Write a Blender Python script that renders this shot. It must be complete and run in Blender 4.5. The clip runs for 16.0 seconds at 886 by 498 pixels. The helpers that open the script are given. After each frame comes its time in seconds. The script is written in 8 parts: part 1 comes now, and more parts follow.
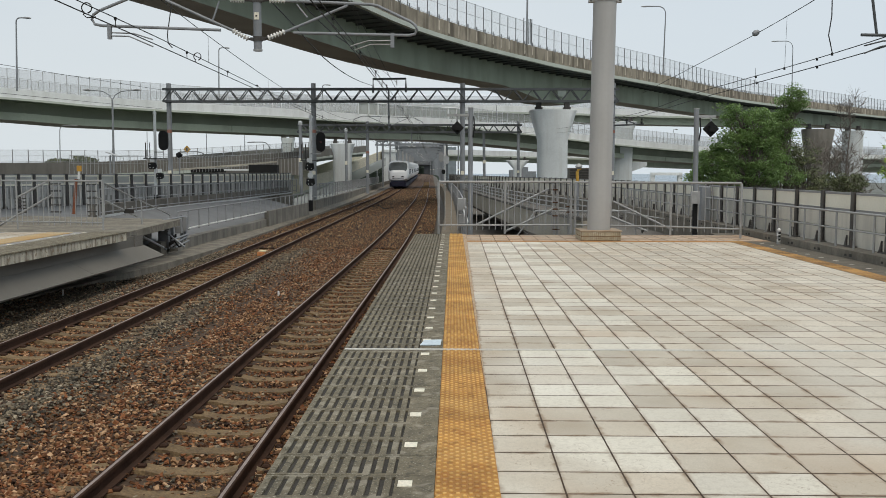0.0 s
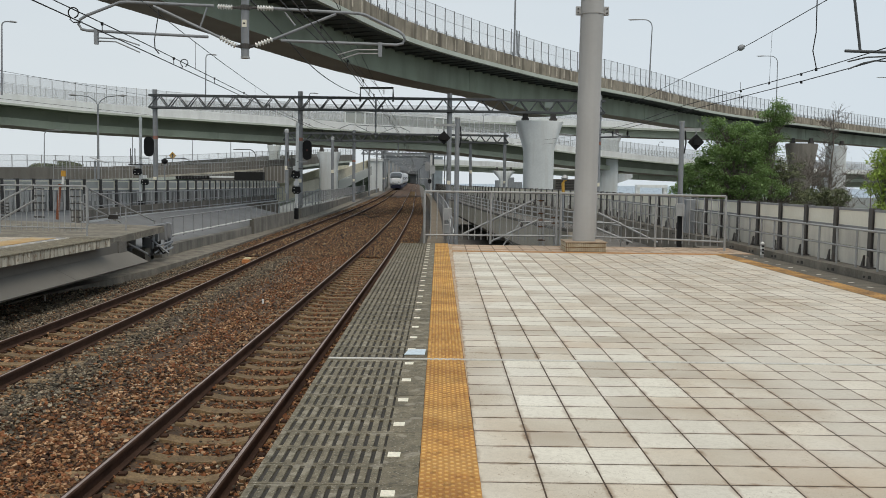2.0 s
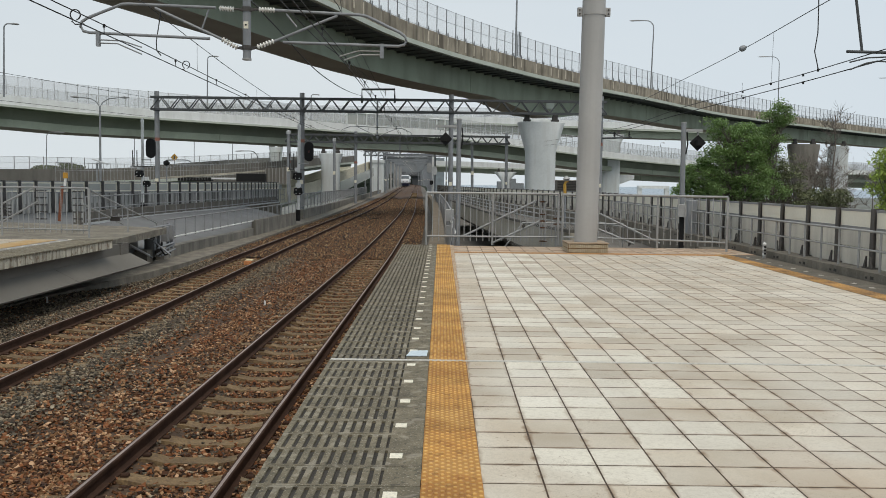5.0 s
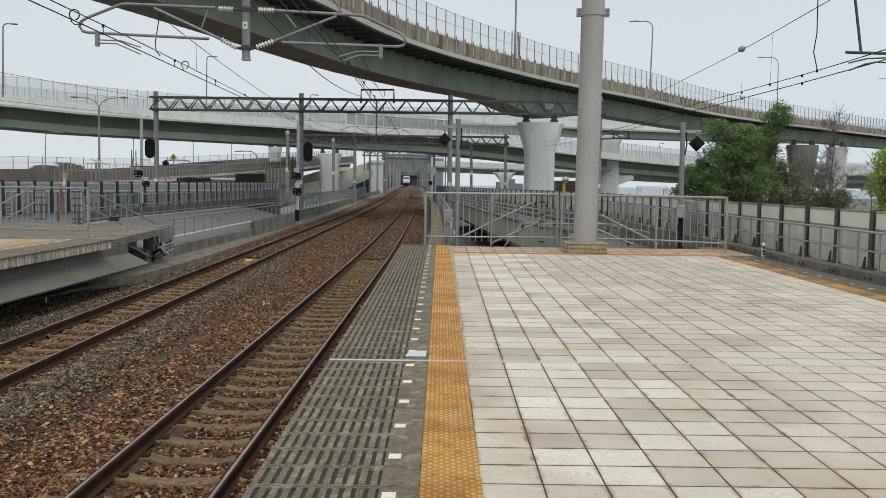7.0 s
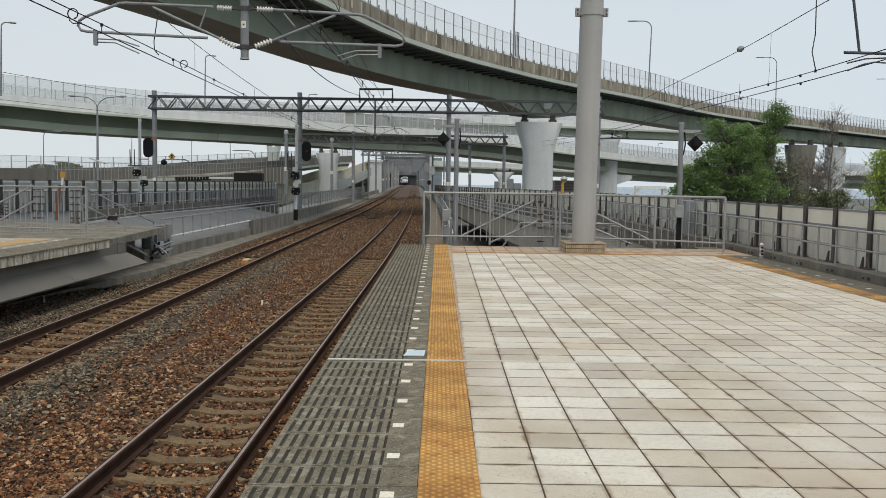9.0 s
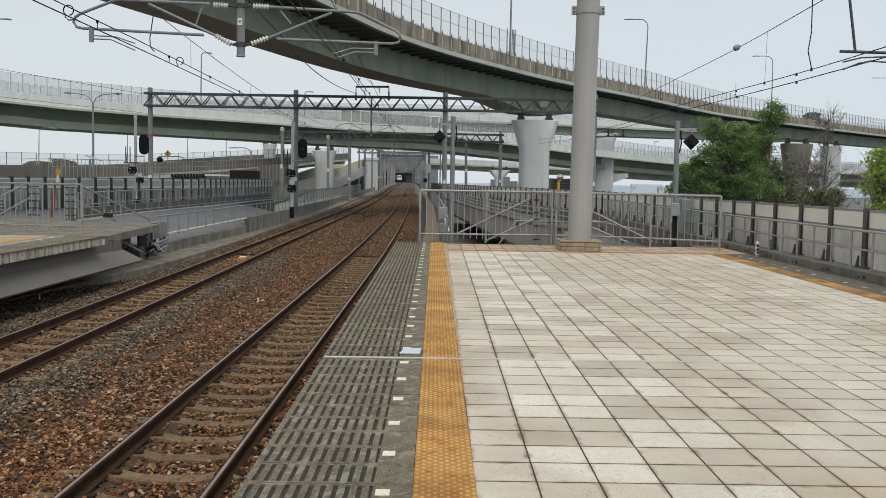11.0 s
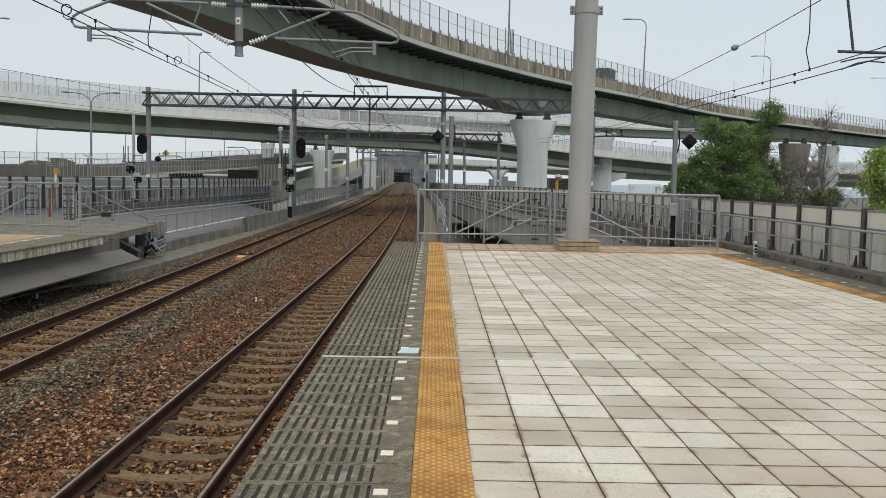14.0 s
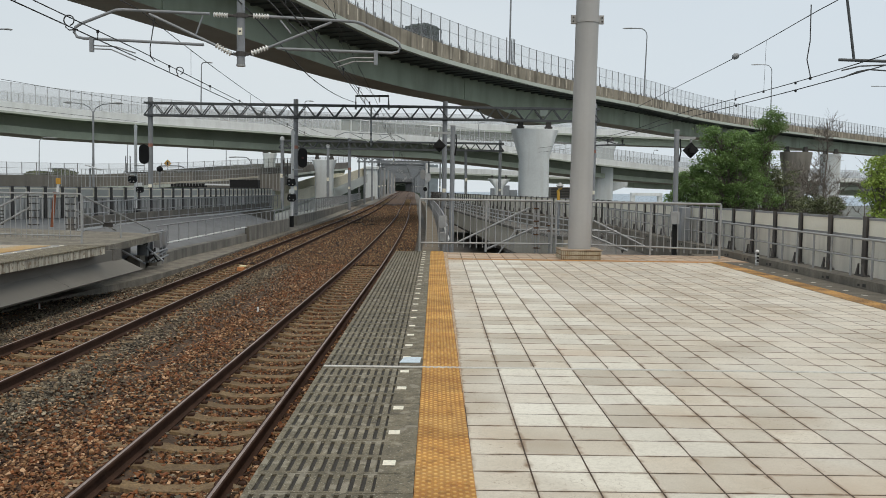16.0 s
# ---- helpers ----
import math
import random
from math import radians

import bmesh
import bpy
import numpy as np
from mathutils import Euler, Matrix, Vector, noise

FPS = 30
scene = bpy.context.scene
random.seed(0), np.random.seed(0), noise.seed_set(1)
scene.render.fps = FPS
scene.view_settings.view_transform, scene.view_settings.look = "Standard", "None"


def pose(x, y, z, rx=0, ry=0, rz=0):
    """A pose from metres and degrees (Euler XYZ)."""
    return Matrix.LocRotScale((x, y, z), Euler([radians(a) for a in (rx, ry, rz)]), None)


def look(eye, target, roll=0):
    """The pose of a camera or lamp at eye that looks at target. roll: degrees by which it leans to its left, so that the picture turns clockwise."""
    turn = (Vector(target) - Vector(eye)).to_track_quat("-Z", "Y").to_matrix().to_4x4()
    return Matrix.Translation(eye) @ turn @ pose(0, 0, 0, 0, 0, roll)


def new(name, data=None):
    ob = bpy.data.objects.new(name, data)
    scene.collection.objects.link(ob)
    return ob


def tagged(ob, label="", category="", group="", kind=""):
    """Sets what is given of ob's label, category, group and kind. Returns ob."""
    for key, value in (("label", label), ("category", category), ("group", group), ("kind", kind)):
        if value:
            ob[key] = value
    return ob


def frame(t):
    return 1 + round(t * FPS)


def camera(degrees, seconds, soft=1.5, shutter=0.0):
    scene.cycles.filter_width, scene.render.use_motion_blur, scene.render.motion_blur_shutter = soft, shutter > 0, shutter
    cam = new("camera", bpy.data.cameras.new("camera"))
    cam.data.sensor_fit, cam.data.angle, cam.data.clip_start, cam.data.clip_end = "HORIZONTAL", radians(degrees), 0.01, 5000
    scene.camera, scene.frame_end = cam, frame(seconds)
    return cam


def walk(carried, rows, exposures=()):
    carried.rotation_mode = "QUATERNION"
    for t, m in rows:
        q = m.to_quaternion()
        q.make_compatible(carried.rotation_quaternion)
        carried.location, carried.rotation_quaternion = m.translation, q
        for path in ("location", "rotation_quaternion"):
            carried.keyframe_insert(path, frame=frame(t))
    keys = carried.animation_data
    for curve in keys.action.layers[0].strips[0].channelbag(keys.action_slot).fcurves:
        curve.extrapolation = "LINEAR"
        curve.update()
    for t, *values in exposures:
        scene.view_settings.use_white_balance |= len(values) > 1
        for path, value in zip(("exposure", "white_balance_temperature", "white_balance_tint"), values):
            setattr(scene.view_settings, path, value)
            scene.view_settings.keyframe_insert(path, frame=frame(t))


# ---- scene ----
EYE = (0.0, 0.0, 1.43)
cam = camera(51.8, 16.0, soft=0.75)
walk(cam, [
    (0.0, look(EYE, (-0.322, 19.925, -0.258), 0.06)),
    (0.5, look(EYE, (-0.295, 19.928, -0.245), 0.25)),
    (1.0, look(EYE, (-0.151, 19.935, -0.171), 0.44)),
    (1.5, look(EYE, (-0.026, 19.941, -0.099), 0.71)),
    (2.0, look(EYE, (-0.004, 19.945, -0.046), 0.76)),
    (2.5, look(EYE, (-0.043, 19.946, -0.044), 0.68)),
    (3.0, look(EYE, (-0.062, 19.945, -0.049), 0.71)),
    (3.5, look(EYE, (-0.042, 19.945, -0.049), 0.72)),
    (4.0, look(EYE, (-0.043, 19.946, -0.039), 0.65)),
    (6.5, look(EYE, (-0.038, 19.948, -0.011), 0.73)),
    (7.0, look(EYE, (-0.024, 19.948, -0.011), 0.72)),
    (7.5, look(EYE, (-0.025, 19.946, -0.033), 0.72)),
    (8.0, look(EYE, (-0.024, 19.945, -0.048), 0.71)),
    (8.5, look(EYE, (-0.006, 19.947, -0.030), 0.72)),
    (9.0, look(EYE, (0.010, 19.947, -0.020), 0.79)),
    (11.5, look(EYE, (0.113, 19.944, -0.071), 0.89)),
    (12.0, look(EYE, (0.108, 19.945, -0.048), 0.82)),
    (12.5, look(EYE, (0.105, 19.946, -0.034), 0.82)),
    (13.0, look(EYE, (0.105, 19.946, -0.043), 0.84)),
    (13.5, look(EYE, (0.119, 19.945, -0.056), 0.93)),
    (14.0, look(EYE, (0.136, 19.944, -0.073), 0.96)),
    (14.5, look(EYE, (0.144, 19.945, -0.055), 0.94)),
    (15.0, look(EYE, (0.128, 19.949, 0.012), 0.87)),
    (15.5, look(EYE, (0.096, 19.954, 0.082), 0.87)),
    (16.0, look(EYE, (0.095, 19.958, 0.127), 0.81)),
], exposures=[(0, 0.0), (16, 0.0)])

# ---- world and light: bright overcast ----
world = bpy.data.worlds.new("overcast_sky")
scene.world = world
world.use_nodes = True
wn, wl = world.node_tree.nodes, world.node_tree.links
wn.clear()
w_out = wn.new("ShaderNodeOutputWorld")
w_bg = wn.new("ShaderNodeBackground")
w_sky = wn.new("ShaderNodeTexSky")
w_sky.sky_type, w_sky.sun_disc = "NISHITA", False
w_sky.sun_elevation, w_sky.sun_rotation = radians(55), radians(200)
w_sky.dust_density, w_sky.air_density = 3.0, 1.0
w_tc = wn.new("ShaderNodeTexCoord")
w_noise = wn.new("ShaderNodeTexNoise")
w_noise.inputs["Scale"].default_value = 1.6
w_noise.inputs["Detail"].default_value = 5
w_map = wn.new("ShaderNodeMapping")
w_map.inputs["Scale"].default_value = (1, 1, 3.5)
w_ramp = wn.new("ShaderNodeValToRGB")
w_ramp.color_ramp.elements[0].position, w_ramp.color_ramp.elements[0].color = 0.3, (5.8, 6.68, 7.5, 1)
w_ramp.color_ramp.elements[1].position, w_ramp.color_ramp.elements[1].color = 0.75, (7.3, 7.85, 8.15, 1)
w_mix = wn.new("ShaderNodeMix")
w_mix.data_type = "RGBA"
w_mix.inputs[0].default_value = 0.9
wl.new(w_tc.outputs["Generated"], w_map.inputs["Vector"])
wl.new(w_map.outputs["Vector"], w_noise.inputs["Vector"])
wl.new(w_noise.outputs["Fac"], w_ramp.inputs["Fac"])
wl.new(w_sky.outputs["Color"], w_mix.inputs[6])
wl.new(w_ramp.outputs["Color"], w_mix.inputs[7])
w_sep = wn.new("ShaderNodeSeparateXYZ")
w_rise = wn.new("ShaderNodeMapRange")
for k, val in ((1, 0.02), (2, 0.3), (3, 0.65), (4, 0.0)):
    w_rise.inputs[k].default_value = val
w_pale = wn.new("ShaderNodeMix")
w_pale.data_type = "RGBA"
w_pale.inputs[7].default_value = (7.45, 7.95, 8.1, 1)
wl.new(w_tc.outputs["Generated"], w_sep.inputs[0])
wl.new(w_sep.outputs[2], w_rise.inputs[0])
wl.new(w_rise.outputs[0], w_pale.inputs[0])
wl.new(w_mix.outputs[2], w_pale.inputs[6])
w_side = wn.new("ShaderNodeMapRange")
for k, val in ((1, -0.1), (2, 0.55), (3, 0.0), (4, 0.5)):
    w_side.inputs[k].default_value = val
w_thin = wn.new("ShaderNodeMix")
w_thin.data_type = "RGBA"
w_thin.inputs[7].default_value = (6.1, 7.1, 8.1, 1)
wl.new(w_sep.outputs[0], w_side.inputs[0])
wl.new(w_side.outputs[0], w_thin.inputs[0])
wl.new(w_pale.outputs[2], w_thin.inputs[6])
wl.new(w_thin.outputs[2], w_bg.inputs["Color"])
w_bg.inputs["Strength"].default_value = 0.1
wl.new(w_bg.outputs["Background"], w_out.inputs["Surface"])

sun_data = bpy.data.lights.new("sun", "SUN")
sun_data.energy, sun_data.angle, sun_data.color = 1.6, radians(40), (1.0, 0.9, 0.76)
sun = new("sun", sun_data)
sun.matrix_basis = look((0, 0, 50), (-12, 22, 0))


# ---- materials ----
def mat(name, a, b=None, rough=0.8, metal=0.0, scale=3.0, fine=40.0, bump=0.2, streak=None, spread=None, island=None, coat=0.0, space="Position", grain=0.2):
    """Procedural surface: a and b mixed by broad noise and fine grain; streak: colour of vertical run marks;
    spread: brightness spread from piece to piece; island: the same by loose part."""
    m = bpy.data.materials.new(name)
    m.use_nodes = True
    n, l = m.node_tree.nodes, m.node_tree.links
    p = n["Principled BSDF"]
    p.inputs["Roughness"].default_value, p.inputs["Metallic"].default_value = rough, metal
    b = b or tuple(c * 0.8 for c in a)
    if space == "Position":
        src = n.new("ShaderNodeNewGeometry").outputs["Position"]
    else:
        src = n.new("ShaderNodeTexCoord").outputs["Object"]
    n1, n2 = n.new("ShaderNodeTexNoise"), n.new("ShaderNodeTexNoise")
    n1.inputs["Scale"].default_value, n1.inputs["Detail"].default_value = scale, 4
    n2.inputs["Scale"].default_value, n2.inputs["Detail"].default_value = fine, 3
    l.new(src, n1.inputs["Vector"]), l.new(src, n2.inputs["Vector"])
    ramp = n.new("ShaderNodeValToRGB")
    ramp.color_ramp.elements[0].position, ramp.color_ramp.elements[1].position = 0.32, 0.68
    ramp.color_ramp.elements[0].color, ramp.color_ramp.elements[1].color = (*a, 1), (*b, 1)
    l.new(n1.outputs["Fac"], ramp.inputs["Fac"])
    col = ramp.outputs["Color"]

    def mix(kind, fac, c1, c2):
        x = n.new("ShaderNodeMix")
        x.data_type, x.blend_type = "RGBA", kind
        for k, v in ((0, fac), (6, c1), (7, c2)):
            if isinstance(v, (int, float, tuple)):
                x.inputs[k].default_value = v
            else:
                l.new(v, x.inputs[k])
        return x.outputs[2]

    def span(v, lo, hi, f0=0.0, f1=1.0):
        r = n.new("ShaderNodeMapRange")
        for k, val in ((1, f0), (2, f1), (3, lo), (4, hi)):
            r.inputs[k].default_value = val
        l.new(v, r.inputs[0])
        return r.outputs[0]

    def grey(v):
        c = n.new("ShaderNodeCombineColor")
        for i in range(3):
            l.new(v, c.inputs[i])
        return c.outputs[0]

    col = mix("MULTIPLY", 1.0, col, grey(span(n2.outputs["Fac"], 1 - grain, 1 + grain, 0.25, 0.75)))
    if streak:
        mp = n.new("ShaderNodeMapping")
        mp.inputs["Scale"].default_value = streak[1]
        l.new(src, mp.inputs["Vector"])
        n3 = n.new("ShaderNodeTexNoise")
        n3.inputs["Scale"].default_value, n3.inputs["Detail"].default_value = 1.0, 5
        l.new(mp.outputs["Vector"], n3.inputs["Vector"])
        col = mix("MIX", span(n3.outputs["Fac"], 0.0, streak[2], 0.45, 0.68), col, (*streak[0], 1))
    if spread:
        r = n.new("ShaderNodeObjectInfo").outputs["Random"]
        col = mix("MULTIPLY", 1.0, col, grey(span(r, spread[0], spread[1])))
    if island:
        r = n.new("ShaderNodeNewGeometry").outputs["Random Per Island"]
        col = mix("MULTIPLY", 1.0, col, grey(span(r, island[0], island[1])))
    l.new(col, p.inputs["Base Color"])
    l.new(span(n2.outputs["Fac"], max(rough - 0.12, 0.03), min(rough + 0.12, 1)), p.inputs["Roughness"])
    p.inputs["Coat Weight"].default_value = coat
    if bump:
        bn = n.new("ShaderNodeBump")
        bn.inputs["Strength"].default_value, bn.inputs["Distance"].default_value = bump, 0.02
        l.new(n2.outputs["Fac"], bn.inputs["Height"])
        l.new(bn.outputs["Normal"], p.inputs["Normal"])
    return m


M_CONC = mat("concrete_grey", (0.36, 0.35, 0.33), (0.27, 0.26, 0.245), 0.9, scale=0.8, fine=18, streak=((0.17, 0.16, 0.145), (3, 3, 0.35), 0.55), grain=0.12)
M_CONC_DARK = mat("concrete_weathered_dark", (0.165, 0.15, 0.128), (0.1, 0.092, 0.08), 0.9, scale=1.6, fine=30, bump=0.35)
M_KERB = mat("kerb_concrete_mossy", (0.25, 0.222, 0.178), (0.14, 0.125, 0.1), 0.9, scale=1.8, fine=25, bump=0.4, streak=((0.09, 0.08, 0.065), (4, 4, 1.0), 0.55))
M_OLDWALL = mat("wall_concrete_aged", (0.26, 0.24, 0.205), (0.165, 0.153, 0.13), 0.9, scale=1.0, fine=22, bump=0.3, streak=((0.075, 0.07, 0.058), (3, 3, 0.5), 0.6), grain=0.15)
M_PIER = mat("pier_white_concrete", (0.66, 0.69, 0.69), (0.58, 0.605, 0.605), 0.85, scale=0.35, fine=6, bump=0.03, streak=((0.48, 0.47, 0.44), (1.6, 1.6, 0.12), 0.45), grain=0.05)
M_PARAPET = mat("parapet_stained_concrete", (0.36, 0.315, 0.245), (0.23, 0.2, 0.15), 0.9, scale=0.8, fine=9, streak=((0.075, 0.062, 0.045), (1.5, 1.5, 0.22), 0.85), grain=0.1)
M_PARAPET_PALE = mat("parapet_pale_concrete", (0.8, 0.815, 0.8), (0.72, 0.735, 0.72), 0.85, scale=0.25, fine=5, bump=0.05, streak=((0.5, 0.5, 0.48), (1, 1, 0.1), 0.35), grain=0.05)
M_GIRDER = mat("girder_green_paint", (0.245, 0.29, 0.212), (0.2, 0.235, 0.172), 0.6, scale=0.3, fine=7, bump=0.05, streak=((0.12, 0.13, 0.088), (0.5, 0.5, 0.2), 0.6), grain=0.05)
# Lighter copy of the girder green: daylight and haze put into the colour.
M_GIRDER_LIT = mat("girder_lit_green", (0.43, 0.47, 0.375), (0.36, 0.395, 0.31), 0.6, scale=0.3, fine=5, bump=0.03, streak=((0.2, 0.21, 0.16), (0.4, 0.4, 0.2), 0.4), grain=0.05)
M_SOFFIT = mat("girder_soffit_brown", (0.31, 0.27, 0.215), (0.25, 0.215, 0.17), 0.7, scale=0.4, fine=6, bump=0.05, grain=0.06)
M_SLABEDGE = mat("slab_edge_pale_green", (0.44, 0.47, 0.41), (0.37, 0.4, 0.34), 0.6, scale=0.4, fine=6, bump=0.03, grain=0.05)
M_FENCEDARK = mat("fence_dark_grey_steel", (0.217, 0.225, 0.232), (0.160, 0.167, 0.174), 0.6, 0.2, scale=2, fine=20, bump=0.03, grain=0.06)
M_POSTFOOT = mat("post_foot_pale_mortar", (0.58, 0.52, 0.42), (0.44, 0.39, 0.31), 0.9, scale=3, fine=20, bump=0.05, spread=(0.6, 1.1))
# Darker girder green: the overhang's shade is put into the colour.
M_GIRDER_SHADED = mat("girder_shaded_green", (0.24, 0.265, 0.205), (0.19, 0.21, 0.16), 0.75, scale=0.3, fine=6, bump=0.03, grain=0.06)
M_BRACKET_SHADE = mat("bracket_underside_shade", (0.06, 0.07, 0.065), (0.04, 0.046, 0.043), 0.7, scale=1, fine=8, bump=0.05)
M_TILE = mat("paving_tile_beige", (0.585, 0.529, 0.432), (0.515, 0.459, 0.368), 0.75, scale=2.2, fine=130, bump=0.15, spread=(0.84, 1.1), streak=((0.4, 0.31, 0.21), (1.6, 1.1, 1), 0.5), grain=0.15)
M_TILE_PALE = mat("paving_tile_replaced", (0.7, 0.66, 0.556), (0.635, 0.594, 0.497), 0.7, scale=2.5, fine=120, bump=0.1, spread=(0.9, 1.05), streak=((0.5, 0.45, 0.38), (1.8, 1.3, 1), 0.4), grain=0.1)
M_TILE_FAR = mat("paving_tile_joined", (0.585, 0.529, 0.432), (0.515, 0.459, 0.368), 0.75, scale=2.2, fine=130, bump=0.15, island=(0.84, 1.1), streak=((0.4, 0.31, 0.21), (1.6, 1.1, 1), 0.5), grain=0.15)
M_TILE_BROWN = mat("paving_tile_rust_stained", (0.5, 0.41, 0.31), (0.42, 0.31, 0.215), 0.8, scale=2.0, fine=60, bump=0.15, spread=(0.72, 1.15), streak=((0.34, 0.17, 0.07), (1.2, 3, 1), 0.65), grain=0.1)
M_BEAM = mat("parapet_beam_beige", (0.46, 0.42, 0.34), (0.36, 0.33, 0.265), 0.9, scale=0.9, fine=18, bump=0.08, streak=((0.2, 0.18, 0.14), (3, 3, 0.4), 0.5), grain=0.1)
M_MORTAR = mat("joint_mortar_dark", (0.085, 0.052, 0.03), (0.04, 0.025, 0.015), 0.95, scale=4, fine=60)
M_TACTILE = mat("tactile_yellow", (0.66, 0.405, 0.125), (0.54, 0.31, 0.09), 0.75, scale=3, fine=60, bump=0.2, spread=(0.82, 1.12), streak=((0.4, 0.23, 0.07), (8, 5, 1), 0.5), grain=0.14)
M_TACTILE_OLD = mat("tactile_faded", (0.5, 0.26, 0.08), (0.42, 0.25, 0.12), 0.8, scale=3, fine=50, bump=0.2, spread=(0.85, 1.1))
M_EDGE = mat("platform_edge_concrete", (0.2, 0.171, 0.114), (0.12, 0.102, 0.066), 0.85, scale=9, fine=110, bump=0.35, spread=(0.85, 1.12), streak=((0.07, 0.06, 0.042), (9, 5, 1), 0.4), grain=0.35)
M_SLOT = mat("edge_slot_dirt", (0.055, 0.05, 0.043), (0.035, 0.032, 0.027), 0.95, scale=8, fine=60)
M_WHITE = mat("white_marking", (0.8, 0.755, 0.62), (0.72, 0.67, 0.54), 0.6, scale=5, fine=60, bump=0.05)
M_STRIP = mat("white_edge_paint", (0.68, 0.68, 0.65), (0.55, 0.55, 0.52), 0.7, scale=3, fine=40, bump=0.05)
M_BAR = mat("aluminium_joint_cover", (0.56, 0.54, 0.49), (0.44, 0.425, 0.385), 0.6, 0.0, scale=3, fine=50, bump=0.05)
M_PLATE = mat("pale_blue_plate", (0.62, 0.7, 0.74), (0.55, 0.64, 0.7), 0.4, scale=3, fine=40, bump=0.03)
M_GALV = mat("galvanised_steel", (0.4, 0.4, 0.39), (0.31, 0.31, 0.3), 0.55, 0.35, scale=3, fine=30, bump=0.05, grain=0.08)
M_POLE = mat("pole_grey_steel", (0.27, 0.28, 0.29), (0.22, 0.23, 0.24), 0.6, 0.2, scale=1.5, fine=20, bump=0.05, grain=0.06)
M_COLUMN = mat("column_grey_paint", (0.4, 0.39, 0.375), (0.365, 0.355, 0.34), 0.5, scale=0.8, fine=14, bump=0.02, streak=((0.31, 0.3, 0.28), (6, 6, 0.4), 0.35), grain=0.025)
M_TRUSS = mat("truss_dark_steel", (0.085, 0.09, 0.093), (0.06, 0.065, 0.067), 0.6, 0.2, scale=1.5, fine=20, bump=0.05, grain=0.06)
M_DARKSTEEL = mat("post_dark_bronze", (0.075, 0.068, 0.062), (0.05, 0.046, 0.043), 0.6, 0.2, scale=3, fine=30, bump=0.05)
M_POSTSTEEL = mat("post_blue_grey_steel", (0.105, 0.098, 0.092), (0.07, 0.065, 0.06), 0.6, 0.2, scale=2, fine=25, bump=0.05, streak=((0.07, 0.05, 0.035), (6, 6, 0.8), 0.4))
M_PANEL = mat("barrier_panel_beige", (0.71, 0.68, 0.6), (0.62, 0.59, 0.515), 0.6, scale=1.2, fine=25, bump=0.03, spread=(0.86, 1.06), streak=((0.32, 0.3, 0.27), (4, 4, 0.5), 0.4), grain=0.04)
M_PANEL_TOP = mat("barrier_panel_top", (0.82, 0.78, 0.66), (0.74, 0.7, 0.585), 0.5, scale=1.2, fine=25, bump=0.03, grain=0.04)
M_PANEL_GREY = mat("barrier_panel_grey", (0.52, 0.51, 0.485), (0.37, 0.365, 0.35), 0.6, scale=1.2, fine=25, bump=0.03, spread=(0.5, 1.15), streak=((0.2, 0.2, 0.19), (4, 4, 0.5), 0.5), grain=0.05)
M_PANEL_DULL = mat("barrier_panel_grey_green", (0.47, 0.47, 0.435), (0.38, 0.38, 0.35), 0.5, scale=1.2, fine=25, bump=0.03, spread=(0.8, 1.1), grain=0.05)
M_STEELGREY = mat("rail_grey_paint", (0.3, 0.3, 0.3), (0.25, 0.25, 0.25), 0.55, 0.2, scale=2, fine=30, bump=0.05, grain=0.06)
M_RAIL = mat("rail_rusty_side", (0.068, 0.038, 0.026), (0.042, 0.024, 0.017), 0.9, 0.0, scale=3, fine=30, bump=0.2)
M_RAIL.node_tree.nodes["Principled BSDF"].inputs["Specular IOR Level"].default_value = 0.12
M_RAILTOP = mat("rail_worn_head", (0.3, 0.24, 0.215), (0.22, 0.17, 0.15), 0.45, 0.0, scale=2, fine=30, bump=0.02)
M_SLEEPER = mat("sleeper_stained_concrete", (0.215, 0.145, 0.072), (0.135, 0.088, 0.044), 0.9, scale=9, fine=45, bump=0.5, spread=(0.75, 1.2), grain=0.4)
M_BALLAST = mat("ballast_bed", (0.11, 0.06, 0.032), (0.062, 0.037, 0.022), 0.95, scale=2.5, fine=14, bump=1.0, grain=0.65)
# Nearer bed, darker: shade between the stones is put into its colour.
M_BALLAST_GAP = mat("ballast_bed_gap_shade", (0.085, 0.052, 0.03), (0.05, 0.031, 0.018), 0.95, scale=2.5, fine=14, bump=1.0, grain=0.5)
M_ASPHALT = mat("service_deck_grey", (0.178, 0.182, 0.186), (0.145, 0.148, 0.15), 0.85, scale=0.8, fine=30, bump=0.1, grain=0.1)
M_GROUND = mat("ground_grey", (0.16, 0.165, 0.15), (0.1, 0.11, 0.09), 0.95, scale=0.02, fine=0.4, bump=0.0)
M_WIRE = mat("wire_dark", (0.05, 0.05, 0.05), (0.035, 0.035, 0.035), 0.6, 0.5, bump=0)
M_CERAMIC = mat("insulator_white_porcelain", (0.75, 0.74, 0.7), (0.65, 0.64, 0.6), 0.25, scale=10, fine=40, bump=0.0, coat=0.4)
M_BLACK = mat("signal_black", (0.006, 0.006, 0.006), (0.009, 0.009, 0.009), 0.9, scale=4, fine=40, bump=0.05)
M_MASTWHITE = mat("mast_white_paint", (0.76, 0.76, 0.74), (0.68, 0.68, 0.66), 0.6, scale=2, fine=30, bump=0.03, grain=0.05)
M_YELLOW = mat("sign_yellow", (0.6, 0.35, 0.05), (0.5, 0.28, 0.04), 0.5, scale=6, fine=40, bump=0.02)
M_TRAIN = mat("train_white_paint", (0.75, 0.76, 0.77), (0.68, 0.69, 0.7), 0.35, scale=0.4, fine=5, bump=0.0, coat=0.3, space="Object", grain=0.02)
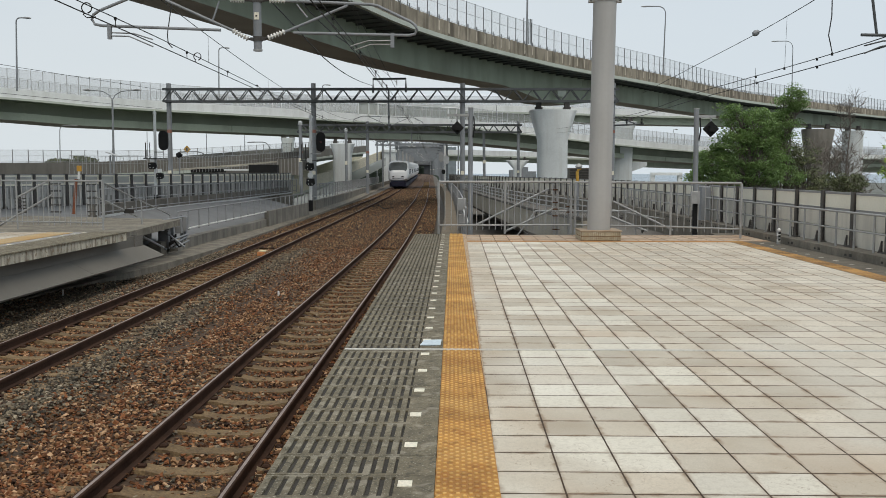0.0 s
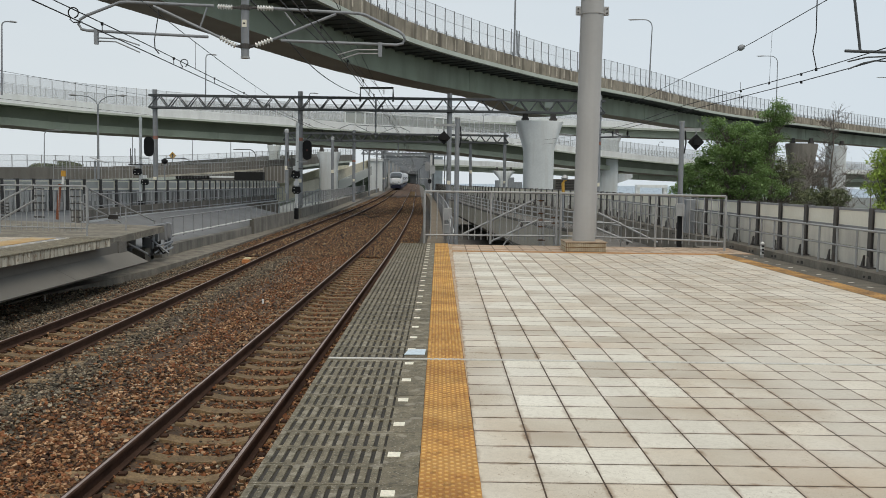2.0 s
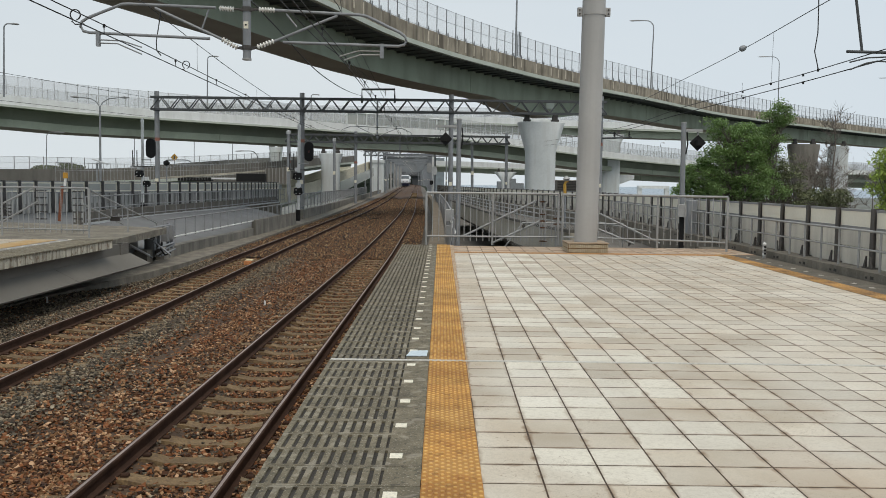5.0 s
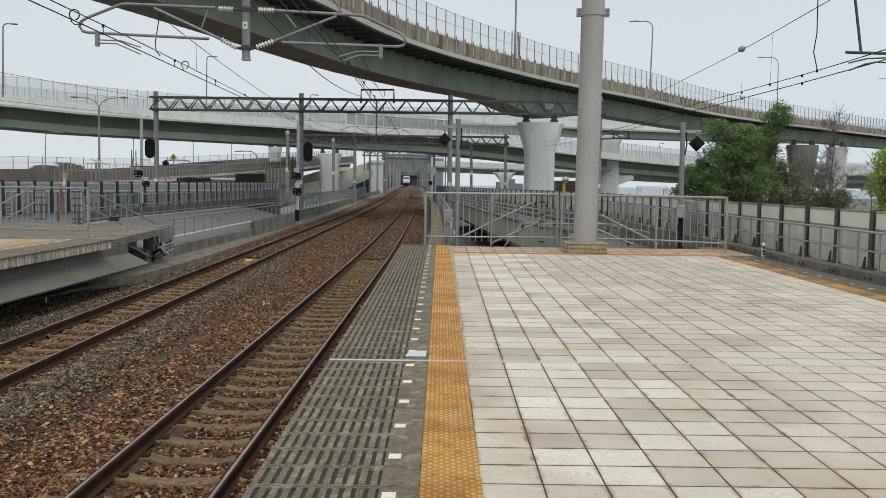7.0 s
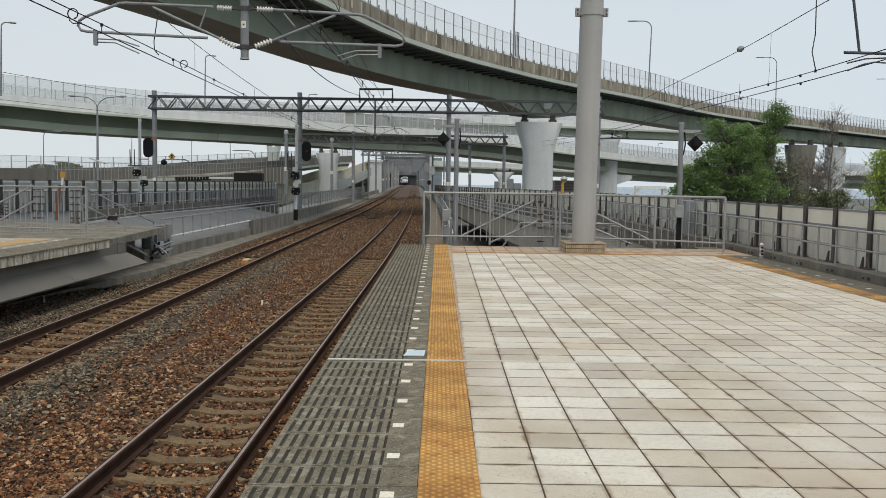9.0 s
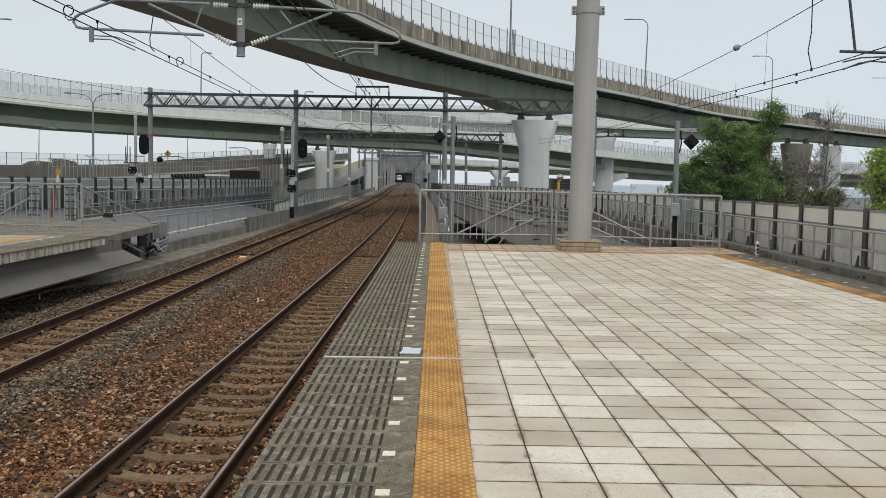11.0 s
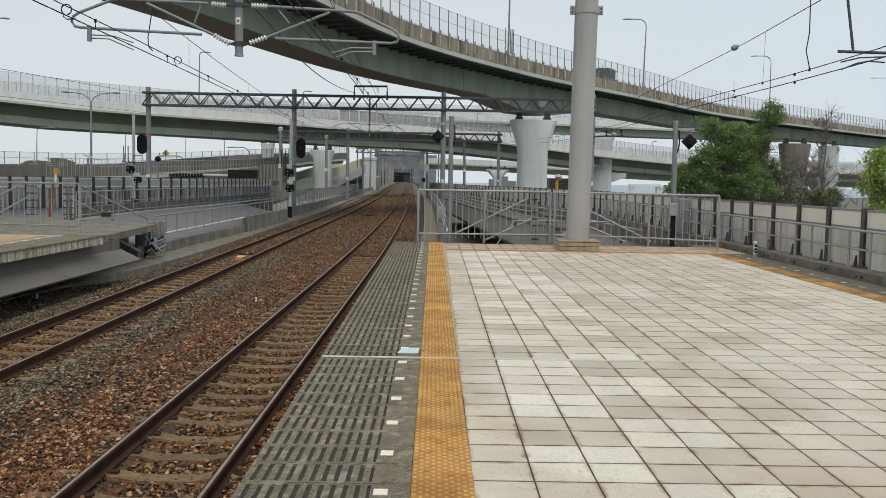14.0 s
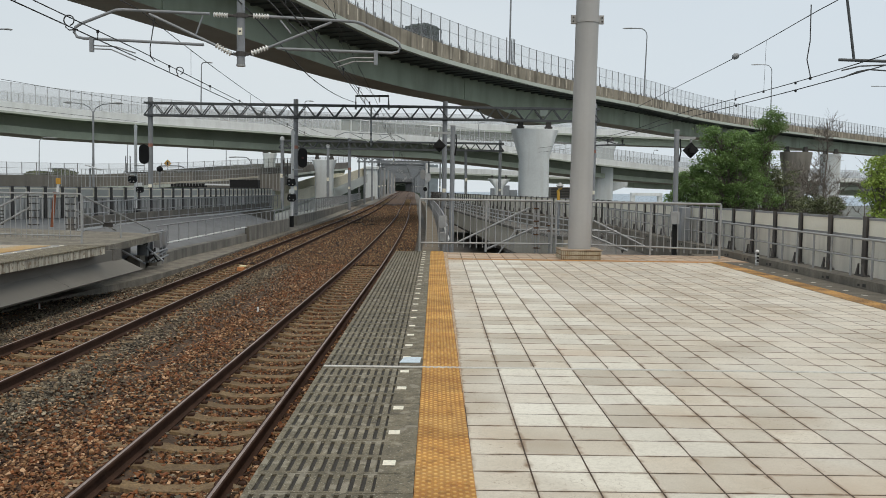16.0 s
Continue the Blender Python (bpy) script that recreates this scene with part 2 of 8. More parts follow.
M_TRAIN_DARK = mat("train_underframe", (0.02, 0.022, 0.05), (0.014, 0.015, 0.03), 0.8, scale=1, fine=6, bump=0.0, space="Object")
M_GLASS = mat("dark_window_glass", (0.03, 0.034, 0.038), (0.02, 0.022, 0.025), 0.08, scale=1, fine=3, bump=0.0, space="Object", grain=0.02)
M_SCREEN = mat("train_windscreen_dark", (0.1, 0.11, 0.115), (0.07, 0.08, 0.085), 0.15, scale=1, fine=3, bump=0.0, space="Object", grain=0.02)
M_TRUCK = mat("truck_dark_green_paint", (0.018, 0.034, 0.027), (0.012, 0.022, 0.018), 0.5, scale=1, fine=8, bump=0.0, space="Object", grain=0.05)
M_TYRE = mat("tyre_rubber", (0.02, 0.02, 0.02), (0.015, 0.015, 0.015), 0.9, space="Object")
M_LEAF = mat("leaf_green", (0.185, 0.28, 0.095), (0.13, 0.2, 0.07), 0.55, scale=0.9, fine=4, bump=0.0, island=(0.55, 1.45))
M_LEAF_LIGHT = mat("leaf_yellow_green", (0.34, 0.44, 0.09), (0.25, 0.34, 0.07), 0.6, scale=0.8, fine=4, bump=0.0, island=(0.6, 1.4))


def lit_through(m, colour, share):
    """Thin leaves let part of the light pass."""
    n, l = m.node_tree.nodes, m.node_tree.links
    out = n["Material Output"]
    t, x = n.new("ShaderNodeBsdfTranslucent"), n.new("ShaderNodeMixShader")
    t.inputs["Color"].default_value = (*colour, 1)
    x.inputs[0].default_value = share
    l.new(n["Principled BSDF"].outputs[0], x.inputs[1])
    l.new(t.outputs[0], x.inputs[2])
    l.new(x.outputs[0], out.inputs["Surface"])


lit_through(M_LEAF, (0.26, 0.4, 0.13), 0.3)
lit_through(M_LEAF_LIGHT, (0.45, 0.55, 0.12), 0.3)
M_BARK = mat("bark_grey_brown", (0.2, 0.17, 0.145), (0.13, 0.112, 0.095), 0.9, scale=4, fine=30, bump=0.4)
M_SEA = mat("sea_water", (0.2, 0.27, 0.33), (0.17, 0.235, 0.29), 0.3, scale=0.01, fine=0.1, bump=0.0)
M_BUSH = mat("bush_far_green", (0.15, 0.17, 0.08), (0.105, 0.12, 0.06), 0.8, scale=0.6, fine=4, bump=0.0, island=(0.6, 1.4))


def grimed(m, x0, y0, pitch, colour, reach=0.12, strength=0.75, across=True, rough=0.32):
    """Adds the brown grime that gathers along the joints of a square grid of tiles."""
    n, l = m.node_tree.nodes, m.node_tree.links
    p = n["Principled BSDF"]

    def math_node(op, a, b=None):
        k = n.new("ShaderNodeMath")
        k.operation = op
        for i, v in ((0, a), (1, b)):
            if v is None:
                continue
            if isinstance(v, (int, float)):
                k.inputs[i].default_value = v
            else:
                l.new(v, k.inputs[i])
        return k.outputs[0]
    pos = n.new("ShaderNodeNewGeometry").outputs["Position"]
    sep = n.new("ShaderNodeSeparateXYZ")
    l.new(pos, sep.inputs[0])
    gaps = []
    for out, origin in ((sep.outputs[0], x0), (sep.outputs[1], y0)):
        u = math_node("FRACT", math_node("DIVIDE", math_node("SUBTRACT", out, origin), pitch))
        gaps.append(math_node("ABSOLUTE", math_node("SUBTRACT", u, 0.5)))
    edge = math_node("MAXIMUM", gaps[0], gaps[1]) if across else gaps[0]
    noisy = n.new("ShaderNodeTexNoise")
    noisy.inputs["Scale"].default_value, noisy.inputs["Detail"].default_value = 7.0, 5
    l.new(pos, noisy.inputs["Vector"])
    lift = math_node("MULTIPLY", math_node("SUBTRACT", noisy.outputs["Fac"], 0.5), rough)
    r = n.new("ShaderNodeMapRange")
    for k, v in ((1, 0.5 - reach), (2, 0.52), (3, 0.0), (4, strength)):
        r.inputs[k].default_value = v
    l.new(math_node("ADD", edge, lift), r.inputs[0])
    x = n.new("ShaderNodeMix")
    x.data_type = "RGBA"
    old = p.inputs["Base Color"].links[0].from_socket
    l.new(r.outputs[0], x.inputs[0])
    l.new(old, x.inputs[6])
    x.inputs[7].default_value = (*colour, 1)
    l.new(x.outputs[2], p.inputs["Base Color"])
    return m


for tile_m, k in ((M_TILE, 0.7), (M_TILE_FAR, 0.7), (M_TILE_PALE, 0.45), (M_TILE_BROWN, 0.6)):
    grimed(tile_m, 0.187, 4.268, 0.3, (0.21, 0.13, 0.07), 0.075, min(1.0, k * 1.3))
    grimed(tile_m, 0.187, 4.268, 0.3, (0.13, 0.08, 0.048), 0.02, 0.95, False, 0.1)


def marked(m, colour, scale, width, strength, where=0.5, stretch=(1, 1, 1)):
    """Adds thin wandering marks, hairline scratches and rust runs, in patches."""
    n, l = m.node_tree.nodes, m.node_tree.links
    p = n["Principled BSDF"]
    pos = n.new("ShaderNodeNewGeometry").outputs["Position"]
    mp = n.new("ShaderNodeMapping")
    mp.inputs["Scale"].default_value = stretch
    l.new(pos, mp.inputs["Vector"])
    a, b = n.new("ShaderNodeTexNoise"), n.new("ShaderNodeTexNoise")
    a.inputs["Scale"].default_value, a.inputs["Detail"].default_value = scale, 2
    b.inputs["Scale"].default_value, b.inputs["Detail"].default_value = 1.3, 3
    l.new(mp.outputs["Vector"], a.inputs["Vector"]), l.new(pos, b.inputs["Vector"])

    def op(kind, u, v=None):
        k = n.new("ShaderNodeMath")
        k.operation = kind
        for i, s in ((0, u), (1, v)):
            if isinstance(s, (int, float)):
                k.inputs[i].default_value = s
            elif s is not None:
                l.new(s, k.inputs[i])
        return k.outputs[0]
    line = op("LESS_THAN", op("ABSOLUTE", op("SUBTRACT", a.outputs["Fac"], 0.5)), width)
    fac = op("MULTIPLY", op("MULTIPLY", line, op("GREATER_THAN", b.outputs["Fac"], where)), strength)
    x = n.new("ShaderNodeMix")
    x.data_type = "RGBA"
    old = p.inputs["Base Color"].links[0].from_socket
    l.new(fac, x.inputs[0])
    l.new(old, x.inputs[6])
    x.inputs[7].default_value = (*colour, 1)
    l.new(x.outputs[2], p.inputs["Base Color"])


def speckled(m, colour, scale, cut, strength):
    """Adds fine specks of another colour."""
    n, l = m.node_tree.nodes, m.node_tree.links
    p = n["Principled BSDF"]
    a = n.new("ShaderNodeTexNoise")
    a.inputs["Scale"].default_value, a.inputs["Detail"].default_value = scale, 1
    l.new(n.new("ShaderNodeNewGeometry").outputs["Position"], a.inputs["Vector"])
    r = n.new("ShaderNodeMapRange")
    for k, v in ((1, cut), (2, cut + 0.06), (3, 0.0), (4, strength)):
        r.inputs[k].default_value = v
    l.new(a.outputs["Fac"], r.inputs[0])
    x = n.new("ShaderNodeMix")
    x.data_type = "RGBA"
    old = p.inputs["Base Color"].links[0].from_socket
    l.new(r.outputs[0], x.inputs[0])
    l.new(old, x.inputs[6])
    x.inputs[7].default_value = (*colour, 1)
    l.new(x.outputs[2], p.inputs["Base Color"])


for tile_m in (M_TILE, M_TILE_FAR, M_TILE_PALE):
    marked(tile_m, (0.26, 0.19, 0.13), 11.0, 0.0045, 0.6, 0.54)
    speckled(tile_m, (0.36, 0.31, 0.25), 110.0, 0.6, 0.25)
    speckled(tile_m, (0.74, 0.71, 0.63), 0.45, 0.52, 0.28)
    speckled(tile_m, (0.4, 0.33, 0.24), 1.3, 0.62, 0.25)
    speckled(tile_m, (0.42, 0.375, 0.3), 32.0, 0.53, 0.22)
    speckled(tile_m, (0.6, 0.44, 0.31), 0.7, 0.6, 0.14)
speckled(M_EDGE, (0.46, 0.43, 0.35), 75.0, 0.63, 0.5)
speckled(M_EDGE, (0.05, 0.045, 0.03), 28.0, 0.6, 0.6)
speckled(M_EDGE, (0.4, 0.365, 0.29), 8.0, 0.58, 0.35)
speckled(M_TACTILE, (0.22, 0.11, 0.035), 16.0, 0.6, 0.4)
speckled(M_TACTILE, (0.4, 0.2, 0.055), 2.3, 0.58, 0.45)
speckled(M_TACTILE, (0.72, 0.5, 0.2), 1.7, 0.56, 0.3)
speckled(M_TACTILE, (0.5, 0.22, 0.05), 5.0, 0.62, 0.3)
speckled(M_SLEEPER, (0.1, 0.065, 0.04), 18.0, 0.6, 0.45)


def hollow_tone(m, low, z0, z1):
    """Darkens the hollows between the raised dots: dirt that stays, and shade put into the colour."""
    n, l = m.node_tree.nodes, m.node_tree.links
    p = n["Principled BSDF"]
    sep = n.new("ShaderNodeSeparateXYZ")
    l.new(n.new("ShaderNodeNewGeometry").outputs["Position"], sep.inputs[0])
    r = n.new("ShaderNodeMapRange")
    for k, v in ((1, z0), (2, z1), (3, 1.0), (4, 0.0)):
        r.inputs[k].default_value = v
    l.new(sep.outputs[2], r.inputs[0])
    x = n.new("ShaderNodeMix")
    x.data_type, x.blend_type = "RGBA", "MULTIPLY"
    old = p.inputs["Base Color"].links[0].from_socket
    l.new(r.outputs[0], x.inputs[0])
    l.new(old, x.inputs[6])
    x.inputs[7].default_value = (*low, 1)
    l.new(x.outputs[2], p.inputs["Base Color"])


hollow_tone(M_TACTILE, (0.68, 0.56, 0.42), 0.0025, 0.0075)
M_TACTILE_RUST = mat("tactile_rust_smeared", (0.5, 0.29, 0.09), (0.34, 0.2, 0.09), 0.8, scale=3, fine=40, bump=0.2, spread=(0.75, 1.15), streak=((0.2, 0.12, 0.06), (7, 2, 1), 0.8), grain=0.2)
M_FAINT = mat("worn_white_marking", (0.62, 0.58, 0.5), (0.42, 0.39, 0.33), 0.8, scale=9, fine=60, spread=(0.6, 1.1))
hollow_tone(M_TACTILE_OLD, (0.75, 0.66, 0.55), 0.002, 0.007)


def stone_mat(name, stops):
    """Crushed stone: each loose stone takes a colour of its own from a ramp."""
    m = mat(name, (0.2, 0.15, 0.1), rough=0.92, fine=45, bump=0.3, grain=0.25)
    n, l = m.node_tree.nodes, m.node_tree.links
    p = n["Principled BSDF"]
    ramp = n.new("ShaderNodeValToRGB")
    ramp.color_ramp.interpolation = "CONSTANT"
    while len(ramp.color_ramp.elements) < len(stops):
        ramp.color_ramp.elements.new(0.5)
    for k, c in enumerate(stops):
        ramp.color_ramp.elements[k].position = k / len(stops)
        ramp.color_ramp.elements[k].color = (*c, 1)
    l.new(n.new("ShaderNodeNewGeometry").outputs["Random Per Island"], ramp.inputs["Fac"])
    x = n.new("ShaderNodeMix")
    x.data_type, x.blend_type = "RGBA", "OVERLAY"
    x.inputs[0].default_value = 0.35
    old = p.inputs["Base Color"].links[0].from_socket
    l.new(ramp.outputs["Color"], x.inputs[6])
    l.new(old, x.inputs[7])
    l.new(x.outputs[2], p.inputs["Base Color"])
    return m


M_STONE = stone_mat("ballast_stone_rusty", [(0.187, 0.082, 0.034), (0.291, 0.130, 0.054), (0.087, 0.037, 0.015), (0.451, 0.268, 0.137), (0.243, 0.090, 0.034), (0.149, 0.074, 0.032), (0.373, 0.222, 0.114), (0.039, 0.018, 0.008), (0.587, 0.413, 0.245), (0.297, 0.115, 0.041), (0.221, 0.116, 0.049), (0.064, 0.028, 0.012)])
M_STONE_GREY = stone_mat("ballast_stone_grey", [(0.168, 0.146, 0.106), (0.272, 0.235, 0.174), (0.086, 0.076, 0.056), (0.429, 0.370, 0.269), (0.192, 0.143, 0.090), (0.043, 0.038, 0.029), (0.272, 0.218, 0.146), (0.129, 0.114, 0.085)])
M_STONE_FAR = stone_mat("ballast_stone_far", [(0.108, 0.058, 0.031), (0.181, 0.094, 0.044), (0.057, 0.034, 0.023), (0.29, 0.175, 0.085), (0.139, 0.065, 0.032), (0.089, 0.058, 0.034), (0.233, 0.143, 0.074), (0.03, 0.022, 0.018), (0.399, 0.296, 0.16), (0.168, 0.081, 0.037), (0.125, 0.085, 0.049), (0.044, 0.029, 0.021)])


M_WOODS = mat("far_woods_dull_green", (0.085, 0.105, 0.08), (0.06, 0.078, 0.06), 0.9, scale=0.1, fine=0.5, bump=0.0, island=(0.85, 1.15))
M_HAZE_HILL = mat("haze_grey_hill", (0.21, 0.235, 0.24), (0.17, 0.19, 0.195), 0.9, scale=0.03, fine=0.2, bump=0.0)
M_DECK = mat("deck_dirty_concrete", (0.24, 0.215, 0.17), (0.15, 0.132, 0.102), 0.9, scale=1.4, fine=22, bump=0.2, streak=((0.12, 0.11, 0.088), (1.5, 0.8, 1), 0.6), grain=0.2)
speckled(M_DECK, (0.34, 0.31, 0.25), 5.0, 0.58, 0.4)
M_FASCIA = mat("edge_fascia_cream", (0.66, 0.62, 0.5), (0.55, 0.5, 0.4), 0.8, scale=3, fine=40, bump=0.1, spread=(0.8, 1.08), streak=((0.13, 0.08, 0.04), (9, 9, 1.5), 0.8), grain=0.12)
speckled(M_FASCIA, (0.2, 0.12, 0.06), 12.0, 0.6, 0.6)
M_TACTILE_FAR = mat("tactile_far_faded", (0.44, 0.26, 0.085), (0.45, 0.36, 0.22), 0.8, scale=1.6, fine=25, bump=0.1, grain=0.15)
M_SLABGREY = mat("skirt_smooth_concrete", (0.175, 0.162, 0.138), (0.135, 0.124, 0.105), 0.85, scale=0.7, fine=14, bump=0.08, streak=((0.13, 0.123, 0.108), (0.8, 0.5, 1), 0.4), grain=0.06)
M_FENCEPALE = mat("fence_pale_galvanised", (0.52, 0.53, 0.53), (0.44, 0.45, 0.45), 0.6, 0.2, scale=2, fine=20, bump=0.03, grain=0.06)
# Grey for distant portals and buildings, with haze mixed into the colour.
M_HAZEGREY = mat("distant_haze_grey", (0.23, 0.245, 0.255), (0.18, 0.19, 0.2), 0.7, 0.0, scale=1, fine=8, bump=0.0, grain=0.05)
M_RAMPWALL = mat("ramp_brown_grey_concrete", (0.2, 0.185, 0.16), (0.15, 0.14, 0.12), 0.9, scale=0.4, fine=6, bump=0.05, streak=((0.1, 0.092, 0.078), (1.2, 1.2, 0.2), 0.5), grain=0.08)


M_GLASS.node_tree.nodes["Principled BSDF"].inputs["Specular IOR Level"].default_value = 0.15


def clear_sheet(name, colour, alpha, rough=0.4):
    m = bpy.data.materials.new(name)
    m.use_nodes = True
    p = m.node_tree.nodes["Principled BSDF"]
    p.inputs["Base Color"].default_value = (*colour, 1)
    p.inputs["Roughness"].default_value = rough
    p.inputs["Alpha"].default_value = alpha
    return m


M_MESH = clear_sheet("fence_mesh_fine", (0.42, 0.43, 0.43), 0.21, 0.7)
M_MESH_PALE = clear_sheet("fence_mesh_pale", (0.45, 0.46, 0.465), 0.38, 0.7)
M_ACRYL = clear_sheet("clear_acrylic_sheet", (0.5, 0.52, 0.48), 0.5, 0.3)


# ---- mesh helpers ----
class Mesh:
    def __init__(self):
        self.v, self.f, self.m = [], [], []

    def add(self, v, f, mi=0):
        k = len(self.v)
        self.v += [tuple(p) for p in v]
        self.f += [tuple(i + k for i in q) for q in f]
        self.m += [mi] * len(f)
        return self

    def box(self, x0, x1, y0, y1, z0, z1, mi=0, m=None):
        v = [Vector((x, y, z)) for z in (z0, z1) for x, y in ((x0, y0), (x1, y0), (x1, y1), (x0, y1))]
        if m:
            v = [m @ p for p in v]
        return self.add(v, [(0, 3, 2, 1), (4, 5, 6, 7), (0, 1, 5, 4), (1, 2, 6, 5), (2, 3, 7, 6), (3, 0, 4, 7)], mi)

    def bbox(self, x0, x1, y0, y1, z0, z1, c=0.01, mi=0, m=None):
        """Box with chamfered upper edges."""
        v = [Vector(p) for p in ((x0, y0, z0), (x1, y0, z0), (x1, y1, z0), (x0, y1, z0), (x0, y0, z1 - c), (x1, y0, z1 - c), (x1, y1, z1 - c), (x0, y1, z1 - c),
             (x0 + c, y0 + c, z1), (x1 - c, y0 + c, z1), (x1 - c, y1 - c, z1), (x0 + c, y1 - c, z1))]
        if m:
            v = [m @ p for p in v]
        f = [(0, 3, 2, 1), (8, 9, 10, 11)]
        for a in (0, 4):
            f += [(a + i, a + (i + 1) % 4, a + 4 + (i + 1) % 4, a + 4 + i) for i in range(4)]
        return self.add(v, f, mi)

    def tube(self, pts, r, n=8, mi=0, cap=True):
        pts = [Vector(p) for p in pts]
        rs = r if isinstance(r, (list, tuple)) else [r] * len(pts)
        v, f = [], []
        for i, p in enumerate(pts):
            d = (pts[min(i + 1, len(pts) - 1)] - pts[max(i - 1, 0)])
            d = d.normalized() if d.length else Vector((0, 0, 1))
            a = d.cross(Vector((0, 0, 1)) if abs(d.z) < 0.9 else Vector((0, 1, 0))).normalized()
            b = d.cross(a)
            for k in range(n):
                t = 2 * math.pi * k / n
                v.append(p + rs[i] * (math.cos(t) * a + math.sin(t) * b))
        for i in range(len(pts) - 1):
            for k in range(n):
                f.append((i * n + k, (i + 1) * n + k, (i + 1) * n + (k + 1) % n, i * n + (k + 1) % n))
        if cap:
            f += [tuple(range(n)), tuple(range((len(pts) - 1) * n, len(pts) * n))[::-1]]
        return self.add(v, f, mi)

    def sweep(self, path, prof, mi=0, closed=True, cap=True):
        """Profile points (side, up), side to the right of the path's direction, along a path in plan that keeps it upright."""
        n, k = len(path), len(prof)
        v, f = [], []
        for i in range(n):
            a, b = Vector(path[max(i - 1, 0)]), Vector(path[min(i + 1, n - 1)])
            d = b - a
            d.z = 0
            d.normalize()
            r = Vector((d.y, -d.x, 0))
            for s, u in prof:
                v.append(Vector(path[i]) + r * s + Vector((0, 0, u)))
        for i in range(n - 1):
            for j in range(k if closed else k - 1):
                a, b = i * k + j, i * k + (j + 1) % k
                f.append((a, b, b + k, a + k))
        if cap and closed:
            f += [tuple(range(k))[::-1], tuple(range((n - 1) * k, n * k))]
        return self.add(v, f, mi)

    def data(self, name, mats, smooth=False):
        me = bpy.data.meshes.new(name)
        me.from_pydata(self.v, [], self.f)
        for m in (mats if isinstance(mats, (list, tuple)) else [mats]):
            me.materials.append(m)
        if len(set(self.m)) > 1:
            me.polygons.foreach_set("material_index", self.m)
        bm = bmesh.new()
        bm.from_mesh(me)
        bmesh.ops.recalc_face_normals(bm, faces=bm.faces)
        bm.to_mesh(me)
        bm.free()
        if smooth:
            me.shade_smooth()
            me.set_sharp_from_angle(angle=radians(35))
        return me


def hold(name, loc, label, category, group="", kind=""):
    """An Empty at a thing's base, which parents its parts."""
    ob = new(name)
    ob.location = loc
    ob.empty_display_size = 0.1
    return tagged(ob, label, category, group, kind)


def part(name, mesh, mats, parent, label="", smooth=False, local=False, kind=""):
    """Links a mesh as one object under a thing or a part; its points are given in the world unless local."""
    me = mesh if isinstance(mesh, bpy.types.Mesh) else mesh.data(name, mats, smooth)
    ob = new(name, me)
    ob.parent = parent
    if not local:
        off, p = Vector((0, 0, 0)), parent
        while p:
            off += p.location
            p = p.parent
        ob.location = -off
    return tagged(ob, label, kind=kind)


def thing(name, mesh, mats, label, category, group="", kind="", smooth=False):
    return tagged(new(name, mesh.data(name, mats, smooth)), label, category, group, kind)


def smooth_path(pts, step):
    """Points at even steps on a smooth curve through pts."""
    pts = [Vector(p) for p in pts]
    ext = [2 * pts[0] - pts[1], *pts, 2 * pts[-1] - pts[-2]]
    dense = []
    for i in range(1, len(ext) - 2):
        p0, p1, p2, p3 = ext[i - 1:i + 3]
        for k in range(24):
            t = k / 24
            dense.append(0.5 * (2 * p1 + (p2 - p0) * t + (2 * p0 - 5 * p1 + 4 * p2 - p3) * t * t + (3 * p1 - p0 - 3 * p2 + p3) * t ** 3))
    dense.append(pts[-1])
    out, need = [dense[0]], step
    for a, b in zip(dense, dense[1:]):
        L = (b - a).length
        while L > 0 and need <= L:
            out.append(a.lerp(b, need / L))
            need += step
        need -= L
    return out


def shifted(path, side, up=0.0):
    out = []
    for i, p in enumerate(path):
        d = Vector(path[min(i + 1, len(path) - 1)]) - Vector(path[max(i - 1, 0)])
        d.z = 0
        d.normalize()
        out.append(Vector(p) + Vector((d.y, -d.x, 0)) * side + Vector((0, 0, up)))
    return out


def between(table, y):
    for (y0, *a), (y1, *b) in zip(table, table[1:]):
        if y <= y1:
            t = (y - y0) / (y1 - y0)
            return [p + (q - p) * t for p, q in zip(a, b)]
    return list(b)


def rnd(a, b):
    return random.uniform(a, b)


# ---- ground and sea ----
g = Mesh().add([(-4000, -300, -9), (4000, -300, -9), (4000, 900, -9), (-4000, 900, -9)], [(0, 1, 2, 3)])
g.add([(-4000, 900, -9), (4000, 900, -9), (4000, 4600, -9), (-4000, 4600, -9)], [(0, 1, 2, 3)], 1)
thing("ground", g, [M_GROUND, M_SEA], "flat grey reclaimed land running out to the sea", "ground", kind="structure")

# ---- the two tracks ----
RIGHT_LINE = [(-2.42, -15, -1.1), (-2.42, 20, -1.1), (-2.52, 38, -1.1), (-2.95, 65, -1.1), (-3.5, 88, -1.1), (-4.0, 104, -1.04), (-5.4, 156, -0.77),
              (-6.9, 205, -0.48), (-9.0, 280, -0.06), (-11.0, 352, 0.15), (-13.5, 420, 0.17), (-16.4, 480, 0.17), (-20.2, 545, 0.17), (-26.5, 640, 0.17), (-36, 760, 0.17)]
